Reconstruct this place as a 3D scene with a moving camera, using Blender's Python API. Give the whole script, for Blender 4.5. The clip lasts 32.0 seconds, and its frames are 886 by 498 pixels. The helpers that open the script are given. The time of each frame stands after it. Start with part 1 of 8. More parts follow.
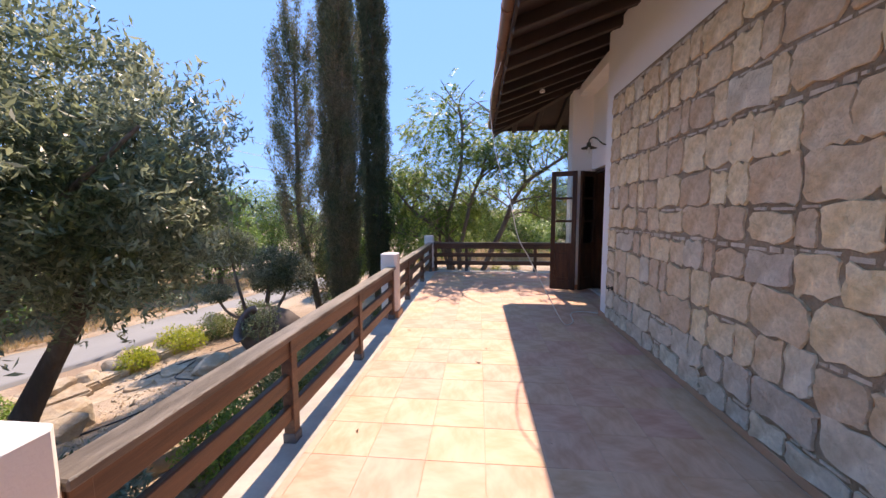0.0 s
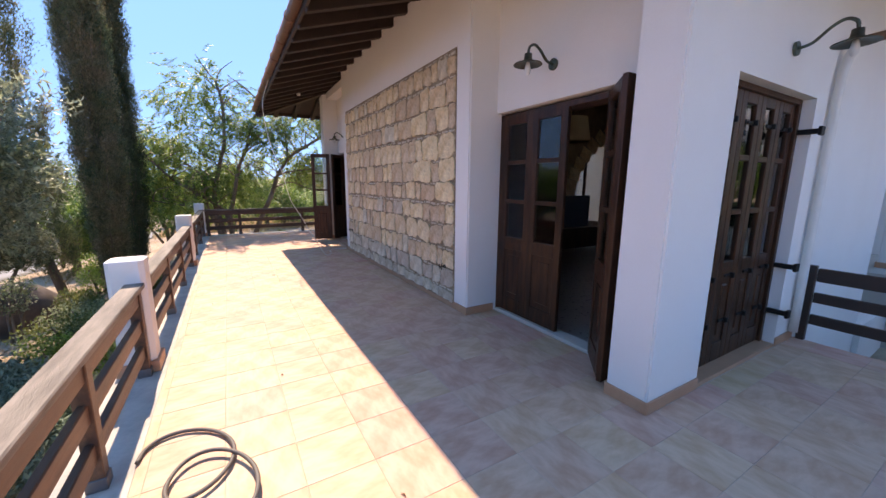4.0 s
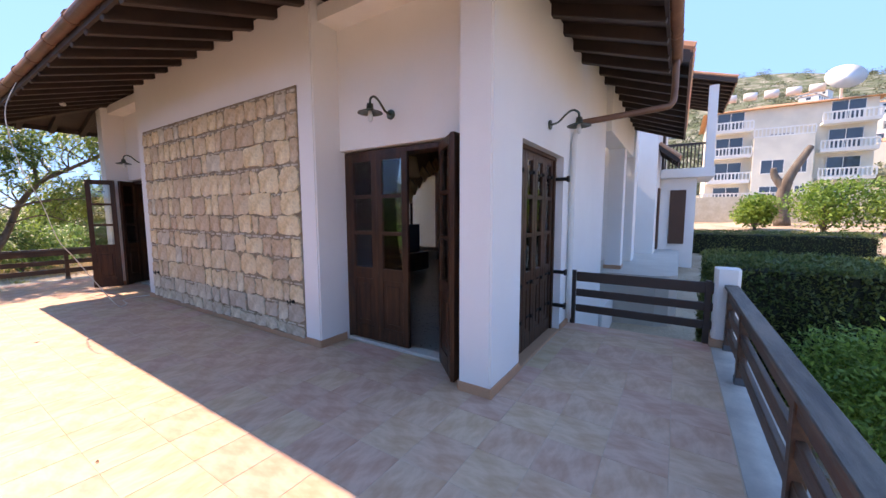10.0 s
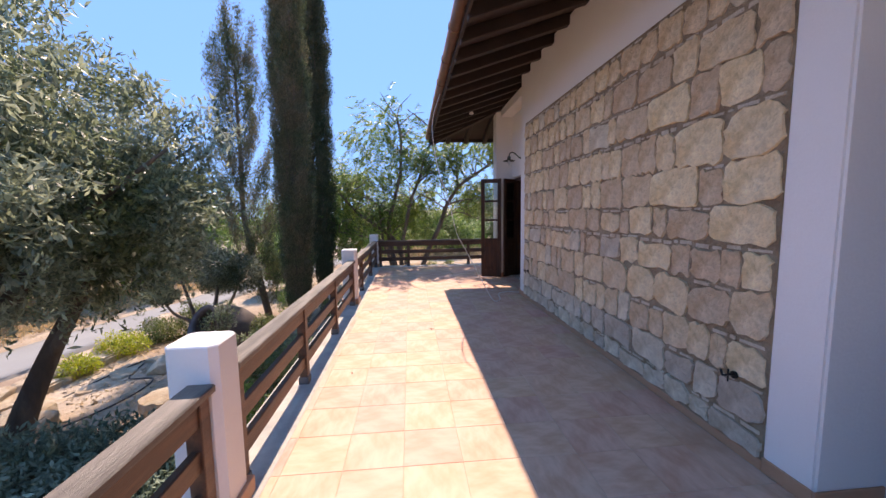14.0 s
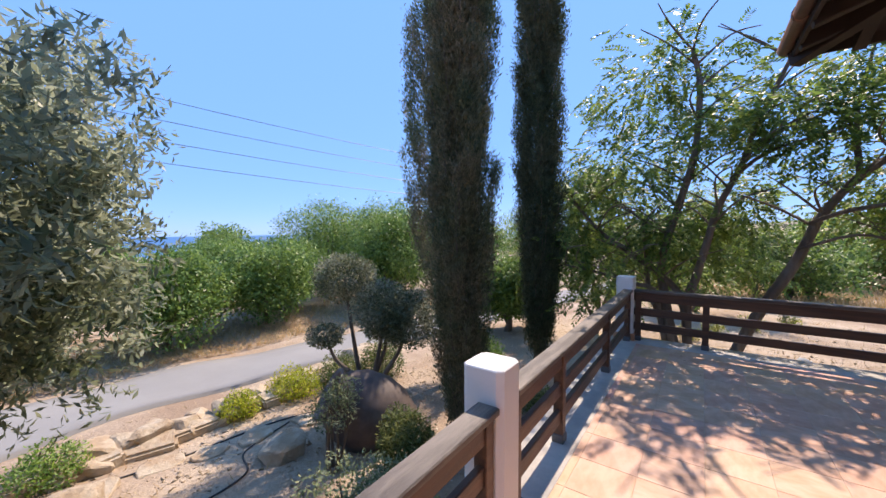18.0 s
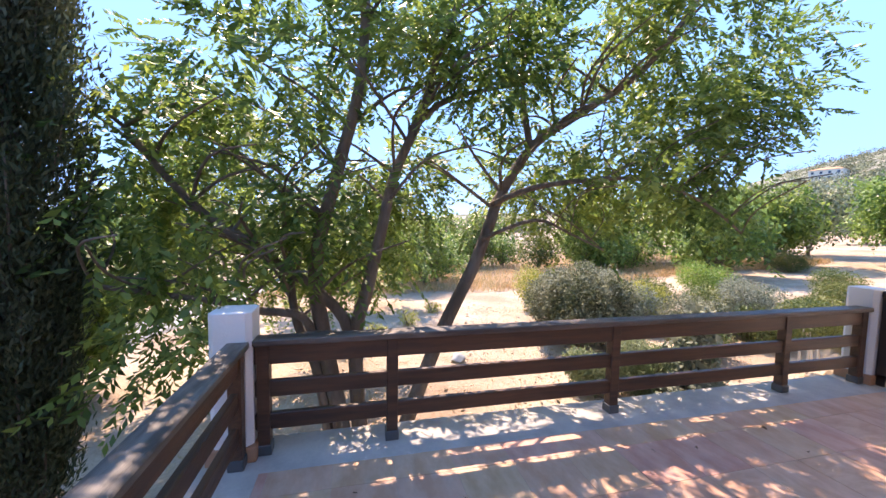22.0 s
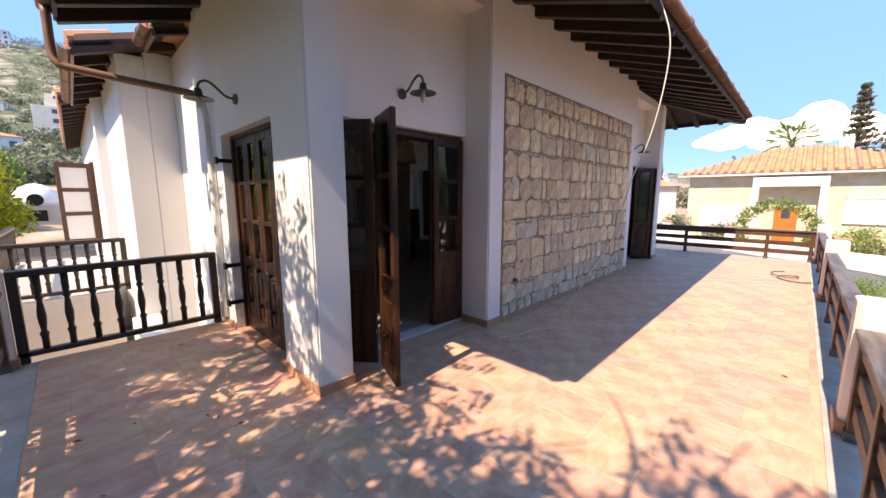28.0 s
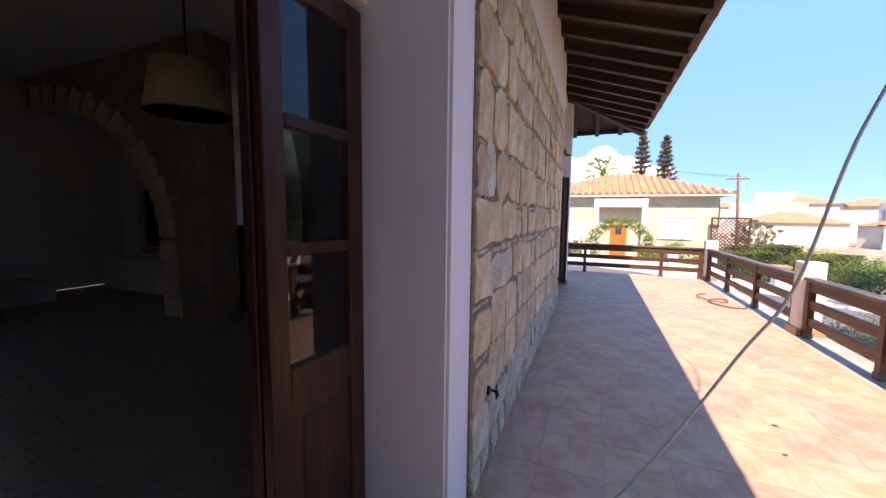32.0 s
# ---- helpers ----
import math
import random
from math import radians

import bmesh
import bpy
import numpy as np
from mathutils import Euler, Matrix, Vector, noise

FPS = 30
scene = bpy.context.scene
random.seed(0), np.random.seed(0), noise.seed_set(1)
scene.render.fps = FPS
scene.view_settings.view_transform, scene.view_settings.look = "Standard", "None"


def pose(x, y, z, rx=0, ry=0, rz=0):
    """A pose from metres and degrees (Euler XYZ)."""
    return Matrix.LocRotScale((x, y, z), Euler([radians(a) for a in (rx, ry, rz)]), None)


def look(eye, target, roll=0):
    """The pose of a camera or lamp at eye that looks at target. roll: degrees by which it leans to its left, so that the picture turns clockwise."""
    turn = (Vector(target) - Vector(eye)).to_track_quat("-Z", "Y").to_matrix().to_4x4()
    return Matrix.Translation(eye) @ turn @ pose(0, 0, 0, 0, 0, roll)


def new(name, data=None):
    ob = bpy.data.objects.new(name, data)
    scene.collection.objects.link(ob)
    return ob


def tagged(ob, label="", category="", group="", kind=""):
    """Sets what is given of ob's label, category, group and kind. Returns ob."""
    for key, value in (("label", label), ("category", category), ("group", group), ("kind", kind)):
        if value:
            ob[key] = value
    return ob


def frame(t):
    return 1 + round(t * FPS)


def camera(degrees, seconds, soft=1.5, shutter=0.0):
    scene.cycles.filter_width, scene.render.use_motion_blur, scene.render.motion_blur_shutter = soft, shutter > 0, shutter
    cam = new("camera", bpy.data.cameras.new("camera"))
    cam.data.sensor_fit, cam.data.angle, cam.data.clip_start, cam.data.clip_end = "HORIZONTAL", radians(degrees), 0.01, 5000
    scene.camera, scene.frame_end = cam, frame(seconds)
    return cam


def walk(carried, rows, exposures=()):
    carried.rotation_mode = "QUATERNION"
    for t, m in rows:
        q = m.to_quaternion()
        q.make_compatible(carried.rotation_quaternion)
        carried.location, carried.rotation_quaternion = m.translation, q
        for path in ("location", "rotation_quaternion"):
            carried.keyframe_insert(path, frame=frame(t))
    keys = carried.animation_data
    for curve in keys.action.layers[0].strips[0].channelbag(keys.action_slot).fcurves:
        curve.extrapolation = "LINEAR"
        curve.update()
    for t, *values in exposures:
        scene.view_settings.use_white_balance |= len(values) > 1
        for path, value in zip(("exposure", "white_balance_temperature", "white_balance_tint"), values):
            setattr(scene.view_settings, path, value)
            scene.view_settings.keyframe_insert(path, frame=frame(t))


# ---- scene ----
cam = camera(101.5, 32.0)
PATH = [
    (0, (-0.066, -0.254, 1.415), (-0.259, 1.727, 1.218), -0.35),
    (0.5, (-0.041, -0.695, 1.388), (-0.177, 1.290, 1.184), -0.31),
    (1, (-0.080, -1.157, 1.372), (-0.160, 0.830, 1.165), -0.15),
    (1.5, (-0.092, -1.532, 1.371), (-0.104, 0.452, 1.116), -0.17),
    (2, (-0.135, -1.912, 1.371), (-0.049, 0.066, 1.088), 0.01),
    (2.5, (-0.304, -2.292, 1.436), (-0.112, -0.322, 1.145), 0.08),
    (4.5, (-0.595, -3.164, 1.446), (0.630, -1.629, 1.070), 0.56),
    (5, (-0.607, -3.271, 1.488), (0.803, -1.906, 1.102), 0.72),
    (5.5, (-0.632, -3.378, 1.512), (1.064, -2.388, 1.134), 1.43),
    (6, (-0.643, -3.468, 1.513), (1.241, -2.907, 1.149), 1.77),
    (6.5, (-0.640, -3.492, 1.504), (1.320, -3.303, 1.152), 1.72),
    (7, (-0.635, -3.492, 1.509), (1.334, -3.552, 1.162), 1.43),
    (7.5, (-0.624, -3.463, 1.513), (1.341, -3.620, 1.176), 1.10),
    (8, (-0.601, -3.378, 1.504), (1.372, -3.543, 1.214), 1.10),
    (8.5, (-0.623, -3.252, 1.496), (1.361, -3.319, 1.255), 0.86),
    (9, (-0.693, -3.162, 1.498), (1.285, -2.956, 1.280), 0.65),
    (9.5, (-0.819, -3.105, 1.490), (1.071, -2.484, 1.288), 0.26),
    (10, (-0.917, -3.075, 1.481), (0.755, -1.995, 1.282), -0.14),
    (10.5, (-0.971, -3.079, 1.481), (0.415, -1.651, 1.286), -0.34),
    (11, (-0.961, -3.088, 1.480), (0.146, -1.434, 1.290), -0.39),
    (11.5, (-0.931, -3.060, 1.475), (-0.041, -1.279, 1.288), -0.37),
    (12, (-0.895, -3.026, 1.468), (-0.147, -1.181, 1.283), -0.42),
    (12.5, (-0.778, -2.875, 1.471), (-0.182, -0.976, 1.269), -0.32),
    (13, (-0.652, -2.466, 1.468), (-0.227, -0.522, 1.266), -0.59),
    (13.5, (-0.441, -1.920, 1.453), (-0.165, 0.051, 1.247), -0.81),
    (15.5, (-0.191, 0.742, 1.420), (-0.160, 2.734, 1.238), -0.24),
    (16, (-0.226, 1.333, 1.432), (-0.276, 3.324, 1.255), -0.23),
    (16.5, (-0.274, 1.873, 1.434), (-0.461, 3.858, 1.270), -0.54),
    (17, (-0.331, 2.384, 1.478), (-0.774, 4.329, 1.335), -0.34),
    (17.5, (-0.433, 2.754, 1.509), (-1.221, 4.588, 1.384), -0.34),
    (18, (-0.415, 2.987, 1.540), (-1.578, 4.611, 1.433), -0.36),
    (18.5, (-0.382, 3.114, 1.550), (-1.808, 4.513, 1.442), -0.19),
    (19, (-0.425, 3.315, 1.512), (-1.930, 4.627, 1.393), -0.17),
    (19.5, (-0.504, 3.677, 1.474), (-1.930, 5.073, 1.348), 0.03),
    (20, (-0.551, 4.123, 1.440), (-1.698, 5.755, 1.298), 0.27),
    (20.5, (-0.580, 4.714, 1.384), (-1.379, 6.541, 1.229), 0.78),
    (21, (-0.609, 5.263, 1.365), (-1.003, 7.217, 1.200), 1.28),
    (21.5, (-0.615, 5.775, 1.399), (-0.539, 7.767, 1.240), 1.43),
    (22, (-0.576, 6.297, 1.391), (-0.110, 8.237, 1.252), 1.03),
    (22.5, (-0.429, 6.677, 1.360), (0.524, 8.429, 1.216), 0.82),
    (23, (-0.313, 7.060, 1.360), (1.106, 8.463, 1.221), 0.61),
    (23.5, (-0.358, 7.412, 1.394), (1.373, 8.404, 1.251), 0.50),
    (24, (-0.351, 7.734, 1.430), (1.544, 8.353, 1.269), 0.14),
    (24.5, (-0.352, 7.951, 1.482), (1.598, 8.365, 1.323), -0.34),
    (25, (-0.479, 8.038, 1.485), (1.500, 8.280, 1.320), -0.58),
    (25.5, (-0.576, 8.006, 1.459), (1.414, 7.943, 1.275), -0.46),
    (26, (-0.665, 8.014, 1.439), (1.251, 7.473, 1.249), -0.33),
    (26.5, (-0.761, 8.009, 1.451), (0.946, 6.993, 1.217), -0.36),
    (28.5, (-0.859, 8.012, 1.520), (0.422, 6.506, 1.221), 0.07),
    (29, (-0.867, 7.834, 1.485), (0.160, 6.146, 1.178), 0.44),
    (29.5, (-0.819, 7.543, 1.469), (-0.198, 5.666, 1.165), 0.85),
    (30, (-0.688, 7.195, 1.453), (-0.329, 5.251, 1.154), 0.78),
    (30.5, (-0.357, 6.813, 1.431), (-0.052, 4.856, 1.154), 0.62),
    (31, (0.055, 6.432, 1.412), (0.374, 4.471, 1.178), 0.73),
    (31.5, (0.588, 6.170, 1.385), (1.053, 4.236, 1.182), 0.73),
    (32, (1.112, 6.030, 1.378), (1.879, 4.193, 1.188), 0.66),
]
EXPOSURES = [(0, 2.07, 8300, 24), (1, 1.86, 8350, 25), (2, 1.81, 8350, 23), (5, 2.5, 8950, 22), (6, 2.56, 9050, 19), (8, 2.57, 9000, 19), (9, 2.66, 9200, 21), (10, 2.46, 8950, 25), (11, 2.2, 8850, 23), (12, 2.15, 9050, 23), (13, 2.01, 8400, 23), (16, 2.05, 7850, 25), (17, 1.95, 8100, 23), (18, 1.87, 7700, 20), (19, 2.33, 8450, 25), (20, 2.17, 8400, 22), (21, 2.42, 8250, 23), (22, 2.72, 8150, 27), (23, 2.66, 8250, 23), (24, 2.33, 8150, 23), (26, 2.41, 8700, 25), (28.5, 2.2, 8450, 21), (29, 2.15, 8250, 18), (30, 1.8, 7700, 7), (31, 1.95, 8200, 22), (32, 2.29, 8150, 25)]
walk(cam, [(t, look(eye, target, roll)) for t, eye, target, roll in PATH], EXPOSURES)

# ---- light ----
SUN_DIR = Vector((-0.16, 2.6, 3.17)).normalized()
world = bpy.data.worlds.new("world")
scene.world = world
world.use_nodes = True
_wn = world.node_tree.nodes
_sky = _wn.new("ShaderNodeTexSky")
_sky.sky_type = "NISHITA"
_sky.sun_disc = False
_sky.sun_elevation = math.asin(SUN_DIR.z)
_sky.sun_rotation = math.atan2(SUN_DIR.x, SUN_DIR.y)
_sky.altitude = 2600
_sky.air_density, _sky.dust_density, _sky.ozone_density = 1.0, 0.2, 4.0
_wn["Background"].inputs["Strength"].default_value = 0.15
_deep = _wn.new("ShaderNodeHueSaturation")
_deep.inputs["Saturation"].default_value = 1.10
world.node_tree.links.new(_sky.outputs[0], _deep.inputs["Color"])
# clear dry air: the pale band at the horizon is weak, and the blue is even all over
_even = _wn.new("ShaderNodeMix")
_even.data_type = "RGBA"
_even.inputs["Factor"].default_value = 0.93
_even.inputs["B"].default_value = (0.37, 1.02, 2.5, 1)
world.node_tree.links.new(_deep.outputs[0], _even.inputs["A"])
world.node_tree.links.new(_even.outputs["Result"], _wn["Background"].inputs["Color"])
_sun = bpy.data.lights.new("sun", "SUN")
_sun.energy, _sun.angle, _sun.color = 2.0, radians(0.53), (0.85, 0.80, 0.735)
new("sun", _sun).matrix_world = look(SUN_DIR * 60, (0, 0, 0))

# ---- small tools ----
RNG = np.random.default_rng(7)
NP = np.array


def link_mesh(name, verts, faces, material, parent=None, smooth=False, label=""):
    """One mesh object out of vertex rows and faces of one corner count (numpy), or lists of faces."""
    me = bpy.data.meshes.new(name)
    v = np.asarray(verts, np.float32).reshape(-1, 3)
    if isinstance(faces, np.ndarray) and faces.ndim == 2:
        n, k = faces.shape
        me.vertices.add(len(v))
        me.vertices.foreach_set("co", v.ravel())
        me.loops.add(n * k)
        me.loops.foreach_set("vertex_index", faces.astype(np.int32).ravel())
        me.polygons.add(n)
        me.polygons.foreach_set("loop_start", np.arange(0, n * k, k, dtype=np.int32))
        me.update(calc_edges=True)
    else:
        me.from_pydata(v.tolist(), [], [list(f) for f in faces])
        me.update()
    if smooth:
        me.polygons.foreach_set("use_smooth", np.ones(len(me.polygons), bool))
    if material:
        me.materials.append(material)
    ob = new(name, me)
    if parent:
        ob.parent = parent
    if label:
        ob["label"] = label
    return ob


def part(name, bm, material, parent=None, label="", smooth=False):
    me = bpy.data.meshes.new(name)
    bm.normal_update()
    bm.to_mesh(me)
    bm.free()
    if smooth:
        me.polygons.foreach_set("use_smooth", np.ones(len(me.polygons), bool))
    me.materials.append(material)
    ob = new(name, me)
    if parent:
        ob.parent = parent
    if label:
        ob["label"] = label
    return ob


def share(name, me, parent, m):
    ob = new(name, me)
    ob.parent = parent
    ob.matrix_basis = m
    return ob


def thing(name, label, category, at=(0, 0, 0), rz=0.0, group="", kind=""):
    ob = new(name)
    ob.empty_display_size = 0.1
    ob.matrix_basis = pose(*at, 0, 0, rz)
    return tagged(ob, label, category, group, kind)


def box(bm, x0, x1, y0, y1, z0, z1, bevel=0.0):
    """An upright box added to bm, with its edges bevelled."""
    vs = [bm.verts.new((x, y, z)) for x in (x0, x1) for y in (y0, y1) for z in (z0, z1)]
    fs = [bm.faces.new([vs[i] for i in q]) for q in ((0, 1, 3, 2), (4, 6, 7, 5), (0, 4, 5, 1), (2, 3, 7, 6), (0, 2, 6, 4), (1, 5, 7, 3))]
    if bevel:
        es = list({e for f in fs for e in f.edges})
        bmesh.ops.bevel(bm, geom=es, offset=bevel, segments=2 if bevel > 0.012 else 1, affect="EDGES", profile=0.6)
    return bm


def boxed(*a, bevel=0.0):
    return box(bmesh.new(), *a, bevel=bevel)


def prism(bm, pts, z0, z1):
    """A straight prism over a plan outline (counter-clockwise)."""
    lo = [bm.verts.new((x, y, z0)) for x, y in pts]
    hi = [bm.verts.new((x, y, z1)) for x, y in pts]
    bm.faces.new(lo[::-1])
    bm.faces.new(hi)
    n = len(pts)
    for i in range(n):
        bm.faces.new((lo[i], lo[(i + 1) % n], hi[(i + 1) % n], hi[i]))
    return bm


def tube(bm, pts, radii, sides=8, cap=True):
    """A round tube through points, with a radius at each."""
    pts = [Vector(p) for p in pts]
    if not hasattr(radii, "__len__"):
        radii = [radii] * len(pts)
    rings = []
    a = None
    for i, p in enumerate(pts):
        d = (pts[min(i + 1, len(pts) - 1)] - pts[max(i - 1, 0)]).normalized()
        if a is not None:
            a = a - d * a.dot(d)
        if a is None or a.length < 0.2:
            a = d.cross(Vector((0, 0, 1)) if abs(d.z) < 0.9 else Vector((1, 0, 0)))
        a.normalize()
        b = d.cross(a)
        rings.append([bm.verts.new(p + radii[i] * (math.cos(2 * math.pi * k / sides) * a + math.sin(2 * math.pi * k / sides) * b)) for k in range(sides)])
    for r, s in zip(rings, rings[1:]):
        for k in range(sides):
            bm.faces.new((r[k], r[(k + 1) % sides], s[(k + 1) % sides], s[k]))
    if cap:
        bm.faces.new(rings[0][::-1])
        bm.faces.new(rings[-1])
    return bm


def lathe(bm, profile, sides=16, at=(0, 0, 0)):
    """A turned body about the z axis from (radius, height) pairs."""
    rings = [[bm.verts.new((at[0] + r * math.cos(2 * math.pi * k / sides), at[1] + r * math.sin(2 * math.pi * k / sides), at[2] + z)) for k in range(sides)] for r, z in profile]
    for r, s in zip(rings, rings[1:]):
        for k in range(sides):
            bm.faces.new((r[k], r[(k + 1) % sides], s[(k + 1) % sides], s[k]))
    bm.faces.new(rings[0][::-1])
    bm.faces.new(rings[-1])
    return bm


def smooth_path(pts, n=6):
    """Points of a soft curve through pts."""
    P = [Vector(p) for p in pts]
    out = []
    for i in range(len(P) - 1):
        p0, p1, p2, p3 = P[max(i - 1, 0)], P[i], P[i + 1], P[min(i + 2, len(P) - 1)]
        for k in range(n):
            t = k / n
            out.append(0.5 * (2 * p1 + (p2 - p0) * t + (2 * p0 - 5 * p1 + 4 * p2 - p3) * t * t + (3 * p1 - p0 - 3 * p2 + p3) * t ** 3))
    return out + [P[-1]]


# ---- materials ----
def material(name, colour, rough=0.7, vary=0.12, grain=40.0, stain=2.5, bump=0.15, bump_scale=60.0, metal=0.0, second=None, mix=0.5,
             island=0.0, random_by=0.0, stretch=(1, 1, 1), coat=0.0, spec=0.5, translucent=0.0, bump_size=0.01):
    """Colour with stains and grain at two scales, fine relief; second: another colour in large patches."""
    m = bpy.data.materials.new(name)
    m.use_nodes = True
    nt = m.node_tree
    N, L = nt.nodes, nt.links
    bsdf = N["Principled BSDF"]
    geo = N.new("ShaderNodeNewGeometry")
    coord = N.new("ShaderNodeTexCoord")
    mp = N.new("ShaderNodeMapping")
    mp.inputs["Scale"].default_value = stretch
    L.new(coord.outputs["Object"] if random_by else geo.outputs["Position"], mp.inputs["Vector"])

    def noise_node(scale, detail, rough_=0.6):
        n = N.new("ShaderNodeTexNoise")
        n.inputs["Scale"].default_value, n.inputs["Detail"].default_value, n.inputs["Roughness"].default_value = scale, detail, rough_
        L.new(mp.outputs[0], n.inputs["Vector"])
        return n.outputs["Fac"]

    def maths(op, a, b):
        n = N.new("ShaderNodeMath")
        n.operation = op
        for i, v in enumerate((a, b)):
            if isinstance(v, (int, float)):
                n.inputs[i].default_value = v
            else:
                L.new(v, n.inputs[i])
        return n.outputs[0]

    big, fine = noise_node(stain, 4), noise_node(grain, 5)
    base = N.new("ShaderNodeMix")
    base.data_type = "RGBA"
    base.inputs["A"].default_value = (*colour, 1)
    base.inputs["B"].default_value = (*(second or [c * 0.8 for c in colour]), 1)
    ramp = N.new("ShaderNodeMapRange")
    ramp.inputs["From Min"].default_value, ramp.inputs["From Max"].default_value = 0.5 - 0.12, 0.5 + 0.12
    ramp.inputs["To Max"].default_value = mix * 2 if second else mix
    L.new(big, ramp.inputs["Value"])
    L.new(ramp.outputs[0], base.inputs["Factor"])
    value = maths("MULTIPLY_ADD", fine, 2 * vary)
    value.node.inputs[2].default_value = 1 - vary
    if island or random_by:
        src = geo.outputs["Random Per Island"] if island else N.new("ShaderNodeObjectInfo").outputs["Random"]
        r = maths("MULTIPLY_ADD", src, 2 * (island or random_by))
        r.node.inputs[2].default_value = 1 - (island or random_by)
        value = maths("MULTIPLY", value, r)
    hsv = N.new("ShaderNodeHueSaturation")
    L.new(base.outputs["Result"], hsv.inputs["Color"])
    L.new(value, hsv.inputs["Value"])
    if island or random_by:
        h = maths("MULTIPLY_ADD", src, -0.04 if island else 0.02)
        h.node.inputs[2].default_value = 0.52 if island else 0.49
        L.new(h, hsv.inputs["Hue"])
    L.new(hsv.outputs[0], bsdf.inputs["Base Color"])
    rr = maths("MULTIPLY_ADD", fine, 0.25)
    rr.node.inputs[2].default_value = rough - 0.125
    L.new(rr, bsdf.inputs["Roughness"])
    bsdf.inputs["Metallic"].default_value = metal
    bsdf.inputs["Specular IOR Level"].default_value = spec
    bsdf.inputs["Coat Weight"].default_value = coat
    bsdf.inputs["Coat Roughness"].default_value = 0.25
    if bump:
        b = N.new("ShaderNodeBump")
        b.inputs["Strength"].default_value, b.inputs["Distance"].default_value = bump, bump_size
        L.new(noise_node(bump_scale, 6, 0.65), b.inputs["Height"])
        L.new(b.outputs[0], bsdf.inputs["Normal"])
    if translucent:
        t = N.new("ShaderNodeBsdfTranslucent")
        L.new(hsv.outputs[0], t.inputs["Color"])
        mx = N.new("ShaderNodeMixShader")
        mx.inputs[0].default_value = translucent
        L.new(bsdf.outputs[0], mx.inputs[1])
        L.new(t.outputs[0], mx.inputs[2])
        L.new(mx.outputs[0], N["Material Output"].inputs[0])
    return m


PLASTER = material("white_plaster", (0.83, 0.81, 0.77), 0.85, 0.03, 90, 0.7, 0.35, 45, second=(0.76, 0.74, 0.70), mix=0.25, bump_size=0.006)
TILE = material("terracotta_tile", (0.585, 0.325, 0.21), 0.58, 0.17, 15, 8.0, 0.06, 40, second=(0.68, 0.437, 0.318), mix=0.45, random_by=0.03, stretch=(1, 0.45, 1), spec=0.35)
TILE_JOINED = material("terracotta_tile_far", (0.585, 0.325, 0.21), 0.58, 0.17, 15, 8.0, 0.06, 40, second=(0.68, 0.437, 0.318), mix=0.45, island=0.03, stretch=(1, 0.45, 1), spec=0.35)
GROUT = material("tile_grout", (0.58, 0.42, 0.31), 0.9, 0.1, 60)
SKIRT = material("skirting_tile", (0.52, 0.27, 0.16), 0.5, 0.1, 30, 5, 0.05)
CONCRETE = material("kerb_concrete", (0.55, 0.51, 0.45), 0.85, 0.12, 50, 3, 0.25, 90, second=(0.40, 0.375, 0.34), mix=0.5)
WOOD = material("dark_varnished_wood", (0.072, 0.028, 0.013), 0.38, 0.35, 18, 3, 0.12, 30, second=(0.034, 0.014, 0.008), mix=0.5, stretch=(6, 6, 0.7), coat=0.06, spec=0.25)
WOOD_DARK = material("dark_roof_timber", (0.046, 0.026, 0.018), 0.6, 0.3, 18, 2, 0.15, 40, second=(0.030, 0.017, 0.012), mix=0.5)
# the same rail timber twice: darker along x, lighter along y
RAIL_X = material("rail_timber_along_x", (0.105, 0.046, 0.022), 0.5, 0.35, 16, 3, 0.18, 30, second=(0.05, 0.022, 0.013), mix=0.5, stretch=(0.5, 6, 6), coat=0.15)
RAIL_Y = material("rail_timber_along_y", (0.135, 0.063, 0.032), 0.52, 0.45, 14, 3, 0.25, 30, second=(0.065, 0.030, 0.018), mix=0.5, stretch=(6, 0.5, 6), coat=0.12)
# grey of weathering, with the sky's sheen on the flat top mixed in
RAIL_TOP = material("weathered_sheen_handrail", (0.20, 0.165, 0.135), 0.5, 0.45, 14, 4, 0.35, 40, second=(0.075, 0.058, 0.047), mix=0.5, stretch=(4, 0.5, 4))
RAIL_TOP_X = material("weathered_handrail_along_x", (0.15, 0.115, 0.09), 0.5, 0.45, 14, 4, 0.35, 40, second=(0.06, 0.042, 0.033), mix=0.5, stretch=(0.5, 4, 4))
RAIL_DARK = material("near_black_rail_timber", (0.035, 0.018, 0.013), 0.5, 0.3, 18, 3, 0.15, 40, coat=0.2)
STONE = material("sandstone_block", (0.66, 0.47, 0.265), 0.92, 0.45, 28, 4, 1.0, 30, second=(0.77, 0.62, 0.42), mix=0.5, random_by=0.18, bump_size=0.022)
MORTAR = material("stone_mortar", (0.27, 0.19, 0.115), 0.95, 0.35, 40, 8, 0.9, 60, second=(0.36, 0.28, 0.19), mix=0.5, bump_size=0.025)
STONE_GREY = material("greyish_sandstone_block", (0.55, 0.45, 0.32), 0.92, 0.36, 20, 4, 1.0, 30, second=(0.68, 0.60, 0.47), mix=0.5, random_by=0.15, bump_size=0.022)
IRON = material("black_iron", (0.02, 0.02, 0.02), 0.5, 0.2, 60, 5, 0.1, metal=0.6)
BRONZE = material("patinated_lamp_metal", (0.10, 0.085, 0.055), 0.45, 0.3, 40, 9, 0.15, metal=0.7, second=(0.12, 0.17, 0.14), mix=0.4)
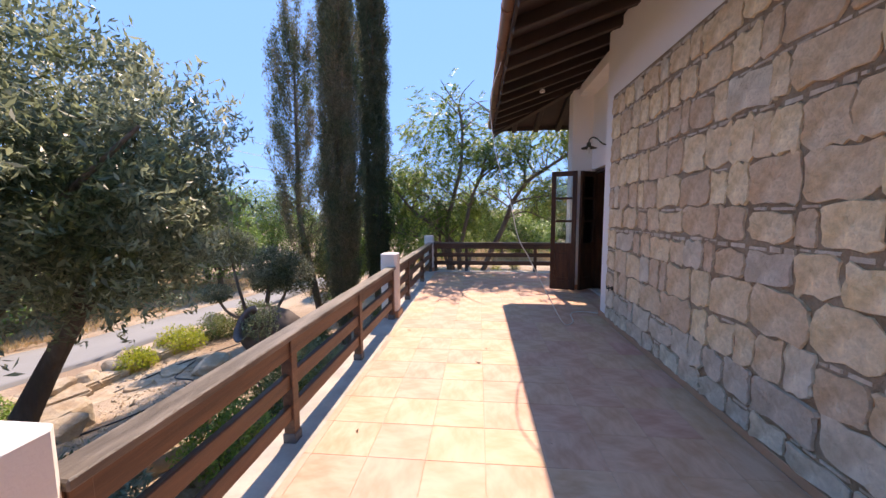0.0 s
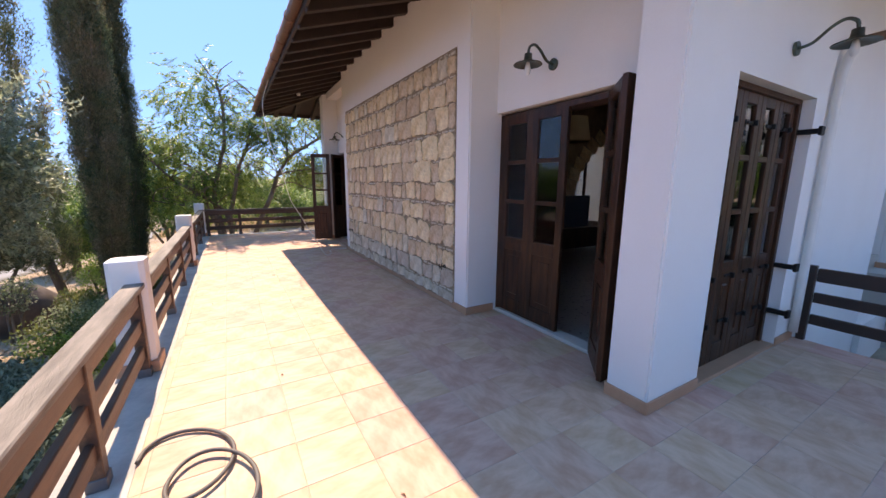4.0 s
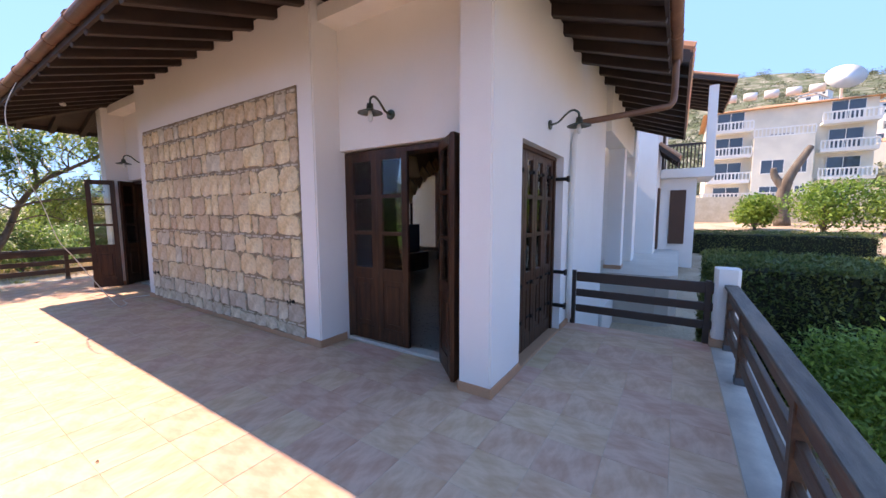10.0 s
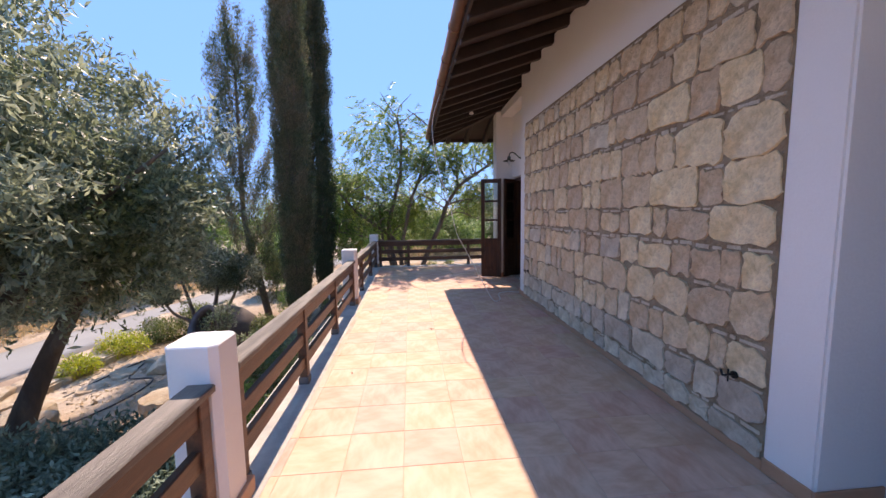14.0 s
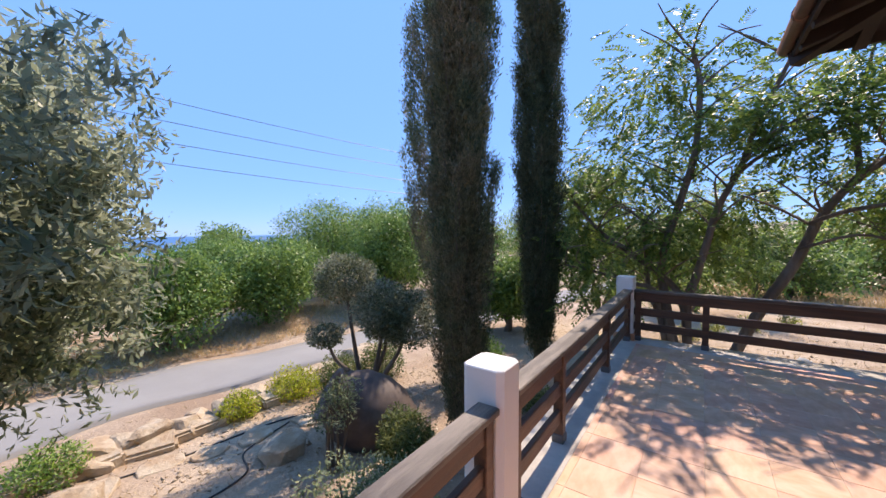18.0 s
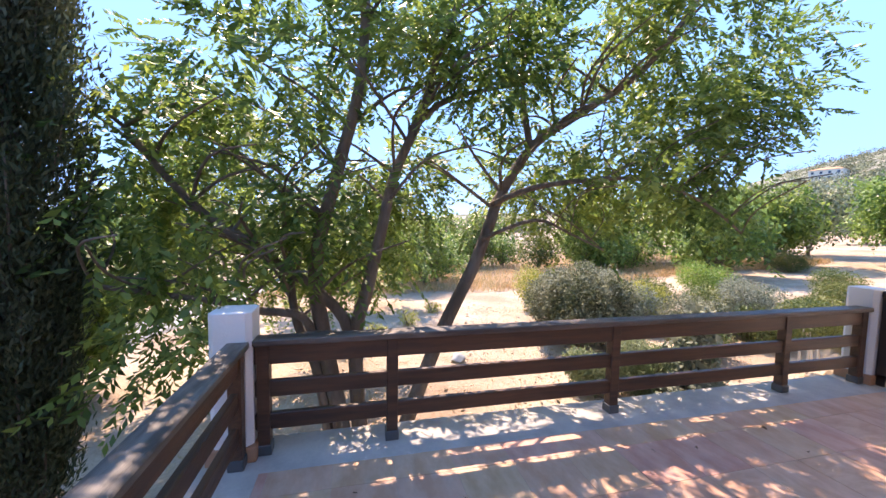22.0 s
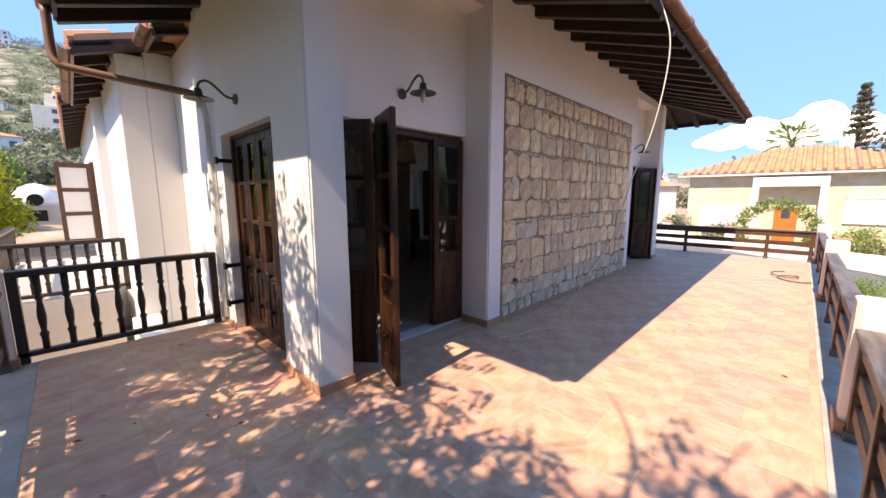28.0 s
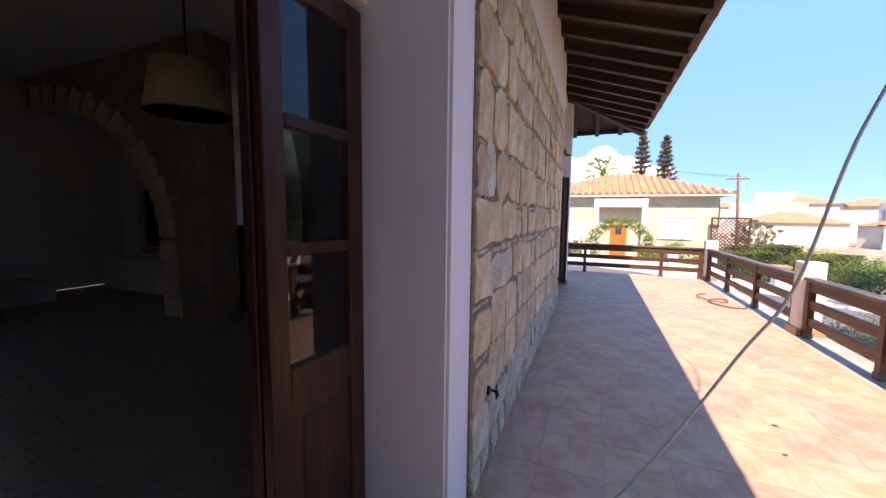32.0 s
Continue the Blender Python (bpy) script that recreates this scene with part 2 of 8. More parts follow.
GUTTER = material("brown_gutter_metal", (0.24, 0.12, 0.07), 0.5, 0.12, 30, 4, 0.05, second=(0.17, 0.08, 0.05), mix=0.4)
ROOF_TILE = material("clay_roof_tile", (0.50, 0.22, 0.11), 0.8, 0.15, 20, 1.5, 0.2, 40, second=(0.60, 0.32, 0.18), mix=0.4, island=0.1)
WHITE_PIPE = material("white_painted_pipe", (0.75, 0.73, 0.68), 0.6, 0.05, 30)
ASPHALT = material("sunworn_asphalt", (0.27, 0.262, 0.245), 0.9, 0.14, 60, 0.6, 0.3, 120, second=(0.30, 0.292, 0.272), mix=0.5)
ROAD_ASPHALT = material("grey_road_asphalt", (0.115, 0.115, 0.115), 0.9, 0.14, 60, 0.6, 0.3, 120, second=(0.165, 0.163, 0.155), mix=0.5)
KERBSTONE = material("pale_concrete", (0.55, 0.51, 0.45), 0.9, 0.1, 40, 1.5, 0.3, 60)
ROCK = material("limestone_rock", (0.42, 0.30, 0.19), 0.95, 0.30, 14, 3, 0.9, 18, second=(0.54, 0.45, 0.33), mix=0.5, bump_size=0.03)
SLATE = material("grey_paving_stone", (0.42, 0.43, 0.41), 0.85, 0.15, 20, 4, 0.4, 30, second=(0.34, 0.36, 0.36), mix=0.5)
BARK = material("grey_brown_bark", (0.13, 0.095, 0.07), 0.95, 0.35, 30, 4, 1.0, 26, second=(0.20, 0.16, 0.125), mix=0.5, stretch=(1, 1, 0.3), bump_size=0.03)
CERAMIC = material("brown_clay_jar", (0.085, 0.06, 0.052), 0.65, 0.2, 14, 3, 0.2, 20, second=(0.14, 0.105, 0.09), mix=0.5)
HOSE = material("dusty_grey_hose", (0.13, 0.115, 0.10), 0.6, 0.15, 40)
RUBBER = material("dark_hose", (0.03, 0.03, 0.03), 0.5, 0.1, 40)
WIRE = material("off_white_cable", (0.74, 0.70, 0.62), 0.55, 0.08, 30)
DEAD_LEAF = material("dead_leaf", (0.16, 0.08, 0.04), 0.9, 0.2, 60)
SEA = material("blue_sea", (0.03, 0.13, 0.30), 0.35, 0.1, 0.02, 0.003, 0.1, 0.05)
LEAF_OLIVE = material("olive_leaves", (0.14, 0.18, 0.08), 0.42, 0.1, 20, 1, 0, second=(0.38, 0.42, 0.29), mix=0.5, island=0.5, translucent=0.5)
LEAF_CYPRESS = material("cypress_needles", (0.11, 0.15, 0.07), 0.8, 0.2, 20, 1.2, 0, second=(0.24, 0.20, 0.115), mix=0.5, island=0.45, translucent=0.35)
LEAF_CYPRESS_DARK = material("dark_cypress_needles", (0.055, 0.085, 0.04), 0.75, 0.2, 20, 1.2, 0, second=(0.10, 0.115, 0.06), mix=0.5, island=0.4, translucent=0.25)
LEAF_PEPPER = material("glossy_pinnate_leaves", (0.10, 0.19, 0.045), 0.45, 0.1, 20, 0.8, 0, second=(0.25, 0.34, 0.075), mix=0.45, island=0.45, translucent=0.55)
LEAF_GREEN = material("bright_shrub_leaves", (0.145, 0.27, 0.045), 0.5, 0.1, 20, 1, 0, second=(0.23, 0.35, 0.065), mix=0.5, island=0.4, translucent=0.4)
LEAF_HEDGE = material("hedge_leaves", (0.085, 0.14, 0.04), 0.6, 0.1, 20, 1.5, 0, second=(0.18, 0.205, 0.055), mix=0.5, island=0.4, translucent=0.35)
LEAF_YELLOW = material("yellow_green_leaves", (0.32, 0.40, 0.035), 0.5, 0.1, 20, 1, 0, second=(0.48, 0.48, 0.05), mix=0.5, island=0.35, translucent=0.5)
LEAF_GREY = material("grey_green_leaves", (0.15, 0.19, 0.125), 0.75, 0.1, 20, 2, 0, second=(0.28, 0.30, 0.22), mix=0.5, island=0.35, translucent=0.3)
LEAF_DUSK = material("dusty_shrub_leaves", (0.105, 0.13, 0.06), 0.7, 0.1, 20, 2, 0, second=(0.30, 0.315, 0.21), mix=0.5, island=0.4, translucent=0.3)
LEAF_CAROB = material("orchard_leaves", (0.14, 0.25, 0.055), 0.45, 0.1, 20, 0.5, 0, second=(0.21, 0.33, 0.08), mix=0.5, island=0.45, translucent=0.4)
LEAF_ROSEMARY = material("rosemary_leaves", (0.13, 0.19, 0.12), 0.65, 0.1, 20, 2, 0, second=(0.27, 0.335, 0.24), mix=0.5, island=0.4, translucent=0.25)
LEAF_LIME = material("lime_green_leaves", (0.29, 0.33, 0.05), 0.5, 0.1, 20, 1, 0, second=(0.41, 0.40, 0.08), mix=0.5, island=0.4, translucent=0.4)
LEAF_HERB = material("herb_leaves", (0.165, 0.22, 0.095), 0.6, 0.1, 20, 2, 0, second=(0.29, 0.335, 0.18), mix=0.5, island=0.4, translucent=0.35)
DRY_GRASS = material("dry_straw", (0.62, 0.47, 0.26), 0.9, 0.1, 20, 1, 0, second=(0.52, 0.37, 0.19), mix=0.5, island=0.3, translucent=0.3)
FLOWER = material("magenta_bracts", (0.55, 0.04, 0.22), 0.6, 0.1, 20, 1, 0, island=0.3, translucent=0.3)


def glass(name, tint=(0.9, 0.95, 0.93), see=0.7):
    m = bpy.data.materials.new(name)
    m.use_nodes = True
    N, L = m.node_tree.nodes, m.node_tree.links
    tr, gl, mx, fr = (N.new(k) for k in ("ShaderNodeBsdfTransparent", "ShaderNodeBsdfGlossy", "ShaderNodeMixShader", "ShaderNodeFresnel"))
    tr.inputs["Color"].default_value = (*[c * see / 0.9 for c in tint], 1)
    gl.inputs["Roughness"].default_value = 0.02
    fr.inputs["IOR"].default_value = 1.55
    L.new(fr.outputs[0], mx.inputs[0])
    L.new(tr.outputs[0], mx.inputs[1])
    L.new(gl.outputs[0], mx.inputs[2])
    L.new(mx.outputs[0], N["Material Output"].inputs[0])
    return m


GLASS = glass("door_glass", see=0.86)

# ---- the house: plan ----
WX, RX, DX = 1.60, 1.95, 2.03          # main wall face, recess wall face, door plane
S0, S1, P0, ST0 = -1.89, -1.60, 0.15, 0.40
ST1, P1, N1, N0 = 4.55, 4.80, 6.55, 6.84
STONE_TOP, WALL_TOP, DOOR_H = 2.835, 4.3, 2.14


def wall(name, *a, mat=None, label="", round_x=None):
    """A plain wall block; its upright edges at round_x are softened."""
    bm = boxed(*a)
    if round_x is not None:
        es = [e for e in bm.edges if all(abs(v.co.x - round_x) < 1e-4 for v in e.verts) and abs(e.verts[0].co.z - e.verts[1].co.z) > 0.5]
        bmesh.ops.bevel(bm, geom=es, offset=0.014, segments=2, affect="EDGES")
    return tagged(part(name, bm, mat or PLASTER, None, label), "smooth white plastered house wall" if not label else label, "wall", kind="structure")


wall("wall_west", WX, WX + 0.5, P0, P1, -0.6, 3.68, round_x=WX)
wall("wall_west_recess_lintel_south", RX, RX + 0.3, S1, P0, DOOR_H + 0.03, 3.80)
wall("wall_west_recess_lintel_north", RX, RX + 0.3, P1, N1, DOOR_H + 0.03, 3.80)
wall("wall_pier_south", WX, 2.22, S0, S1, -0.6, 3.58, round_x=WX)
wall("wall_pier_north", WX, 2.22, N1, N0, -0.6, 3.58, round_x=WX)
for nm, y0, y1 in (("south", S0, S1), ("north", N1, N0)):
    wall("wall_%s_lintel" % nm, 2.22, 3.60, y0, y1, DOOR_H, 3.58)
    wall("wall_%s_east" % nm, 3.60, 4.46, y0, y1, -1.2, 3.58)
    wall("wall_%s_rear" % nm, 4.46, 6.45 if nm == "south" else 6.9, y0, y1, -1.2, 3.95 if nm == "south" else 3.40)
# plain walls and ceiling that close the rooms inside
INNER = material("room_wall_paint", (0.82, 0.79, 0.73), 0.9, 0.04, 40, 1, 0.1)
# the two east openings and their court are invented, to brighten the room
bm = bmesh.new()
for a in ((-0.5, -0.2, 0, 3.6), (-0.2, 1.2, 3.0, 3.6), (-0.2, 1.2, 0, 0.1), (1.2, 4.0, 0, 3.6), (4.0, 6.3, 3.0, 3.6), (4.0, 6.3, 0, 0.1), (6.3, 6.55, 0, 3.6)):
    box(bm, 9.6, 9.8, *a)
tagged(part("wall_inner_east", bm, INNER), "plain white inner wall with two openings added for daylight", "wall", kind="structure")
# added windows, unseen from the terrace, that let sky light in
for i, (a, b, c) in enumerate(((-0.2, 1.2, 0.1), (4.0, 6.3, 0.1))):
    W = thing("window_%d" % (i + 1), "dark timber framed window added to let daylight into the room", "window", kind="structure")
    bm = bmesh.new()
    for q in ((a, a + 0.07, c, 3.0), (b - 0.07, b, c, 3.0), (a + 0.07, b - 0.07, c, c + 0.07), (a + 0.07, b - 0.07, 2.93, 3.0), ((a + b) / 2 - 0.04, (a + b) / 2 + 0.04, c + 0.07, 2.93)):
        box(bm, 9.66, 9.72, *q)
    part("window_frame", bm, WOOD, W)
    g = part("pane", boxed(9.685, 9.695, a + 0.06, b - 0.06, c + 0.06, 2.94), GLASS, W)
    g.visible_shadow = False
tagged(part("wall_inner_north", boxed(6.9, 9.8, 6.55, 6.75, 0, 3.6), INNER), "plain white inner wall", "wall", kind="structure")
bm = bmesh.new()
for q in ((6.62, 7.45, 0.0, 3.6), (8.55, 9.6, 0.0, 3.6), (7.45, 8.55, 2.35, 3.6)):
    box(bm, q[0], q[1], -0.5, -0.3, q[2], q[3])
tagged(part("wall_inner_south", bm, INNER), "plain white inner wall with a doorway to the porch", "wall", kind="structure")
wall("wall_porch_side", 6.452, 6.62, S1 + 0.002, -0.302, -0.6, 3.85)
W = thing("door_5", "dark timber framed glazed door onto the porch", "door", kind="structure")
bm = bmesh.new()
for q in ((7.45, 7.53, 0.0, 2.35), (8.47, 8.55, 0.0, 2.35), (7.53, 8.47, 2.27, 2.35), (7.53, 8.47, 0.13, 0.25), (7.97, 8.03, 0.25, 2.27)):
    box(bm, q[0], q[1], -0.64, -0.57, q[2], q[3])
part("door_frame", bm, WOOD, W)
for x0, x1 in ((7.52, 7.98), (8.02, 8.48)):
    g = part("pane", boxed(x0, x1, -0.608, -0.602, 0.24, 2.28), GLASS, W)
    g.visible_shadow = False
tagged(part("ceiling", boxed(1.7, 9.8, -1.7, 6.65, 3.45, 3.6), INNER), "dark timber and plaster room ceiling", "ceiling", kind="structure")
ROOM_FLOOR = material("room_floor_tile", (0.33, 0.28, 0.235), 0.3, 0.1, 20, 3, 0.03)
tagged(part("floor_room", boxed(DX + 0.10, 9.6, S1 + 0.003, N1, -0.2, -0.004), ROOM_FLOOR), "dull grey-brown tiled living room floor", "floor", kind="structure")
for i, (y0, y1) in enumerate(((S1 + 0.02, P0 - 0.02), (P1 + 0.02, N1 - 0.02))):
    tagged(part("threshold", boxed(DX - 0.05, DX + 0.10, y0, y1, 0.0, 0.035, bevel=0.006), KERBSTONE), "pale marble door threshold", "threshold", kind="structure")

for i, (y0, y1) in enumerate(((S0 - 0.004, S1 - 0.01), (N1 + 0.01, N0 + 0.004))):
    tagged(part("threshold", boxed(2.22, 3.60, y0, y1, -0.05, 0.026, bevel=0.005), SKIRT), "terracotta tiled sill under the side door", "threshold", kind="structure")
# skirting round the wall feet
def skirting(x0, x1, y0, y1, h=0.085):
    tagged(part("skirting", boxed(x0, x1, y0, y1, 0.0, h, bevel=0.004), SKIRT), "terracotta tile skirting along the white wall", "skirting", kind="structure")


T = 0.014
skirting(WX - T, WX - 0.001, ST0 - 0.25, ST0 - 0.0)
skirting(WX - T, WX - 0.001, ST0 + 0.002, ST1 - 0.002, 0.06)
skirting(WX - T, WX - 0.001, ST1, P1)
skirting(WX - T, DX - 0.06, P0 - T, P0 - 0.001)
skirting(WX - T, DX - 0.06, P1 + 0.001, P1 + T)
skirting(WX - T, WX - 0.001, S0 - T, S1)
skirting(WX - T, WX - 0.001, N1, N0 + T)
skirting(WX, 2.22, S0 - T, S0 - 0.001)
skirting(WX, 2.22, N0 + 0.001, N0 + T)
skirting(3.60, 4.0, S0 - T, S0 - 0.001)
skirting(3.60, 4.0, N0 + 0.001, N0 + T)
skirting(WX, 1.9, S1 + 0.001, S1 + T)
skirting(WX, 1.9, N1 - T, N1 - 0.001)

# ---- roof of the main block: hip roof over rafters ----
EX, EN, ES, EZ, SLOPE, REND = 0.25, 7.95, -2.92, 3.16, 0.333, 4.45


def roof_z(x, y):
    return EZ + SLOPE * min(x - EX, EN - y, y - ES)


def roof_slab(name, lift, thick, mat, label):
    """The three slopes of the hip roof as one closed slab."""
    bm = bmesh.new()
    apex = (REND, EN - (REND - EX)), (REND, ES + (REND - EX))
    faces = [((EX, ES), (EX, EN), (REND, apex[0][1]), (REND, apex[1][1])), ((EX, EN), (REND, EN), (REND, apex[0][1])), ((REND, ES), (EX, ES), (REND, apex[1][1]))]
    for f in faces:
        lo = [bm.verts.new((x, y, roof_z(x, y) + lift)) for x, y in f]
        hi = [bm.verts.new((x, y, roof_z(x, y) + lift + thick)) for x, y in f]
        bm.faces.new(lo)
        bm.faces.new(hi[::-1])
        for i in range(len(f)):
            j = (i + 1) % len(f)
            bm.faces.new((lo[i], hi[i], hi[j], lo[j]))
    bmesh.ops.remove_doubles(bm, verts=bm.verts, dist=0.001)
    bmesh.ops.recalc_face_normals(bm, faces=bm.faces)
    return tagged(part(name, bm, mat), label, "roof", kind="structure")


roof_slab("roof_boarding", 0.10, 0.03, WOOD_DARK, "dark stained boarding under the roof overhang")
roof_slab("roof", 0.135, 0.06, ROOF_TILE, "orange clay tile roof")
_me = part("rafter", boxed(0, 1.75, -0.045, 0.045, 0, 0.125, bevel=0.006), WOOD_DARK).data
bpy.data.objects.remove(bpy.data.objects["rafter"])
RAFT = thing("eaves_rafters", "dark brown timber rafters under the roof overhang", "rafters", kind="structure")
tilt = math.degrees(math.atan(SLOPE))
y = ES + 0.42
while y < EN - 0.3:
    run = min(1.55, y - ES, EN - y)
    if run > 0.3:
        share("rafter", _me, RAFT, pose(EX + 0.02, y, EZ - 0.02, 0, -tilt, 0) @ Matrix.Diagonal((min(1, run / 1.66), 1, 1, 1)))
    y += 0.46
for sy, y_e, ang in ((1, EN, -90), (-1, ES, 90)):
    x = EX + 0.45
    while x < REND:
        run = min(1.3, x - EX)
        share("rafter", _me, RAFT, pose(x, y_e - sy * 0.02, EZ - 0.02, 0, 0, ang) @ pose(0, 0, 0, 0, -tilt, 0) @ Matrix.Diagonal((run / 1.66, 1, 1, 1)))
        x += 0.46
    d = 1.75
    hip = part("hip_rafter", boxed(0, d * 1.45, -0.06, 0.06, -0.03, 0.12, bevel=0.006), WOOD_DARK, RAFT)
    hip.matrix_basis = pose(EX + 0.02, y_e - sy * 0.02, EZ - 0.03, 0, 0, -45 * sy) @ pose(0, 0, 0, 0, -math.degrees(math.atan(SLOPE / 1.414)), 0)
# fascia boards and half-round gutters with collars
def gutter(name, a, b):
    g = thing(name, "brown half-round roof gutter with collars", "gutter", group="roof gutters")
    a, b = Vector(a), Vector(b)
    bm = bmesh.new()
    d = (b - a).normalized()
    side = d.cross(Vector((0, 0, 1)))
    prev = None
    for p in (a, b):
        ring = []
        for k in range(9):
            an = math.pi * k / 8
            ring.append(bm.verts.new(p + 0.062 * (math.cos(an) * side - math.sin(an) * Vector((0, 0, 1)))))
        for k in range(9):
            an = math.pi * (8 - k) / 8
            ring.append(bm.verts.new(p + 0.056 * (math.cos(an) * side - math.sin(an) * Vector((0, 0, 1)))))
        if prev:
            for k in range(18):
                bm.faces.new((prev[k], prev[(k + 1) % 18], ring[(k + 1) % 18], ring[k]))
        bm.faces.new(ring)
        prev = ring
    part("channel", bm, GUTTER, g, smooth=True)
    n = max(2, int((b - a).length / 0.75))
    bm = bmesh.new()
    tube(bm, [(0, 0, -0.02), (0, 0, 0.02)], 0.068, 14)
    cm = part("collar", bm, GUTTER, g, smooth=False)
    for i in range(1, n):
        p = a + (b - a) * (i / n)
        m = Matrix.Translation(p) @ d.to_track_quat("Z", "Y").to_matrix().to_4x4()
        if i == 1:
            cm.matrix_basis = m
        else:
            share("collar", cm.data, g, m)
    return g


gutter("roof_gutter", (EX - 0.05, ES, EZ + 0.13), (EX - 0.05, EN, EZ + 0.13))
gutter("roof_gutter", (EX, EN + 0.05, EZ + 0.13), (REND, EN + 0.05, EZ + 0.13))
gutter("roof_gutter", (REND, ES - 0.05, EZ + 0.13), (EX, ES - 0.05, EZ + 0.13))
for nm, a in (("fascia_west", (EX - 0.005, EX + 0.025, ES, EN)), ("fascia_north", (EX + 0.03, REND, EN - 0.025, EN + 0.005)), ("fascia_south", (EX + 0.03, REND, ES - 0.005, ES + 0.025))):
    tagged(part(nm, boxed(*a, EZ + 0.02, EZ + 0.15), WOOD_DARK), "dark timber fascia board", "fascia", kind="structure")


def downpipe(sy, y_e, y_w):
    """The gutter's outlet, its pipe back to the wall, and the white pipe down the wall."""
    g = thing("downpipe", "brown rainwater pipe from the gutter to the wall", "pipe", group="downpipes")
    s = 1 if y_e > y_w else -1
    pts = smooth_path([(4.25, y_e + 0.05 * s, EZ + 0.08), (4.25, y_e + 0.05 * s, EZ - 0.30), (4.22, y_e + 0.02 * s, EZ - 0.42), (4.18, y_e - 0.12 * s, EZ - 0.46), (3.95, y_w + 0.09 * s, EZ - 0.56)], 4)
    bm = bmesh.new()
    tube(bm, pts, 0.036, 10)
    part("pipe", bm, GUTTER, g, smooth=True)
    bm = bmesh.new()
    tube(bm, smooth_path([(3.95, y_w + 0.09 * s, EZ - 0.57), (3.92, y_w + 0.05 * s, EZ - 0.72), (3.88, y_w + 0.045 * s, EZ - 1.1), (3.88, y_w + 0.045 * s, 0.1)], 4), 0.033, 10)
    part("wall_pipe", bm, WHITE_PIPE, g, "white painted wall pipe", smooth=True)


downpipe(1, EN, N0)
downpipe(-1, ES, S0)

# ---- the terrace ----
KX0, KX1, KN1, KS0, KE = -1.45, -1.10, 8.75, -3.75, 4.05     # kerb: outer and inner edge west, outer north and south, east end
KW = KX1 - KX0
KN0, KS1 = 8.38, -3.46
tagged(part("terrace_base", prism(bmesh.new(), [(KX0 + 0.03, KS0 + 0.03), (KE, KS0 + 0.03), (KE, S0 - 0.02), (WX + 0.4, S0 - 0.02), (WX + 0.4, N0 + 0.02), (KE, N0 + 0.02), (KE, KN1 - 0.03), (KX0 + 0.03, KN1 - 0.03)], -1.8, -0.016), PLASTER),
       "white plastered terrace retaining base", "terrace", kind="structure")
bm = bmesh.new()
for a in ((KX0, KX1, KS0, KN1), (KX1, KE, KN0, KN1), (KX1, KE, KS0, KS1)):
    box(bm, *a, -0.12, -0.004)
tagged(part("kerb", bm, CONCRETE), "grey cement kerb along the terrace edge", "kerb", kind="structure")
FLOOR = thing("floor", "terracotta tiled terrace floor with pale joints", "floor", kind="structure")
bm = bmesh.new()
for a in ((KX1 + 0.002, WX + 0.45, KS1 + 0.002, KN0 - 0.002), (WX + 0.45, KE, KS1 + 0.002, S0 - 0.001), (WX + 0.45, KE, N0 + 0.001, KN0 - 0.002)):
    box(bm, *a, -0.10, -0.0022)
part("joints", bm, GROUT, FLOOR, "pale grout joints")

# ---- railings ----
PH, PW = 0.87, 0.225


def rail_post(x, y, cat_label="white plastered square railing post with chamfered top"):
    p = thing("railing_post", cat_label, "post", (x, y, 0), group="white railing posts")
    h = PW / 2
    bm = boxed(-h, h, -h, h, -0.004, PH)
    bmesh.ops.bevel(bm, geom=[e for e in bm.edges if abs(e.verts[0].co.z - e.verts[1].co.z) > 0.5], offset=0.03, segments=1, affect="EDGES")
    bmesh.ops.bevel(bm, geom=[e for e in bm.edges if all(v.co.z > 0.5 for v in e.verts)], offset=0.006, segments=1, affect="EDGES")
    part("shaft", bm, PLASTER, p)
    part("skirting", boxed(-h - 0.02, h + 0.02, -h - 0.02, h + 0.02, -0.003, 0.085, bevel=0.004), SKIRT, p, "terracotta skirting")
    return p


PX, PN, PS, PE = -1.27, 8.62, -3.57, 4.08
for y in (PS, 0.44, 4.60, PN):
    rail_post(PX, y)
rail_post(PE, PN)
rail_post(PE, PS)
FOOT = material("steel_shoe", (0.12, 0.13, 0.14), 0.5, 0.2, 40, metal=0.5)


def railing(a, b, along, posts, mat):
    """Three boards and a handrail from a to b along x or y, on thin timber posts in steel shoes."""
    r = thing("railing", "dark brown timber railing of three boards with a flat handrail", "railing", group="terrace railings")
    (x0, y0), (x1, y1) = a, b
    def bar(name, w, z0, z1, m, off=0.0, label="", bev=0.006):
        if along == "y":
            part(name, boxed(x0 + off - w / 2, x0 + off + w / 2, y0, y1, z0, z1, bevel=bev), m, r, label)
        else:
            part(name, boxed(x0, x1, y0 + off - w / 2, y0 + off + w / 2, z0, z1, bevel=bev), m, r, label)
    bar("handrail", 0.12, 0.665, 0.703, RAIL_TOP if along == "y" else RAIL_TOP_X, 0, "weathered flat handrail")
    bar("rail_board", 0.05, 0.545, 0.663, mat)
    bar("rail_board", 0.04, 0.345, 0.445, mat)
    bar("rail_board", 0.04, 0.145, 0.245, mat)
    for t in posts:
        x, y = (x0, t) if along == "y" else (t, y0)
        up = part("upright", boxed(x - 0.035, x + 0.035, y - 0.035, y + 0.035, 0.05, 0.66, bevel=0.004), mat, r)
        part("post_shoe", boxed(x - 0.042, x + 0.042, y - 0.042, y + 0.042, -0.003, 0.06, bevel=0.004), FOOT, r, "dark steel post shoe")
    return r


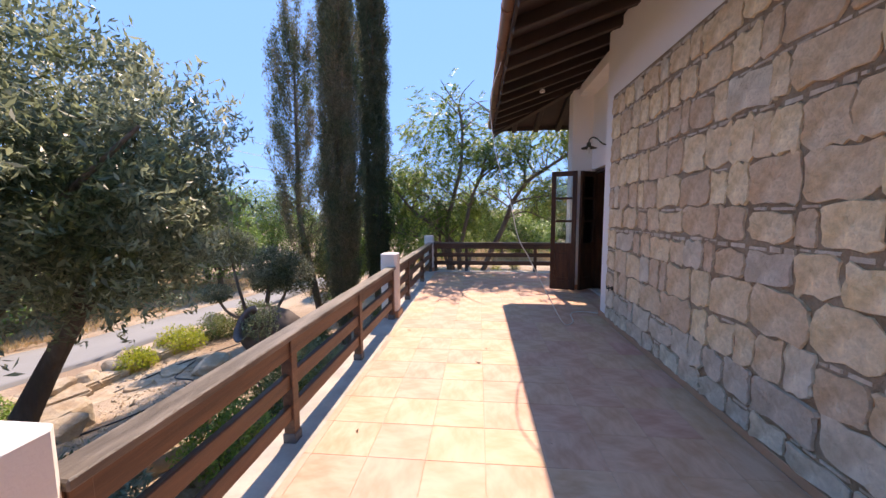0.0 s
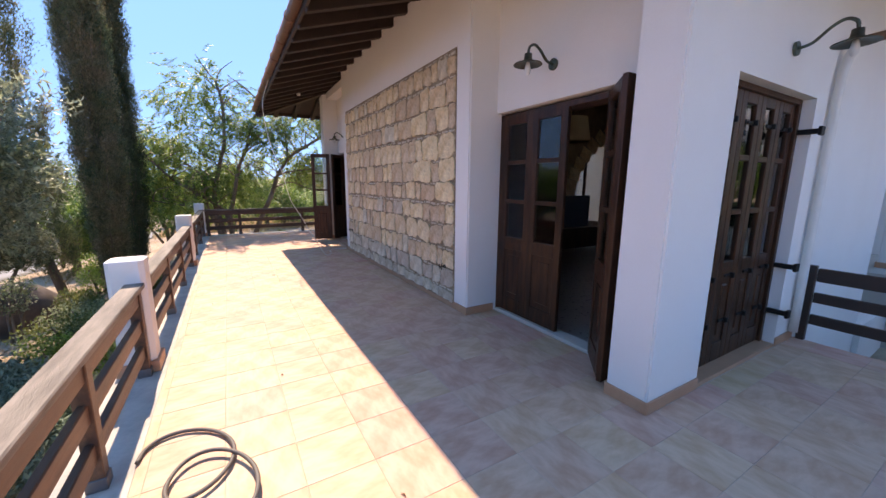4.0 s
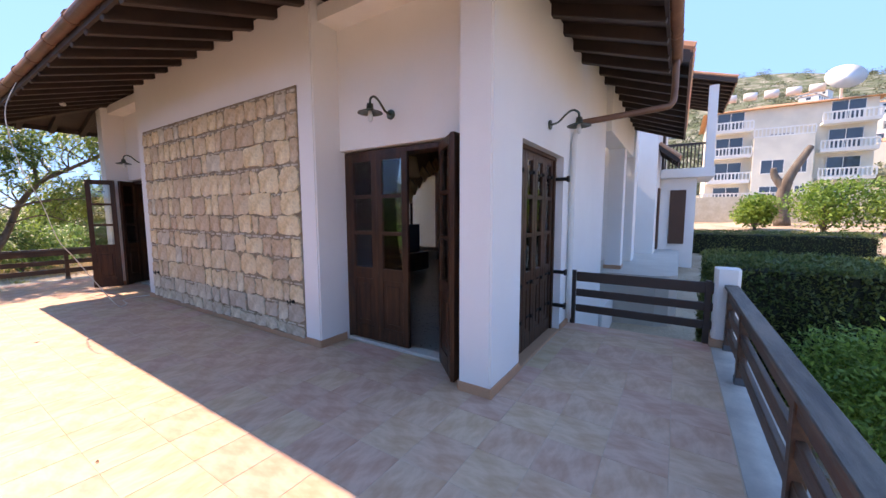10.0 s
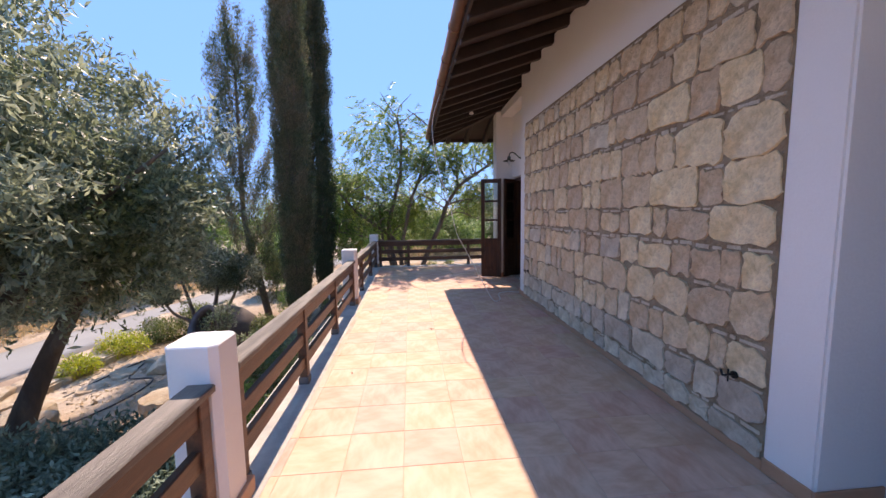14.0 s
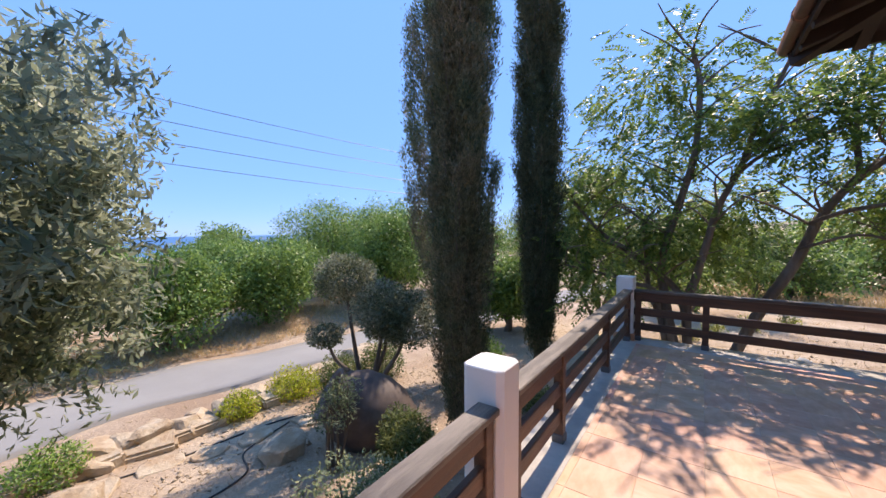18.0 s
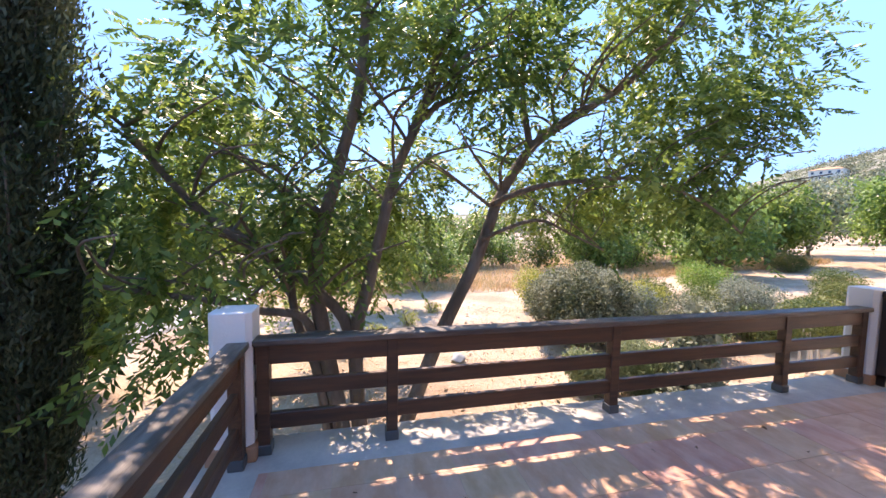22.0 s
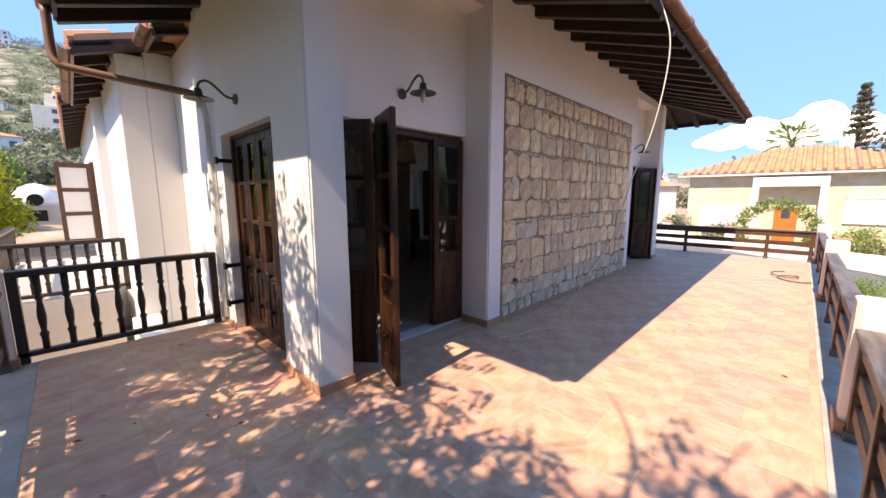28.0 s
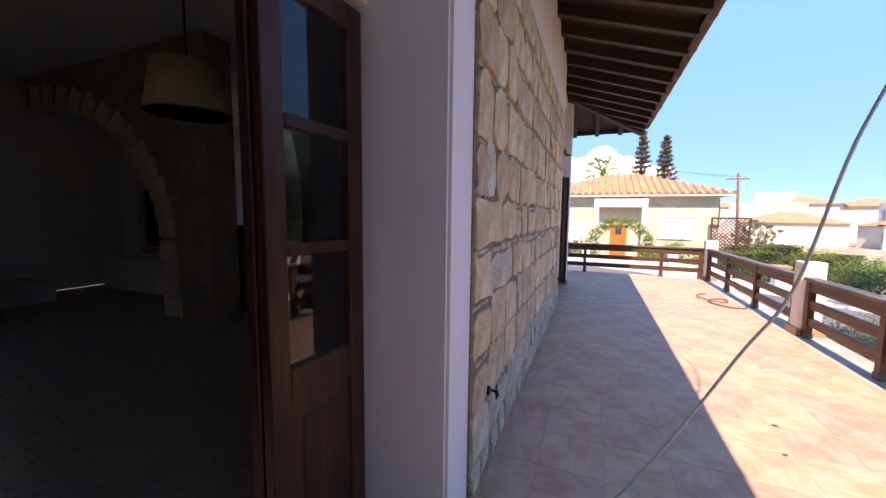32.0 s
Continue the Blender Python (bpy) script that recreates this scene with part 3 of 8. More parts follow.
h = PW / 2
RWX, RNY, RSY = -1.225, 8.578, -3.600       # lines of the west, north and south railings
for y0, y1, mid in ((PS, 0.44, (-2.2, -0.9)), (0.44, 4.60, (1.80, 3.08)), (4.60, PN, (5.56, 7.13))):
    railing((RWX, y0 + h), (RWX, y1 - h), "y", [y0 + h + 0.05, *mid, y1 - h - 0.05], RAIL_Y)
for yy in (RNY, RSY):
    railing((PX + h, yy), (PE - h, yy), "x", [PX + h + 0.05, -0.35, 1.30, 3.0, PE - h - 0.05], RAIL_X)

# short end railing to the south east: three plain dark boards
r = thing("end_railing", "near-black timber end railing of three boards", "railing")
for z0, z1 in ((0.575, 0.70), (0.375, 0.47), (0.165, 0.26)):
    part("rail_board", boxed(PE - 0.05, PE - 0.01, PS + h, S0 - 0.10, z0, z1, bevel=0.005), RAIL_DARK, r)
for yy in (S0 - 0.06, PS + h + 0.05):
    part("upright", boxed(PE - 0.06, PE + 0.0, yy - 0.03, yy + 0.03, -0.004, 0.72, bevel=0.004), RAIL_DARK, r)


def baluster_rail(x, y0, y1, n, z=0.0, label="dark brown timber balustrade with turned balusters"):
    """A balustrade along y between two end posts."""
    b = thing("balustrade", label, "balustrade", (x, 0, z), group="turned balustrades")
    part("handrail", boxed(-0.05, 0.05, y0, y1, 0.80, 0.86, bevel=0.008), RAIL_DARK, b)
    part("bottom_rail", boxed(-0.035, 0.035, y0, y1, 0.06, 0.11, bevel=0.006), RAIL_DARK, b)
    for yy in (y0 + 0.035, y1 - 0.035):
        part("end_post", boxed(-0.035, 0.035, yy - 0.035, yy + 0.035, 0, 0.80, bevel=0.005), RAIL_DARK, b)
    prof = [(0.026, 0.10), (0.026, 0.22), (0.036, 0.25), (0.020, 0.28), (0.030, 0.36), (0.034, 0.42), (0.024, 0.52), (0.018, 0.56), (0.034, 0.59), (0.020, 0.62), (0.028, 0.65), (0.028, 0.80)]
    bm = bmesh.new()
    lathe(bm, prof, 10)
    first = part("baluster", bm, RAIL_DARK, b, smooth=True)
    for i in range(n):
        m = pose(0, y0 + (y1 - y0) * (i + 1) / (n + 1), 0)
        if i == 0:
            first.matrix_basis = m
        else:
            share("baluster", first.data, b, m)
    return b


baluster_rail(PE - 0.03, N0 + 0.05, PN - h - 0.01, 8)

# ---- glazed timber doors ----
LEAF_W = 0.425


def door_leaf(parent, m, w=LEAF_W, h=2.08, handle=False, bolt=False):
    """A leaf of three panes over a raised panel; its hinge edge at x 0, its width along x."""
    leaf = new("door_leaf")
    leaf.parent = parent
    leaf.matrix_basis = m
    st, t = 0.075, 0.042
    bm = bmesh.new()
    for a in ((0, st, 0, h), (w - st, w, 0, h), (st, w - st, 0, 0.16), (st, w - st, 0.70, 0.83), (st, w - st, h - 0.085, h), (st, w - st, 1.195, 1.235), (st, w - st, 1.595, 1.635)):
        box(bm, a[0], a[1], -t / 2, t / 2, a[2], a[3], bevel=0.004)
    part("frame", bm, WOOD, leaf)
    bm = boxed(st - 0.004, w - st + 0.004, -0.010, 0.010, 0.155, 0.705)
    box(bm, st + 0.045, w - st - 0.045, -0.019, 0.019, 0.215, 0.645, bevel=0.009)
    part("panel", bm, WOOD, leaf, "raised timber panel")
    for z0, z1 in ((0.826, 1.199), (1.231, 1.599), (1.631, h - 0.081)):
        g = part("pane", boxed(st - 0.002, w - st + 0.002, -0.003, 0.003, z0, z1), GLASS, leaf)
        g.visible_shadow = False
    if handle:
        bm = bmesh.new()
        box(bm, w - 0.055, w - 0.02, -0.028, -0.021, 0.95, 1.13, bevel=0.002)
        tube(bm, smooth_path([(w - 0.037, -0.03, 1.0), (w - 0.037, -0.065, 1.01), (w - 0.10, -0.07, 1.03), (w - 0.14, -0.065, 1.0)], 3), 0.008, 8)
        part("handle", bm, BRONZE, leaf, "worn brass lever handle")
    if bolt:
        for z in (0.35, 0.72, 1.86):
            bm = boxed(w / 2 - 0.06, w / 2 + 0.04, -0.036, -0.021, z - 0.011, z + 0.011, bevel=0.003)
            box(bm, w / 2 + 0.02, w / 2 + 0.045, -0.06, -0.026, z - 0.02, z + 0.02, bevel=0.004)
            part("shutter_catch", bm, IRON, leaf, "black iron catch")
    return leaf


def door_frame(parent, along, a, b, fixed, depth=0.09, h=DOOR_H + 0.01):
    bm = bmesh.new()
    for u0, u1, z0, z1 in ((a, a + 0.05, 0, h), (b - 0.05, b, 0, h), (a + 0.05, b - 0.05, h - 0.05, h)):
        if along == "y":
            box(bm, fixed, fixed + depth, u0, u1, z0, z1, bevel=0.004)
        else:
            box(bm, u0, u1, fixed, fixed + depth, z0, z1, bevel=0.004)
    part("door_frame", bm, WOOD, parent)


# south west door: two leaves shut, the other pair folded outwards
D = thing("door_1", "dark varnished folding glazed door, half folded open onto the terrace", "door", kind="structure")
door_frame(D, "y", S1 + 0.0, P0 - 0.0, DX - 0.02, 0.2)
y = P0 - 0.05
door_leaf(D, pose(DX, y, 0.045, 0, 0, -90))
door_leaf(D, pose(DX, y - LEAF_W, 0.045, 0, 0, -90), handle=False)
jamb = Vector((DX, S1 + 0.05, 0.045))
tip = Vector((1.72, -1.50, 0.045))


def between(a, b, **k):
    d = b - a
    door_leaf(k.pop("parent"), pose(a.x, a.y, a.z, 0, 0, math.degrees(math.atan2(d.y, d.x))), **k)


knee = Vector((1.66, -1.535, 0.045))
between(jamb, knee, parent=D)
between(knee + Vector((0.0, 0.035, 0)), Vector((2.00, -1.15, 0.045)), parent=D, handle=True)
# north west door: folded pair on the pier side, one leaf shut, one open inwards
D = thing("door_2", "dark varnished folding glazed door with folded leaves standing open", "door", kind="structure")
door_frame(D, "y", P1, N1, DX - 0.02, 0.2)
y = P1 + 0.05
door_leaf(D, pose(DX - 0.055, y - 0.02, 0.045, 0, 0, 84), handle=True)
door_leaf(D, pose(DX + 0.04, y + LEAF_W - 0.02, 0.045, 0, 0, -87))
jamb = Vector((DX, N1 - 0.04, 0.045))
knee = Vector((1.66, 6.22, 0.045))
between(jamb, knee, parent=D)
between(knee + Vector((-0.03, 0.02, 0)), Vector((1.20, 6.40, 0.045)), parent=D, bolt=True)
# doors in the short sides, shut
for nm, yf, s in (("door_3", S0 + 0.13, 1), ("door_4", N0 - 0.13, -1)):
    D = thing(nm, "dark varnished four-leaf glazed door, shut, with iron catches", "door", kind="structure")
    door_frame(D, "x", 2.22, 3.60, yf - 0.045)
    for i in range(4):
        w = (1.38 - 0.10) / 4
        if s > 0:
            door_leaf(D, pose(2.27 + i * w, yf, 0.03, 0, 0, 0), w=w - 0.003, bolt=True)
        else:
            door_leaf(D, pose(2.27 + (i + 1) * w, yf, 0.03, 0, 0, 180), w=w - 0.003, bolt=True)
    bm = bmesh.new()
    for z in (0.33, 0.75, 1.88):
        box(bm, 3.56, 3.60, min(yf - s * 0.18, yf - s * 0.05), max(yf - s * 0.18, yf - s * 0.05), z - 0.02, z + 0.02, bevel=0.003)
        box(bm, 3.545, 3.615, yf - s * 0.195 - 0.012, yf - s * 0.195 + 0.012, z - 0.035, z + 0.035, bevel=0.003)
    part("shutter_hook", bm, IRON, D, "black iron hold-back hooks")


# ---- wall lamps on curved arms ----
BULB = material("frosted_bulb", (0.75, 0.75, 0.72), 0.3, 0.02, 30)


def wall_lamp(x, y, z, rz):
    """A swan-neck lamp; its wall plate at the place, its arm leading along -y before the turn rz."""
    L = thing("wall_lamp", "patinated metal swan-neck wall lamp with flat shade and bulb", "lamp", (x, y, z), rz, group="swan-neck wall lamps")
    bm = bmesh.new()
    tube(bm, [(0, 0, 0), (0, -0.018, 0)], 0.048, 16)
    part("wall_plate", bm, BRONZE, L)
    bm = bmesh.new()
    tube(bm, smooth_path([(0, -0.01, 0), (0, -0.09, 0.015), (0, -0.17, 0.085), (0, -0.235, 0.115), (0, -0.29, 0.085), (0, -0.30, 0.03)], 5), 0.011, 8)
    part("arm", bm, BRONZE, L, smooth=True)
    bm = bmesh.new()
    lathe(bm, [(0.015, 0.04), (0.03, 0.035), (0.034, -0.01), (0.045, -0.02), (0.115, -0.045), (0.118, -0.052), (0.108, -0.05), (0.04, -0.032), (0.02, -0.03)], 20, (0, -0.30, 0))
    part("shade", bm, BRONZE, L, "green-brown patinated flat shade", smooth=True)
    bm = bmesh.new()
    lathe(bm, [(0.014, -0.03), (0.020, -0.055), (0.026, -0.085), (0.022, -0.115), (0.008, -0.13)], 12, (0, -0.30, 0))
    part("bulb", bm, BULB, L, smooth=True)
    return L


wall_lamp(RX - 0.001, -0.61, 2.46, -90)
wall_lamp(RX - 0.001, 5.72, 2.46, -90)
wall_lamp(2.99, S0 - 0.001, 2.40, 0)
wall_lamp(3.0, N0 + 0.001, 2.40, 180)

# ---- the ground ----
def ramp(v, a, b):
    t = np.clip((v - a) / (b - a), 0, 1)
    return t * t * (3 - 2 * t)


def ground_z(x, y):
    """Height of the land: garden, falling to the sea in the west, rising to a hill in the east."""
    x, y = np.asarray(x, float), np.asarray(y, float)
    z = -1.1 - 0.085 * np.clip(-2 - x, 0, 7) - 0.02 * np.clip(-11 - x, 0, 40) - 0.07 * np.clip(-60 - x, 0, 900)
    z = z - 0.035 * np.clip(y - 14, 0, 30) - 0.04 * np.clip(-6 - y, 0, 6) * ramp(-x, -6, 2)
    z = z + 0.055 * np.clip(x - 6, 0, 40) + 0.10 * np.clip(x - 46, 0, 100)
    az = np.arctan2(y - 2, x - 2)
    r = np.hypot(x - 2, y - 2)
    window = np.exp(-((az + 0.05) / 0.62) ** 2)
    z = z + window * 145 * ramp(r, 90, 620) + np.exp(-((az + 0.9) / 0.35) ** 2) * 42 * ramp(r, 120, 620) + np.exp(-((az + 1.7) / 0.5) ** 2) * 14 * ramp(r, 100, 800)
    bumpy = np.sin(x * 0.031 + 1.3) * np.sin(y * 0.027 + 0.4) * 6 * ramp(r, 120, 500) + 0.04 * np.sin(x * 1.7) * np.sin(y * 2.1 + 1)
    z = z + 0.40 * np.exp(-((x + 4.0) ** 2 + (y - 2.0) ** 2) / 3.2)
    return z + bumpy


def gz(x, y):
    return float(ground_z(x, y))


rad = np.concatenate([np.linspace(0.0, 30, 76), 30 * np.exp(np.linspace(0.03, math.log(3800 / 30), 70))])
na = 180
ang = np.linspace(0, 2 * math.pi, na, endpoint=False)
R_, A_ = np.meshgrid(rad, ang, indexing="ij")
gx, gy = 2 + R_ * np.cos(A_), 2.5 + R_ * np.sin(A_)
gv = np.stack([gx, gy, ground_z(gx, gy)], -1).reshape(-1, 3)
i0 = (np.arange(len(rad) - 1)[:, None] * na + np.arange(na)[None]).ravel()
i1 = (np.arange(len(rad) - 1)[:, None] * na + (np.arange(na)[None] + 1) % na).ravel()
GROUND_MAT = material("dry_ground", (0.34, 0.235, 0.155), 0.97, 0.38, 26, 0.5, 0.8, 16, second=(0.52, 0.405, 0.29), mix=0.5, bump_size=0.05)


def hill_scrub(m):
    """Far slopes turn to grey-green scrub with pale rock."""
    N, L = m.node_tree.nodes, m.node_tree.links
    hsv = N["Hue/Saturation/Value"]
    bs = N["Principled BSDF"]
    geo = N.new("ShaderNodeNewGeometry")
    sep = N.new("ShaderNodeSeparateXYZ")
    L.new(geo.outputs["Position"], sep.inputs[0])
    mr = N.new("ShaderNodeMapRange")
    mr.inputs["From Min"].default_value, mr.inputs["From Max"].default_value = 55, 110
    L.new(sep.outputs["X"], mr.inputs["Value"])
    nz = N.new("ShaderNodeTexNoise")
    nz.inputs["Scale"].default_value, nz.inputs["Detail"].default_value = 0.09, 8
    nz.inputs["Roughness"].default_value = 0.7
    L.new(geo.outputs["Position"], nz.inputs["Vector"])
    cr = N.new("ShaderNodeValToRGB")
    cr.color_ramp.elements[0].position, cr.color_ramp.elements[0].color = 0.47, (0.085, 0.11, 0.05, 1)
    cr.color_ramp.elements[1].position, cr.color_ramp.elements[1].color = 0.65, (0.38, 0.34, 0.27, 1)
    L.new(nz.outputs["Fac"], cr.inputs[0])
    mx = N.new("ShaderNodeMix")
    mx.data_type = "RGBA"
    L.new(mr.outputs[0], mx.inputs["Factor"])
    L.new(hsv.outputs[0], mx.inputs["A"])
    L.new(cr.outputs[0], mx.inputs["B"])
    L.new(mx.outputs["Result"], bs.inputs["Base Color"])


hill_scrub(GROUND_MAT)
tagged(link_mesh("ground", gv, np.stack([i0, i0 + na, i1 + na, i1], -1), GROUND_MAT, smooth=True), "dry straw-coloured earth falling to the sea and rising to a scrubby hill", "ground", kind="structure")
tagged(link_mesh("water", [(-4900, -4900, -62), (-700, -4900, -62), (-700, 4900, -62), (-4900, 4900, -62)], np.array([[0, 1, 2, 3]]), SEA), "blue sea at the horizon", "sea", kind="structure")


def strip(name, centre, width, mat, lift, label, category, thick=0.12, offset=0.0):
    """A paved band along a soft line over the ground, with real thickness."""
    pts = [(p.x, p.y) for p in smooth_path([(*c, 0) for c in centre], 10)]
    P = NP(pts)
    d = np.gradient(P, axis=0)
    d /= np.linalg.norm(d, axis=1, keepdims=True)
    nrm = np.stack([-d[:, 1], d[:, 0]], 1)
    us = np.linspace(-0.5, 0.5, 7)
    rows = []
    for u in us:
        q = P + nrm * (u * width + offset)
        rows.append(np.stack([q[:, 0], q[:, 1], ground_z(q[:, 0], q[:, 1]) + lift], 1))
    lo = [rows[0] - (0, 0, thick), rows[-1] - (0, 0, thick)]
    rows = [lo[0]] + rows + [lo[1]]
    n = len(P)
    v = np.concatenate(rows)
    f = []
    for k in range(len(rows) - 1):
        a = k * n + np.arange(n - 1)
        f.append(np.stack([a, a + 1, a + 1 + n, a + n], 1))
    return tagged(link_mesh(name, v, np.concatenate(f), mat), label, category, kind="structure")


LANE = [(15, 70), (3, 45), (-3.5, 28), (-6.4, 16), (-8.5, 8.5), (-9.35, 5), (-9.2, 2), (-8.9, -1.5), (-8.6, -5)]
MAIN_ROAD = [(-40, -8), (-22, -4.5), (-13, -4.6), (-7.6, -6.6), (-2.6, -9.4), (2.3, -12.4), (7.4, -16.2), (13.4, -21.4), (24.6, -31.2), (45, -46), (80, -62)]
strip("lane", LANE, 2.1, ASPHALT, 0.07, "sun-bleached narrow grey lane beside the garden", "lane", 0.6)
strip("road", MAIN_ROAD, 4.6, ROAD_ASPHALT, 0.10, "sun-bleached grey asphalt road round the garden", "road", 0.6)
strip("pavement", MAIN_ROAD[3:], 1.3, KERBSTONE, 0.22, "pale concrete pavement with kerb", "pavement", 0.6, offset=-2.96)
strip("verge", MAIN_ROAD[4:8], 0.45, KERBSTONE, 0.16, "pale concrete edging between garden and road", "kerb", 0.6, offset=2.55)
strip("driveway", [(13, -20.5), (22, -21.5), (30, -22), (42, -23)], 11.0, ASPHALT, 0.085, "sun-bleached asphalt side road joining the asphalt", "road", 0.5)

# ---- plants ----
def leaf_cloud(pos, size, aspect=2.2, up=None, spread=1.0, fold=0.25, along=None):
    """Rhombic folded leaves at the places: vertices and quads."""
    n = len(pos)
    d = RNG.normal(size=(n, 3)) * spread
    if along is not None:
        d = d + along
    d /= np.linalg.norm(d, axis=1, keepdims=True) + 1e-9
    q = RNG.normal(size=(n, 3))
    if up is not None:
        q = np.cross(d, NP([0, 0, 1.0]) + RNG.normal(size=(n, 3)) * 0.5)
    else:
        q = np.cross(d, q)
    q /= np.linalg.norm(q, axis=1, keepdims=True) + 1e-9
    nr = np.cross(d, q)
    s = (size * RNG.uniform(0.7, 1.3, n))[:, None]
    w = s / aspect
    a, b = pos - d * s * 0.5, pos + d * s * 0.5
    c, e = pos + q * w * 0.5 + nr * w * fold, pos - q * w * 0.5 + nr * w * fold
    v = np.stack([a, c, b, e], 1).reshape(-1, 3)
    f = np.arange(4 * n).reshape(n, 4)
    return v, f


def blob_points(blobs, n, shell=0.55):
    """Places in and near the skins of ellipsoids (x, y, z, rx, ry, rz), and the ways out from their middles."""
    B = NP(blobs, float)
    wgt = B[:, 3] * B[:, 4] + B[:, 4] * B[:, 5] + B[:, 3] * B[:, 5]
    k = RNG.choice(len(B), n, p=wgt / wgt.sum())
    u = RNG.normal(size=(n, 3))
    u /= np.linalg.norm(u, axis=1, keepdims=True)
    r = 1 - (1 - shell) * RNG.random(n) ** 1.6
    r = r * (1 + 0.10 * np.sin(u[:, 0] * 9 + k) * np.sin(u[:, 1] * 8 + 2 * k) + 0.06 * RNG.normal(size=n))
    return B[k, :3] + u * r[:, None] * B[k, 3:], u


def limb(bm, pts, r0, r1, sides=7):
    P = smooth_path(pts, 4)
    n = len(P)
    tube(bm, P, [r0 + (r1 - r0) * i / (n - 1) for i in range(n)], sides)


def shrub(name, label, x, y, blobs, n, size, mat, aspect=2.0, z=None, stems=4, group="", category="shrub", shell=0.5, up=True):
    """A shrub of many small leaves on short stems; blobs are about its foot."""
    z = gz(x, y) - 0.02 if z is None else z
    s = thing(name, label, category, (x, y, z), group=group)
    p, u = blob_points(blobs, n, shell)
    p[:, 2] = np.maximum(p[:, 2], 0.03)
    v, f = leaf_cloud(p, size, aspect, along=u * 0.8, up=True if up else None)
    link_mesh("crown", v, f, mat, s)
    bm = bmesh.new()
    for i in range(stems):
        b = blobs[i % len(blobs)]
        a = 2 * math.pi * i / max(stems, 1)
        limb(bm, [(0.06 * math.cos(a), 0.06 * math.sin(a), 0), (b[0] * 0.5 + 0.1 * math.cos(a), b[1] * 0.5 + 0.1 * math.sin(a), b[2] * 0.5), (b[0] + 0.2 * b[3] * math.cos(a), b[1] + 0.2 * b[4] * math.sin(a), b[2] + 0.1)], 0.025, 0.008, 6)
    part("stem", bm, BARK, s, smooth=True)
    return s


def dome(r, h, k=5):
    """A loose group of ellipsoids in the outline of a round shrub."""
    out = [(0, 0, h * 0.5, r * 0.85, r * 0.85, h * 0.5)]
    for i in range(k):
        a = 2 * math.pi * i / k + 0.4
        out.append((0.45 * r * math.cos(a), 0.45 * r * math.sin(a), h * (0.42 + 0.14 * (i % 3)), r * 0.55, r * 0.55, h * 0.40))
    return out


# olive tree in the garden
OX, OY = -4.0, 2.0
oz = gz(OX, OY) - 0.05
TREE = thing("olive_tree", "old olive tree with forked grey trunks and silvery crown", "tree", (OX, OY, oz))
bm = bmesh.new()
limb(bm, [(0.0, 0.12, -0.05), (0.02, 0.30, 0.45), (0.10, 0.55, 1.0), (0.25, 0.85, 1.7), (0.2, 1.0, 2.4)], 0.125, 0.045)
limb(bm, [(-0.05, 0.0, -0.05), (-0.12, 0.05, 0.5), (-0.35, 0.1, 1.2), (-0.6, 0.3, 2.2)], 0.14, 0.045)
limb(bm, [(0.05, -0.10, -0.05), (0.15, -0.25, 0.5), (0.22, -0.5, 1.1), (0.45, -0.8, 2.1)], 0.12, 0.04)
limb(bm, [(-0.10, 0.02, 0.45), (-0.3, -0.3, 0.9), (-0.7, -0.6, 1.5), (-1.0, -0.8, 2.2)], 0.075, 0.03)
limb(bm, [(0.08, 0.5, 0.9), (0.4, 0.5, 1.4), (0.75, 0.45, 2.1)], 0.06, 0.025)
for a in range(10):
    an = a * 0.63
    limb(bm, [(0.2 * math.cos(an), 0.2 * math.sin(an), 1.5), (0.8 * math.cos(an), 0.8 * math.sin(an), 2.2 + 0.1 * (a % 3)), (1.7 * math.cos(an), 1.7 * math.sin(an), 2.9 + 0.2 * (a % 4))], 0.05, 0.012, 6)
part("trunk", bm, BARK, TREE, "grey gnarled trunks", smooth=True)
ob_ = [(0, 0, 2.75, 1.78, 1.78, 1.3), (-1.1, 0.7, 2.5, 1.15, 1.0, 1.0), (0.75, -0.9, 2.7, 1.05, 1.1, 0.95), (0.55, 0.6, 2.6, 1.1, 0.95, 1.05), (-0.9, -1.1, 2.5, 1.1, 1.15, 1.0), (0.1, 0.0, 3.5, 1.0, 1.0, 0.65), (-1.6, -0.2, 2.0, 0.7, 0.8, 0.7), (0.2, 1.35, 2.55, 0.7, 0.5, 0.7), (0.25, 1.4, 1.75, 0.6, 0.45, 0.45), (0, 1.5, 3.2, 0.6, 0.45, 0.5), (1.0, 0.6, 2.2, 0.5, 0.5, 0.6), (-0.9, 1.2, 1.8, 0.7, 0.5, 0.5), (1.1, 0.2, 2.2, 0.65, 0.8, 0.6), (-0.3, 1.1, 2.0, 0.7, 0.5, 0.6), (-0.2, -1.6, 2.3, 0.8, 0.7, 0.6)]
p, u = blob_points(ob_, 980, 0.25)
p, u = np.repeat(p, 10, 0), np.repeat(u, 10, 0)
p = p + RNG.normal(size=p.shape) * 0.085
tw = []
al = []
for q, w in zip(p, u):
    d = w + NP([0, 0, 0.5]) + RNG.normal(size=3) * 0.5
    d /= np.linalg.norm(d)
    k = 13
    t = np.linspace(0, 0.24, k)[:, None]
    tw.append(q + d * t + RNG.normal(size=(k, 3)) * 0.022)
    al.append(np.repeat(d[None] * 0.6, k, 0))
v, f = leaf_cloud(np.concatenate(tw), 0.075, 3.4, along=np.concatenate(al), up=True)
link_mesh("crown", v, f, LEAF_OLIVE, TREE, label="silvery olive foliage")


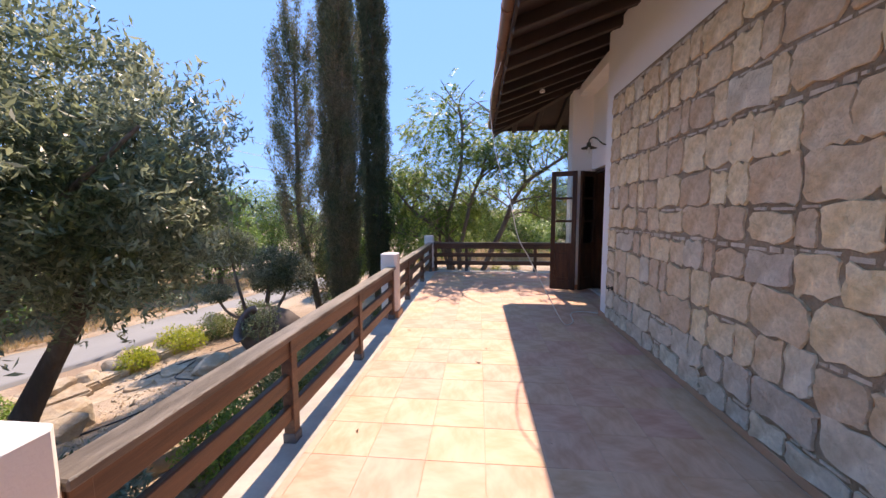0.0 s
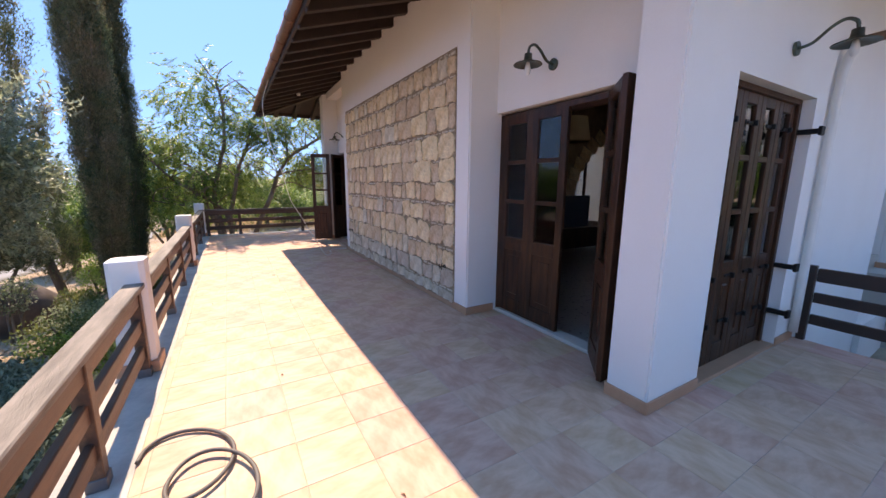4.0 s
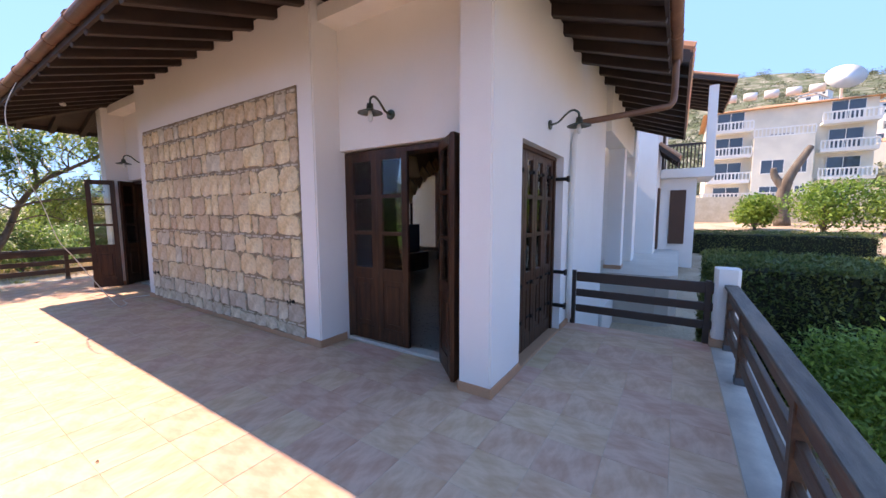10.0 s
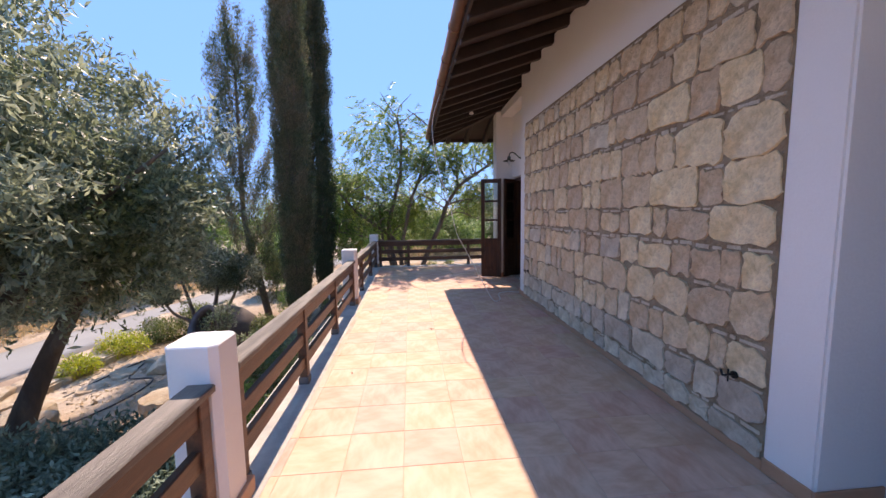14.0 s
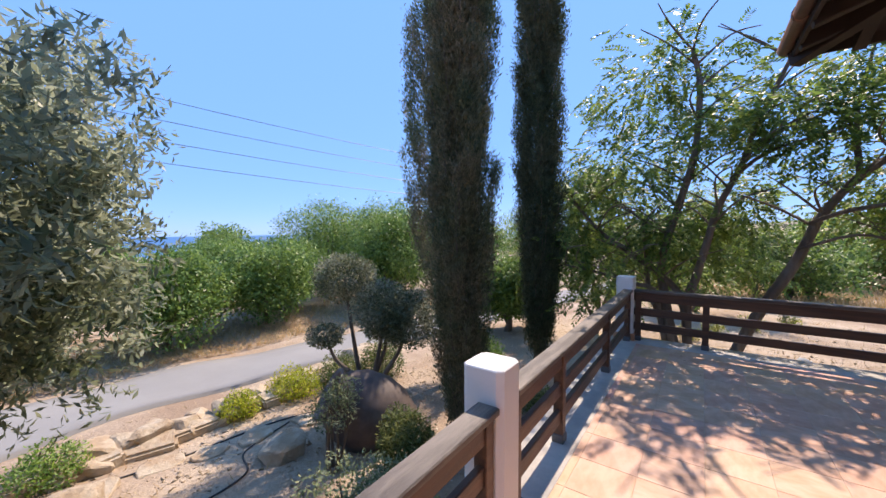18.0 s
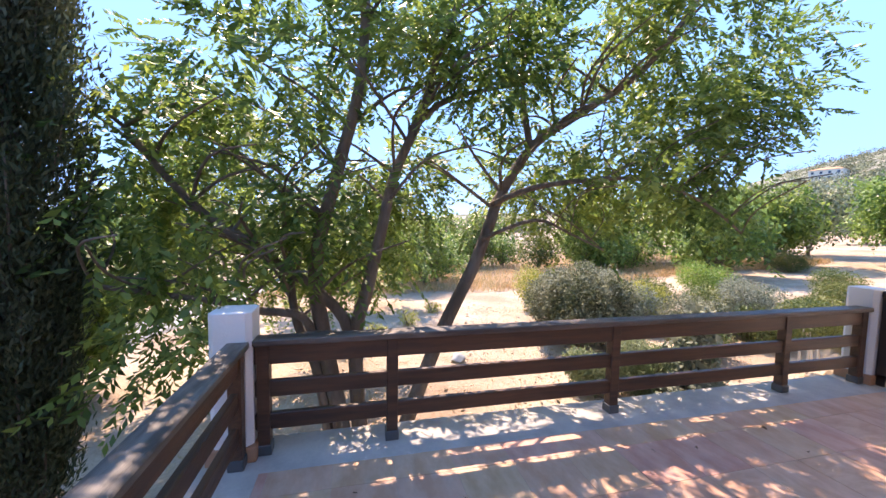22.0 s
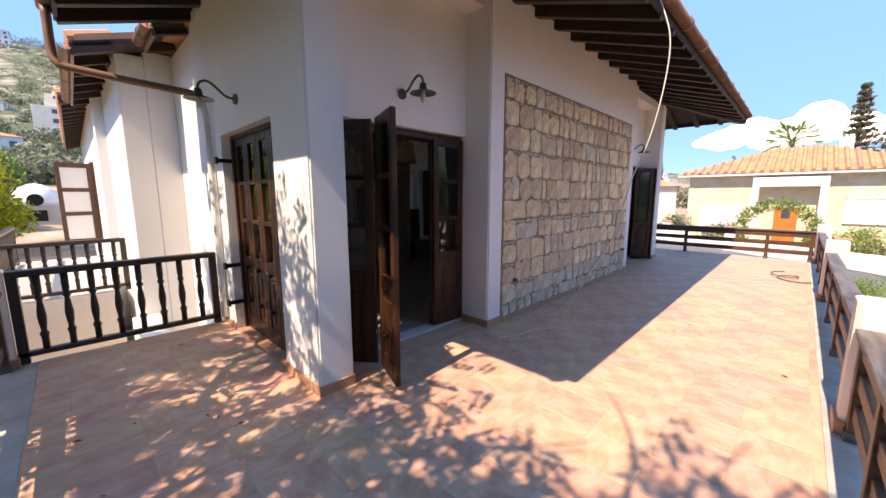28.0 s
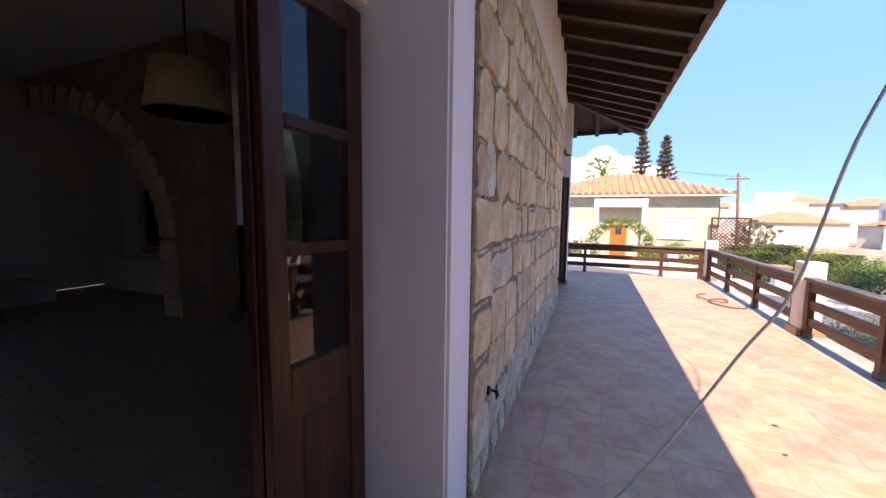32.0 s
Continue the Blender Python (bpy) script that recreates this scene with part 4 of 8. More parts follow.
def cypress(x, y, h, r, plumes, needles, label, mat, lean=0.0, leaf=0.05, fine=0.045, low=0.3, steep=1.0, seed=0):
    """A cypress: a stem that leans up to 2.6 m, and steep limbs, each with its own plume of needles."""
    t = thing("cypress_tree", label, "tree", (x, y, gz(x, y) - 0.05), group="cypresses in the garden")
    q = random.Random(70 + seed)

    def axis(z):
        return Vector((lean * min(z, 2.6), -0.1 * lean * z, z))

    bm = bmesh.new()
    limb(bm, [axis(z) for z in np.linspace(0, h * 0.97, 9)], 0.10, 0.015, 8)
    P, D = [], []
    for i in range(plumes):
        z = low + (h - low - 0.7) * (i / plumes) ** 0.95
        c = axis(z)
        a = i * 2.4 + q.uniform(-0.5, 0.5)
        taper = min(1.0, 0.55 + 0.9 * z / h * 2, 1.12 * (1 - (z / h) ** 3.2) + 0.10)
        out = r * taper * q.uniform(0.55, 1.12)
        up = steep * q.uniform(0.45, 0.95)
        way = Vector((math.cos(a), math.sin(a), 0))
        pts = [c, c + way * out * 0.75 + Vector((0, 0, up * 0.35)), c + way * out + Vector((0, 0, up))]
        if i % 3 == 0 or plumes < 80:
            limb(bm, pts, 0.014, 0.004, 4)
        S = NP([list(v) for v in smooth_path(pts, 6)])
        n = int(needles * q.uniform(0.6, 1.3))
        k = np.clip(0.22 + 0.9 * RNG.random(n), 0, 1) * (len(S) - 1.001)
        j = k.astype(int)
        f = (k - j)[:, None]
        P.append(S[j] * (1 - f) + S[j + 1] * f + RNG.normal(size=(n, 3)) * (fine, fine, 2 * fine))
        D.append(np.repeat(NP([[way.x * 0.5, way.y * 0.5, 1.1]]), n, 0))
    part("trunk", bm, BARK, t, "grey brown stem and steep limbs", smooth=True)
    v, f = leaf_cloud(np.concatenate(P), leaf, 4.2, along=np.concatenate(D) * 1.3, spread=0.7)
    link_mesh("crown", v, f, mat, t, label="upright plumes of scaly needles")


cypress(-2.64, 6.45, 8.6, 0.37, 360, 560, "tall dark cypress with browned inner needles", LEAF_CYPRESS, leaf=0.05, fine=0.04, seed=1)
cypress(-2.78, 9.25, 10.0, 0.40, 340, 470, "tall narrow very dark cypress", LEAF_CYPRESS_DARK, leaf=0.06, fine=0.05, seed=2)
cypress(-4.05, 8.5, 7.6, 0.72, 84, 560, "thin ragged cypress with a leaning bare stem", LEAF_CYPRESS, lean=-0.2, leaf=0.07, fine=0.06, low=0.35, steep=1.3, seed=3)

# multi-stemmed tree with pinnate leaves beside the terrace
def pinnate(pos, out, leaflets, length, size):
    """Hanging fronds of paired leaflets."""
    n = len(pos)
    d = out * 0.8 + RNG.normal(size=(n, 3)) * 0.45 + NP([0, 0, -0.35])
    d /= np.linalg.norm(d, axis=1, keepdims=True)
    side = np.cross(d, NP([0, 0, 1.0]) + RNG.normal(size=(n, 3)) * 0.2)
    side /= np.linalg.norm(side, axis=1, keepdims=True)
    L = length * RNG.uniform(0.7, 1.2, n)
    P, D = [], []
    for k in range(leaflets):
        t = (k + 0.6) / leaflets
        c = pos + d * (L * t)[:, None] + NP([0, 0, -0.22]) * (L * t * t)[:, None]
        for s in (-1, 1):
            way = side * s * 0.85 + d * 0.6 + NP([0, 0, -0.25])
            way = way / np.linalg.norm(way, axis=1, keepdims=True)
            P.append(c + way * size * 0.5)
            D.append(way)
    P, D = np.concatenate(P), np.concatenate(D)
    return leaf_cloud(P, size, 2.5, along=D * 3, spread=0.35, up=True)


def branch_tree(name, label, x, y, stems, blobs, fronds, mat, group="", shell=0.3):
    z = gz(x, y) - 0.05
    t = thing(name, label, "tree", (x, y, z), group=group)
    bm = bmesh.new()
    tips = []
    for r0, pts in stems:
        limb(bm, pts, r0, r0 * 0.35, 8)
        P = smooth_path(pts, 4)
        for i in range(len(P) // 2, len(P), 2):
            for k in range(2):
                a = RNG.random() * 6.28
                q = P[i] + Vector((0.4 * math.cos(a), 0.4 * math.sin(a), 0.2 + 0.2 * RNG.random()))
                e = q + Vector((0.45 * math.cos(a + 0.5), 0.45 * math.sin(a + 0.5), 0.05 + 0.2 * RNG.random()))
                limb(bm, [P[i], q, e], min(0.02, r0 * 0.25), 0.006, 5)
    part("trunk", bm, BARK, t, "grey branching trunks", smooth=True)
    p, u = blob_points(blobs, fronds // 13, 0.15)
    p, u = np.repeat(p, 13, 0), np.repeat(u, 13, 0)
    p = p + RNG.normal(size=p.shape) * 0.19
    v, f = pinnate(p, u, 7, 0.32, 0.088)
    link_mesh("crown", v, f, mat, t, label="glossy pinnate foliage with gaps")
    return t


branch_tree("pepper_tree", "spreading tree with several dark trunks and glossy pinnate leaves", -0.7, 9.7,
            [(0.06, [(-0.05, -0.1, 0), (-0.12, -0.1, 0.7), (-0.22, -0.1, 1.27), (-0.38, -0.1, 1.7), (-0.43, -0.1, 2.15), (-0.5, 0, 2.8)]),
             (0.085, [(0.03, 0, 0), (0, -0.1, 0.67), (-0.15, -0.1, 1.52), (-0.22, -0.1, 2.2), (-0.03, -0.1, 3.02), (0.16, -0.1, 3.8), (0.2, 0, 4.8), (0.1, 0.1, 5.4)]),
             (0.07, [(0.17, -0.1, 0), (0.17, -0.1, 0.6), (0.07, -0.1, 1.56), (-0.2, -0.1, 1.95), (-0.6, -0.1, 2.25), (-1.2, 0, 2.7), (-1.7, 0.1, 3.3)]),
             (0.07, [(0.17, 0, 0.3), (0.12, -0.1, 1.5), (0.22, -0.1, 1.95), (0.34, -0.1, 2.47), (0.46, -0.1, 3.0), (0.7, -0.1, 3.56), (0.85, 0, 4.1), (1.2, 0.1, 5.0)]),
             (0.045, [(-0.22, -0.1, 1.4), (-0.31, -0.2, 1.75), (-0.67, -0.3, 1.85), (-0.9, -0.4, 1.95), (-1.6, -0.5, 2.1)]),
             (0.035, [(0.6, -0.1, 3.4), (1.0, 0, 3.75), (1.8, 0.1, 4.0)])],
            [(-1.3, 0.4, 2.8, 1.0, 0.9, 0.65), (-0.6, 0.4, 3.9, 1.2, 1.0, 0.75), (0.5, 0.4, 4.4, 1.1, 1.0, 0.75), (-0.3, 0.2, 5.1, 1.1, 1.0, 0.7), (-1.8, 0.2, 2.1, 0.75, 0.7, 0.55), (-2.0, 0.4, 3.4, 0.8, 0.8, 0.6), (0.3, 1.1, 3.1, 1.0, 0.8, 0.6), (-0.5, -0.3, 3.3, 0.8, 0.5, 0.5), (0.8, -0.3, 4.0, 0.9, 0.6, 0.45), (-1.0, -0.2, 1.75, 0.55, 0.45, 0.4), (0.4, 0.7, 2.3, 0.6, 0.6, 0.45), (-1.3, -0.4, 2.5, 0.7, 0.5, 0.5), (-0.3, -0.2, 2.6, 0.6, 0.4, 0.4)],
            1800, LEAF_PEPPER, "pinnate trees by the terrace")
branch_tree("pepper_tree", "leaning tree with a dark bare trunk and spreading pinnate crown", -0.25, 9.8,
            [(0.085, [(0, 0, 0), (0.13, 0, 0.44), (0.5, 0, 1.42), (0.83, 0, 2.1), (1.0, 0, 2.55), (1.12, 0, 2.87), (1.5, 0.05, 3.4), (2.0, 0, 3.75), (2.7, -0.05, 4.25), (3.3, -0.1, 5.0)]),
             (0.032, [(1.0, -0.05, 2.75), (1.3, -0.3, 2.9), (1.9, -0.35, 3.0), (2.55, -0.35, 3.03), (3.3, -0.35, 2.82), (3.85, -0.35, 2.5)]),
             (0.022, [(0.9, -0.05, 2.4), (1.4, -0.2, 2.6), (1.8, -0.2, 2.47), (2.2, -0.2, 2.3)]),
             (0.04, [(1.45, 0.05, 3.35), (1.45, 0.3, 4.2), (1.6, 0.3, 5.2)])],
            [(1.5, 0.1, 4.8, 1.2, 1.0, 0.7), (2.8, 0, 4.9, 1.1, 1.0, 0.6), (2.6, -0.1, 3.35, 1.1, 0.7, 0.4), (3.6, -0.1, 2.95, 0.7, 0.55, 0.35), (3.6, 0.1, 3.7, 0.8, 0.8, 0.55), (2.0, 1.0, 3.4, 1.0, 0.8, 0.65), (2.2, 0, 2.75, 0.7, 0.4, 0.2), (0.3, 0.7, 3.1, 0.7, 0.6, 0.45), (4.1, 0.3, 4.3, 0.7, 0.8, 0.5), (1.0, -0.1, 4.0, 0.6, 0.5, 0.4), (3.0, 0.9, 3.1, 0.8, 0.6, 0.35), (4.2, 0.5, 3.3, 0.5, 0.5, 0.4), (3.9, 0, 3.7, 0.8, 0.6, 0.55), (4.5, 0.1, 3.1, 0.5, 0.45, 0.35), (3.2, 0.2, 2.8, 0.7, 0.45, 0.25), (2.0, 0.7, 2.9, 0.8, 0.5, 0.3), (4.4, 0.2, 4.6, 0.6, 0.6, 0.4)],
            2300, LEAF_PEPPER, "pinnate trees by the terrace")


for x, y, k, nf in ((-2.6, 12.6, 0.95, 1900), (-0.6, 17.5, 0.90, 1700)):
    branch_tree("pepper_tree", "bushy pinnate-leaved tree behind the terrace trees", x, y,
                [(0.07, [(0, 0, 0), (0.1, 0.05, 0.9 * k), (-0.25, 0.1, 2.0 * k), (-0.5, 0, 3.4 * k)]),
                 (0.06, [(0.05, 0, 0), (0.25, 0, 0.9 * k), (0.6, 0.1, 1.9 * k), (1.1, 0.1, 3.1 * k)]),
                 (0.045, [(-0.05, 0, 0.5), (-0.5, 0.1, 1.3 * k), (-1.2, 0.1, 2.0 * k)])],
                [(0, 0, 3.3 * k, 1.2, 1.1, 0.8), (-0.9, 0.1, 2.6 * k, 1.0, 0.9, 0.7), (1.0, 0, 2.7 * k, 1.0, 0.9, 0.7), (0.2, -0.2, 2.0 * k, 1.1, 0.9, 0.55), (-1.5, 0, 1.7 * k, 0.7, 0.7, 0.5), (1.6, 0.1, 1.8 * k, 0.7, 0.7, 0.5), (0.2, 0, 4.0 * k, 0.8, 0.8, 0.5)],
                nf, LEAF_PEPPER, "pinnate trees by the terrace")


# ---- garden west of the terrace ----
def rock(name, label, x, y, sx, sy, sz, mat=None, group="", z=None, seed=0, rz=0.0, sink=0.25, category="rock"):
    r = random.Random(seed + int(1000 * abs(x) + 77 * abs(y)))
    bm = bmesh.new()
    bmesh.ops.create_icosphere(bm, subdivisions=3, radius=1.0)
    o = Vector((r.random() * 50, r.random() * 50, 0))
    for v in bm.verts:
        n = 1 + 0.30 * noise.noise(v.co * 1.3 + o) + 0.12 * noise.noise(v.co * 3.1 + o)
        c = v.co * n
        v.co = Vector((math.copysign(abs(c.x) ** 0.8, c.x) * sx, math.copysign(abs(c.y) ** 0.8, c.y) * sy, math.copysign(abs(c.z) ** 0.7, c.z) * sz))
    for _ in range(9):
        w = Vector((r.gauss(0, 1), r.gauss(0, 1), r.gauss(0.15, 0.8))).normalized()
        d = r.uniform(0.55, 0.9) * Vector((w.x * sx, w.y * sy, w.z * sz)).length
        for v in bm.verts:
            over = v.co.dot(w) - d
            if over > 0:
                v.co -= w * over * 0.9
    ob = part(name, bm, mat or ROCK)
    ob.matrix_basis = pose(x, y, (gz(x, y) if z is None else z) + sz * (1 - 2 * sink), 0, 0, rz)
    return tagged(ob, label, category, group)


def slab_stone(x, y, r, seed, label="flat grey stepping stone set in the soil", mat=None, n=7):
    q = random.Random(seed)
    pts = []
    for i in range(n):
        a = 2 * math.pi * (i + q.uniform(-0.25, 0.25)) / n
        d = r * q.uniform(0.75, 1.15)
        pts.append((d * 1.25 * math.cos(a), d * 0.8 * math.sin(a)))
    bm = prism(bmesh.new(), pts, -0.05, 0.035)
    bmesh.ops.bevel(bm, geom=[e for e in bm.edges if all(v.co.z > 0 for v in e.verts)], offset=0.012, segments=1, affect="EDGES")
    ob = part("stepping_stone", bm, mat or SLATE)
    ob.matrix_basis = pose(x, y, gz(x, y) + 0.01, q.uniform(-4, 4), q.uniform(-4, 4), q.uniform(0, 360))
    return tagged(ob, label, "stepping stone", "stepping stones")


rr = random.Random(3)
# rough stone edging between garden and lane
for i in range(34):
    t = i / 33
    y = -1.2 + 10.2 * t
    x = -7.1 + 0.35 * math.sin(2.2 * t) + rr.uniform(-0.12, 0.12)
    s = rr.uniform(0.17, 0.33)
    rock("edging_rock", "weathered pale limestone rock in the garden edging", x, y, s * rr.uniform(0.9, 1.4), s * rr.uniform(1.0, 1.6), s * rr.uniform(0.7, 1.0), group="rock edging along the lane", rz=rr.uniform(0, 180), seed=i)
for i in range(17):
    t = i / 16
    l, y = rr.uniform(0.26, 0.40), -1.1 + 10.0 * t
    bm = boxed(-0.17, 0.17, -l, l, -0.16, 0.10)
    for v in bm.verts:
        v.co += Vector((rr.uniform(-0.05, 0.05), rr.uniform(-0.06, 0.06), rr.uniform(-0.03, 0.03)))
    bmesh.ops.bevel(bm, geom=bm.edges[:], offset=0.035, segments=2, affect="EDGES")
    ob = part("edging_slab", bm, ROCK)
    x = -6.85 + 0.35 * math.sin(2.2 * t) + rr.uniform(-0.10, 0.10)
    ob.matrix_basis = pose(x, y, gz(x, y) + 0.06, 0, rr.uniform(-9, 9), rr.uniform(-16, 16))
    tagged(ob, "long flat sandstone slab in the garden edging", "rock", "slabs of the garden edging")
for i in range(26):
    t = i / 25
    x, y = -6.55 + rr.uniform(-0.1, 0.15), -0.8 + 9.2 * t
    s = rr.uniform(0.07, 0.14)
    rock("edging_rock", "small pale limestone rock in the garden edging", x, y, s * 1.5, s * 1.8, s, group="rock edging along the lane", rz=rr.uniform(0, 180), seed=100 + i)
for i, (x, y, s) in enumerate(((-4.7, 5.4, 0.27), (-5.2, 3.6, 0.30), (-4.9, 3.35, 0.22), (-3.3, 3.3, 0.26), (-3.0, 2.7, 0.2), (-5.6, 2.2, 0.25), (-2.6, 4.4, 0.16), (-3.2, 0.2, 0.2))):
    rock("garden_rock", "pale rounded limestone boulder in the garden soil", x, y, s, s * 1.2, s * 0.75, group="garden boulders", rz=40 * i, seed=200 + i)
for i, (x, y) in enumerate(((-5.8, 3.9), (-5.9, 4.5), (-5.6, 4.95), (-5.5, 5.5), (-5.3, 6.2), (-4.9, 6.9))):
    slab_stone(x, y, 0.24, 40 + i, "flat sandy stepping stone on dry soil", ROCK)

# big clay jar lying on its side
JAR = thing("clay_jar", "large brown clay storage jar lying tilted on the soil", "jar", (-4.0, 6.3, gz(-4.0, 6.3) + 0.30))
bm = bmesh.new()
lathe(bm, [(0.16, -0.52), (0.28, -0.46), (0.40, -0.25), (0.45, 0.0), (0.42, 0.25), (0.33, 0.42), (0.27, 0.50), (0.31, 0.55), (0.30, 0.57), (0.24, 0.52), (0.25, 0.45), (0.36, 0.2), (0.36, -0.2), (0.15, -0.42)], 28)
jb = part("body", bm, CERAMIC, JAR, smooth=True)
jb.matrix_basis = pose(0, 0, 0.06, 58, 0, -37) @ Matrix.Scale(1.15, 4)

shrub("rosemary_bush", "large clipped rosemary bush beside the terrace", -2.6, 1.0, dome(0.98, 0.95), 46000, 0.06, LEAF_ROSEMARY, 3.2)
shrub("rosemary_bush", "upright yellow-green rosemary bush beside the clay jar", -3.1, 6.0, dome(0.38, 0.62), 5000, 0.06, LEAF_HEDGE, 4)
shrub("small_olive_bush", "thin young olive bush with bare lower stems", -3.85, 5.55, [(0, 0, 0.75, 0.3, 0.3, 0.25), (0.1, 0.1, 0.95, 0.22, 0.22, 0.18)], 1100, 0.05, LEAF_OLIVE, 3, stems=5)
for i, (x, y, r, h, m) in enumerate(((-6.3, 6.6, 0.5, 0.5, LEAF_YELLOW), (-6.1, 7.5, 0.55, 0.55, LEAF_HEDGE), (-6.6, 3.6, 0.42, 0.45, LEAF_GREEN), (-5.6, 8.1, 0.5, 0.7, LEAF_HEDGE), (-6.4, 5.7, 0.35, 0.4, LEAF_YELLOW), (-2.55, 3.9, 0.75, 0.6, LEAF_HEDGE), (-2.6, 4.95, 0.8, 0.6, LEAF_HERB), (-2.4, 2.75, 0.48, 0.6, LEAF_GREEN), (-3.9, -1.4, 1.35, 0.95, LEAF_CAROB), (-2.5, -0.6, 0.5, 0.5, LEAF_GREEN), (-2.6, -2.2, 0.9, 0.8, LEAF_GREY), (-4.3, -3.2, 0.9, 0.9, LEAF_HEDGE), (-1.9, -4.9, 0.7, 0.7, LEAF_GREEN), (-3.4, 8.4, 0.45, 0.95, LEAF_GREEN), (-2.3, 8.0, 0.35, 0.4, LEAF_HEDGE))):
    shrub("garden_shrub", ("low rounded green shrub in dry garden soil", "dusty green rounded shrub in dry garden soil", "loose small leaved shrub in dry garden soil")[i % 3] if m is not LEAF_YELLOW else "low yellow green shrub by the rock edging", x, y, dome(r, h), int(5200 * r * (0.6 + h)), 0.05, m, 2.4, group="shrubs in the west garden")

# cloud-pruned small tree
z0 = gz(-4.83, 7.0)
CP = thing("pruned_tree", "small cloud-pruned tree with bare crooked trunks and flat pads", "tree", (-4.83, 7.0, z0))
bm = bmesh.new()
pads = [(-0.65, 0.1, 2.05, 0.58, 0.52, 0.42), (0.25, 0.15, 1.62, 0.55, 0.5, 0.45), (-0.75, -0.25, 1.1, 0.34, 0.32, 0.2), (0.65, 0.3, 1.45, 0.5, 0.45, 0.45), (0.1, 0.4, 1.3, 0.45, 0.4, 0.35)]
for q in pads:
    limb(bm, [(0.05 * q[0], 0.05 * q[1], 0), (q[0] * 0.35, q[1] * 0.3, 0.45), (q[0] * 0.75, q[1] * 0.8, q[2] * 0.65), (q[0], q[1], q[2])], 0.055, 0.018, 7)
part("trunk", bm, BARK, CP, smooth=True)
p, u = blob_points(pads, 24000, 0.5)
v, f = leaf_cloud(p, 0.05, 2.0, along=u * 0.8, up=True)
link_mesh("crown", v, f, LEAF_DUSK, CP, label="dusty clipped leaf pads")

# black irrigation hose on the soil
def ground_tube(name, label, pts, r, mat, lift=0.01, category="hose"):
    P = smooth_path([(x, y, 0) for x, y in pts], 8)
    bm = bmesh.new()
    tube(bm, [(q.x, q.y, gz(q.x, q.y) + lift) for q in P], r, 6)
    return tagged(part(name, bm, mat, smooth=True), label, category)


ground_tube("irrigation_hose", "thin black irrigation hose on the dry soil", [(-6.3, 0.5), (-6.2, 2.5), (-6.0, 4.2), (-5.7, 5.8), (-5.2, 6.9)], 0.012, RUBBER)
ground_tube("irrigation_hose", "thin black irrigation hose on the dry soil", [(-4.9, 3.0), (-4.5, 4.1), (-4.6, 4.9), (-5.2, 5.2), (-5.5, 6.0)], 0.012, RUBBER)


# orchard trees beyond the lane
def crown_tree(name, label, x, y, h, r, n, mat, size=0.16, trunk=0.12, lift=0.25, group="", flat=0.75):
    z = gz(x, y) - 0.05
    t = thing(name, label, "tree", (x, y, z), group=group)
    bm = bmesh.new()
    blobs = [(0, 0, h * (0.5 + lift / 2), r * 0.8, r * 0.8, h * (0.5 - lift / 2) * 0.95)]
    for i in range(9):
        a = i * 2.4 + x
        q = 0.5 * r * (0.7 + 0.3 * math.sin(i * 3 + y))
        zz = h * (lift + (1 - lift) * (0.30 + 0.065 * i))
        rr_ = r * (0.52 - 0.022 * i)
        blobs.append((q * math.cos(a), q * math.sin(a), zz, rr_, rr_, rr_ * flat))
        limb(bm, [(0, 0, h * lift * 0.8), (0.5 * q * math.cos(a), 0.5 * q * math.sin(a), zz * 0.7), (q * math.cos(a), q * math.sin(a), zz)], trunk * 0.4, 0.012, 5)
    limb(bm, [(0, 0, 0), (0.05, 0.03, h * lift), (0, 0, h * 0.6)], trunk, trunk * 0.4, 7)
    part("trunk", bm, BARK, t, smooth=True)
    p, u = blob_points(blobs, n, 0.45)
    v, f = leaf_cloud(p, size, 2.0, along=u * 0.6 + NP([0, 0, -0.2]), up=True)
    link_mesh("crown", v, f, mat, t)
    return t


for i, (x, y, h, r) in enumerate(((-12.6, 6.6, 3.6, 2.2), (-12.9, 9.6, 3.7, 2.3), (-13.4, 3.6, 3.3, 2.0), (-14.5, 11.5, 4.0, 2.3), (-16.5, 15.0, 4.2, 2.4), (-12.8, 15.5, 4.0, 2.2), (-18.5, 10.0, 3.8, 2.2), (-17.5, 3.5, 3.4, 1.9), (-21, 6.5, 3.8, 2.2), (-12.5, 20.5, 4.3, 2.4), (-19, 20, 4.2, 2.5), (-24, 13, 4, 2.5), (-9.8, 27, 4.2, 2.5), (-11.2, 14.2, 3.5, 1.7), (-4.9, 12.4, 2.8, 1.2), (-22, -2, 3.6, 2.1))):
    crown_tree("orchard_tree", "leafy green orchard tree on dry soil beyond the lane", x, y, h * (1.25 if y > 14 else 0.78), r * (1.25 if y > 14 else 1.05), 19000, LEAF_CAROB, 0.115, 0.13, 0.06 if y > 14 else 0.17, "orchard trees")
for i, (x, y, h, r) in enumerate(((-34, 8, 4.5, 3), (-40, 20, 5, 3.4), (-36, 30, 5, 3.2), (-48, 2, 5, 3.2), (-30, 36, 5, 3.2), (-55, 26, 5, 3.6), (-20, 40, 5, 3.2), (-8, 48, 5, 3.4), (-60, -10, 5, 3.4), (-42, -14, 5, 3.2), (6, 36, 4.5, 3.0), (13, 44, 5, 3.2), (-2, 38, 4.5, 3.0))):
    crown_tree("field_tree", "far green tree in the dry fields", x, y, h, r, 2200, LEAF_CAROB, 0.34, 0.15, 0.15, "far field trees")

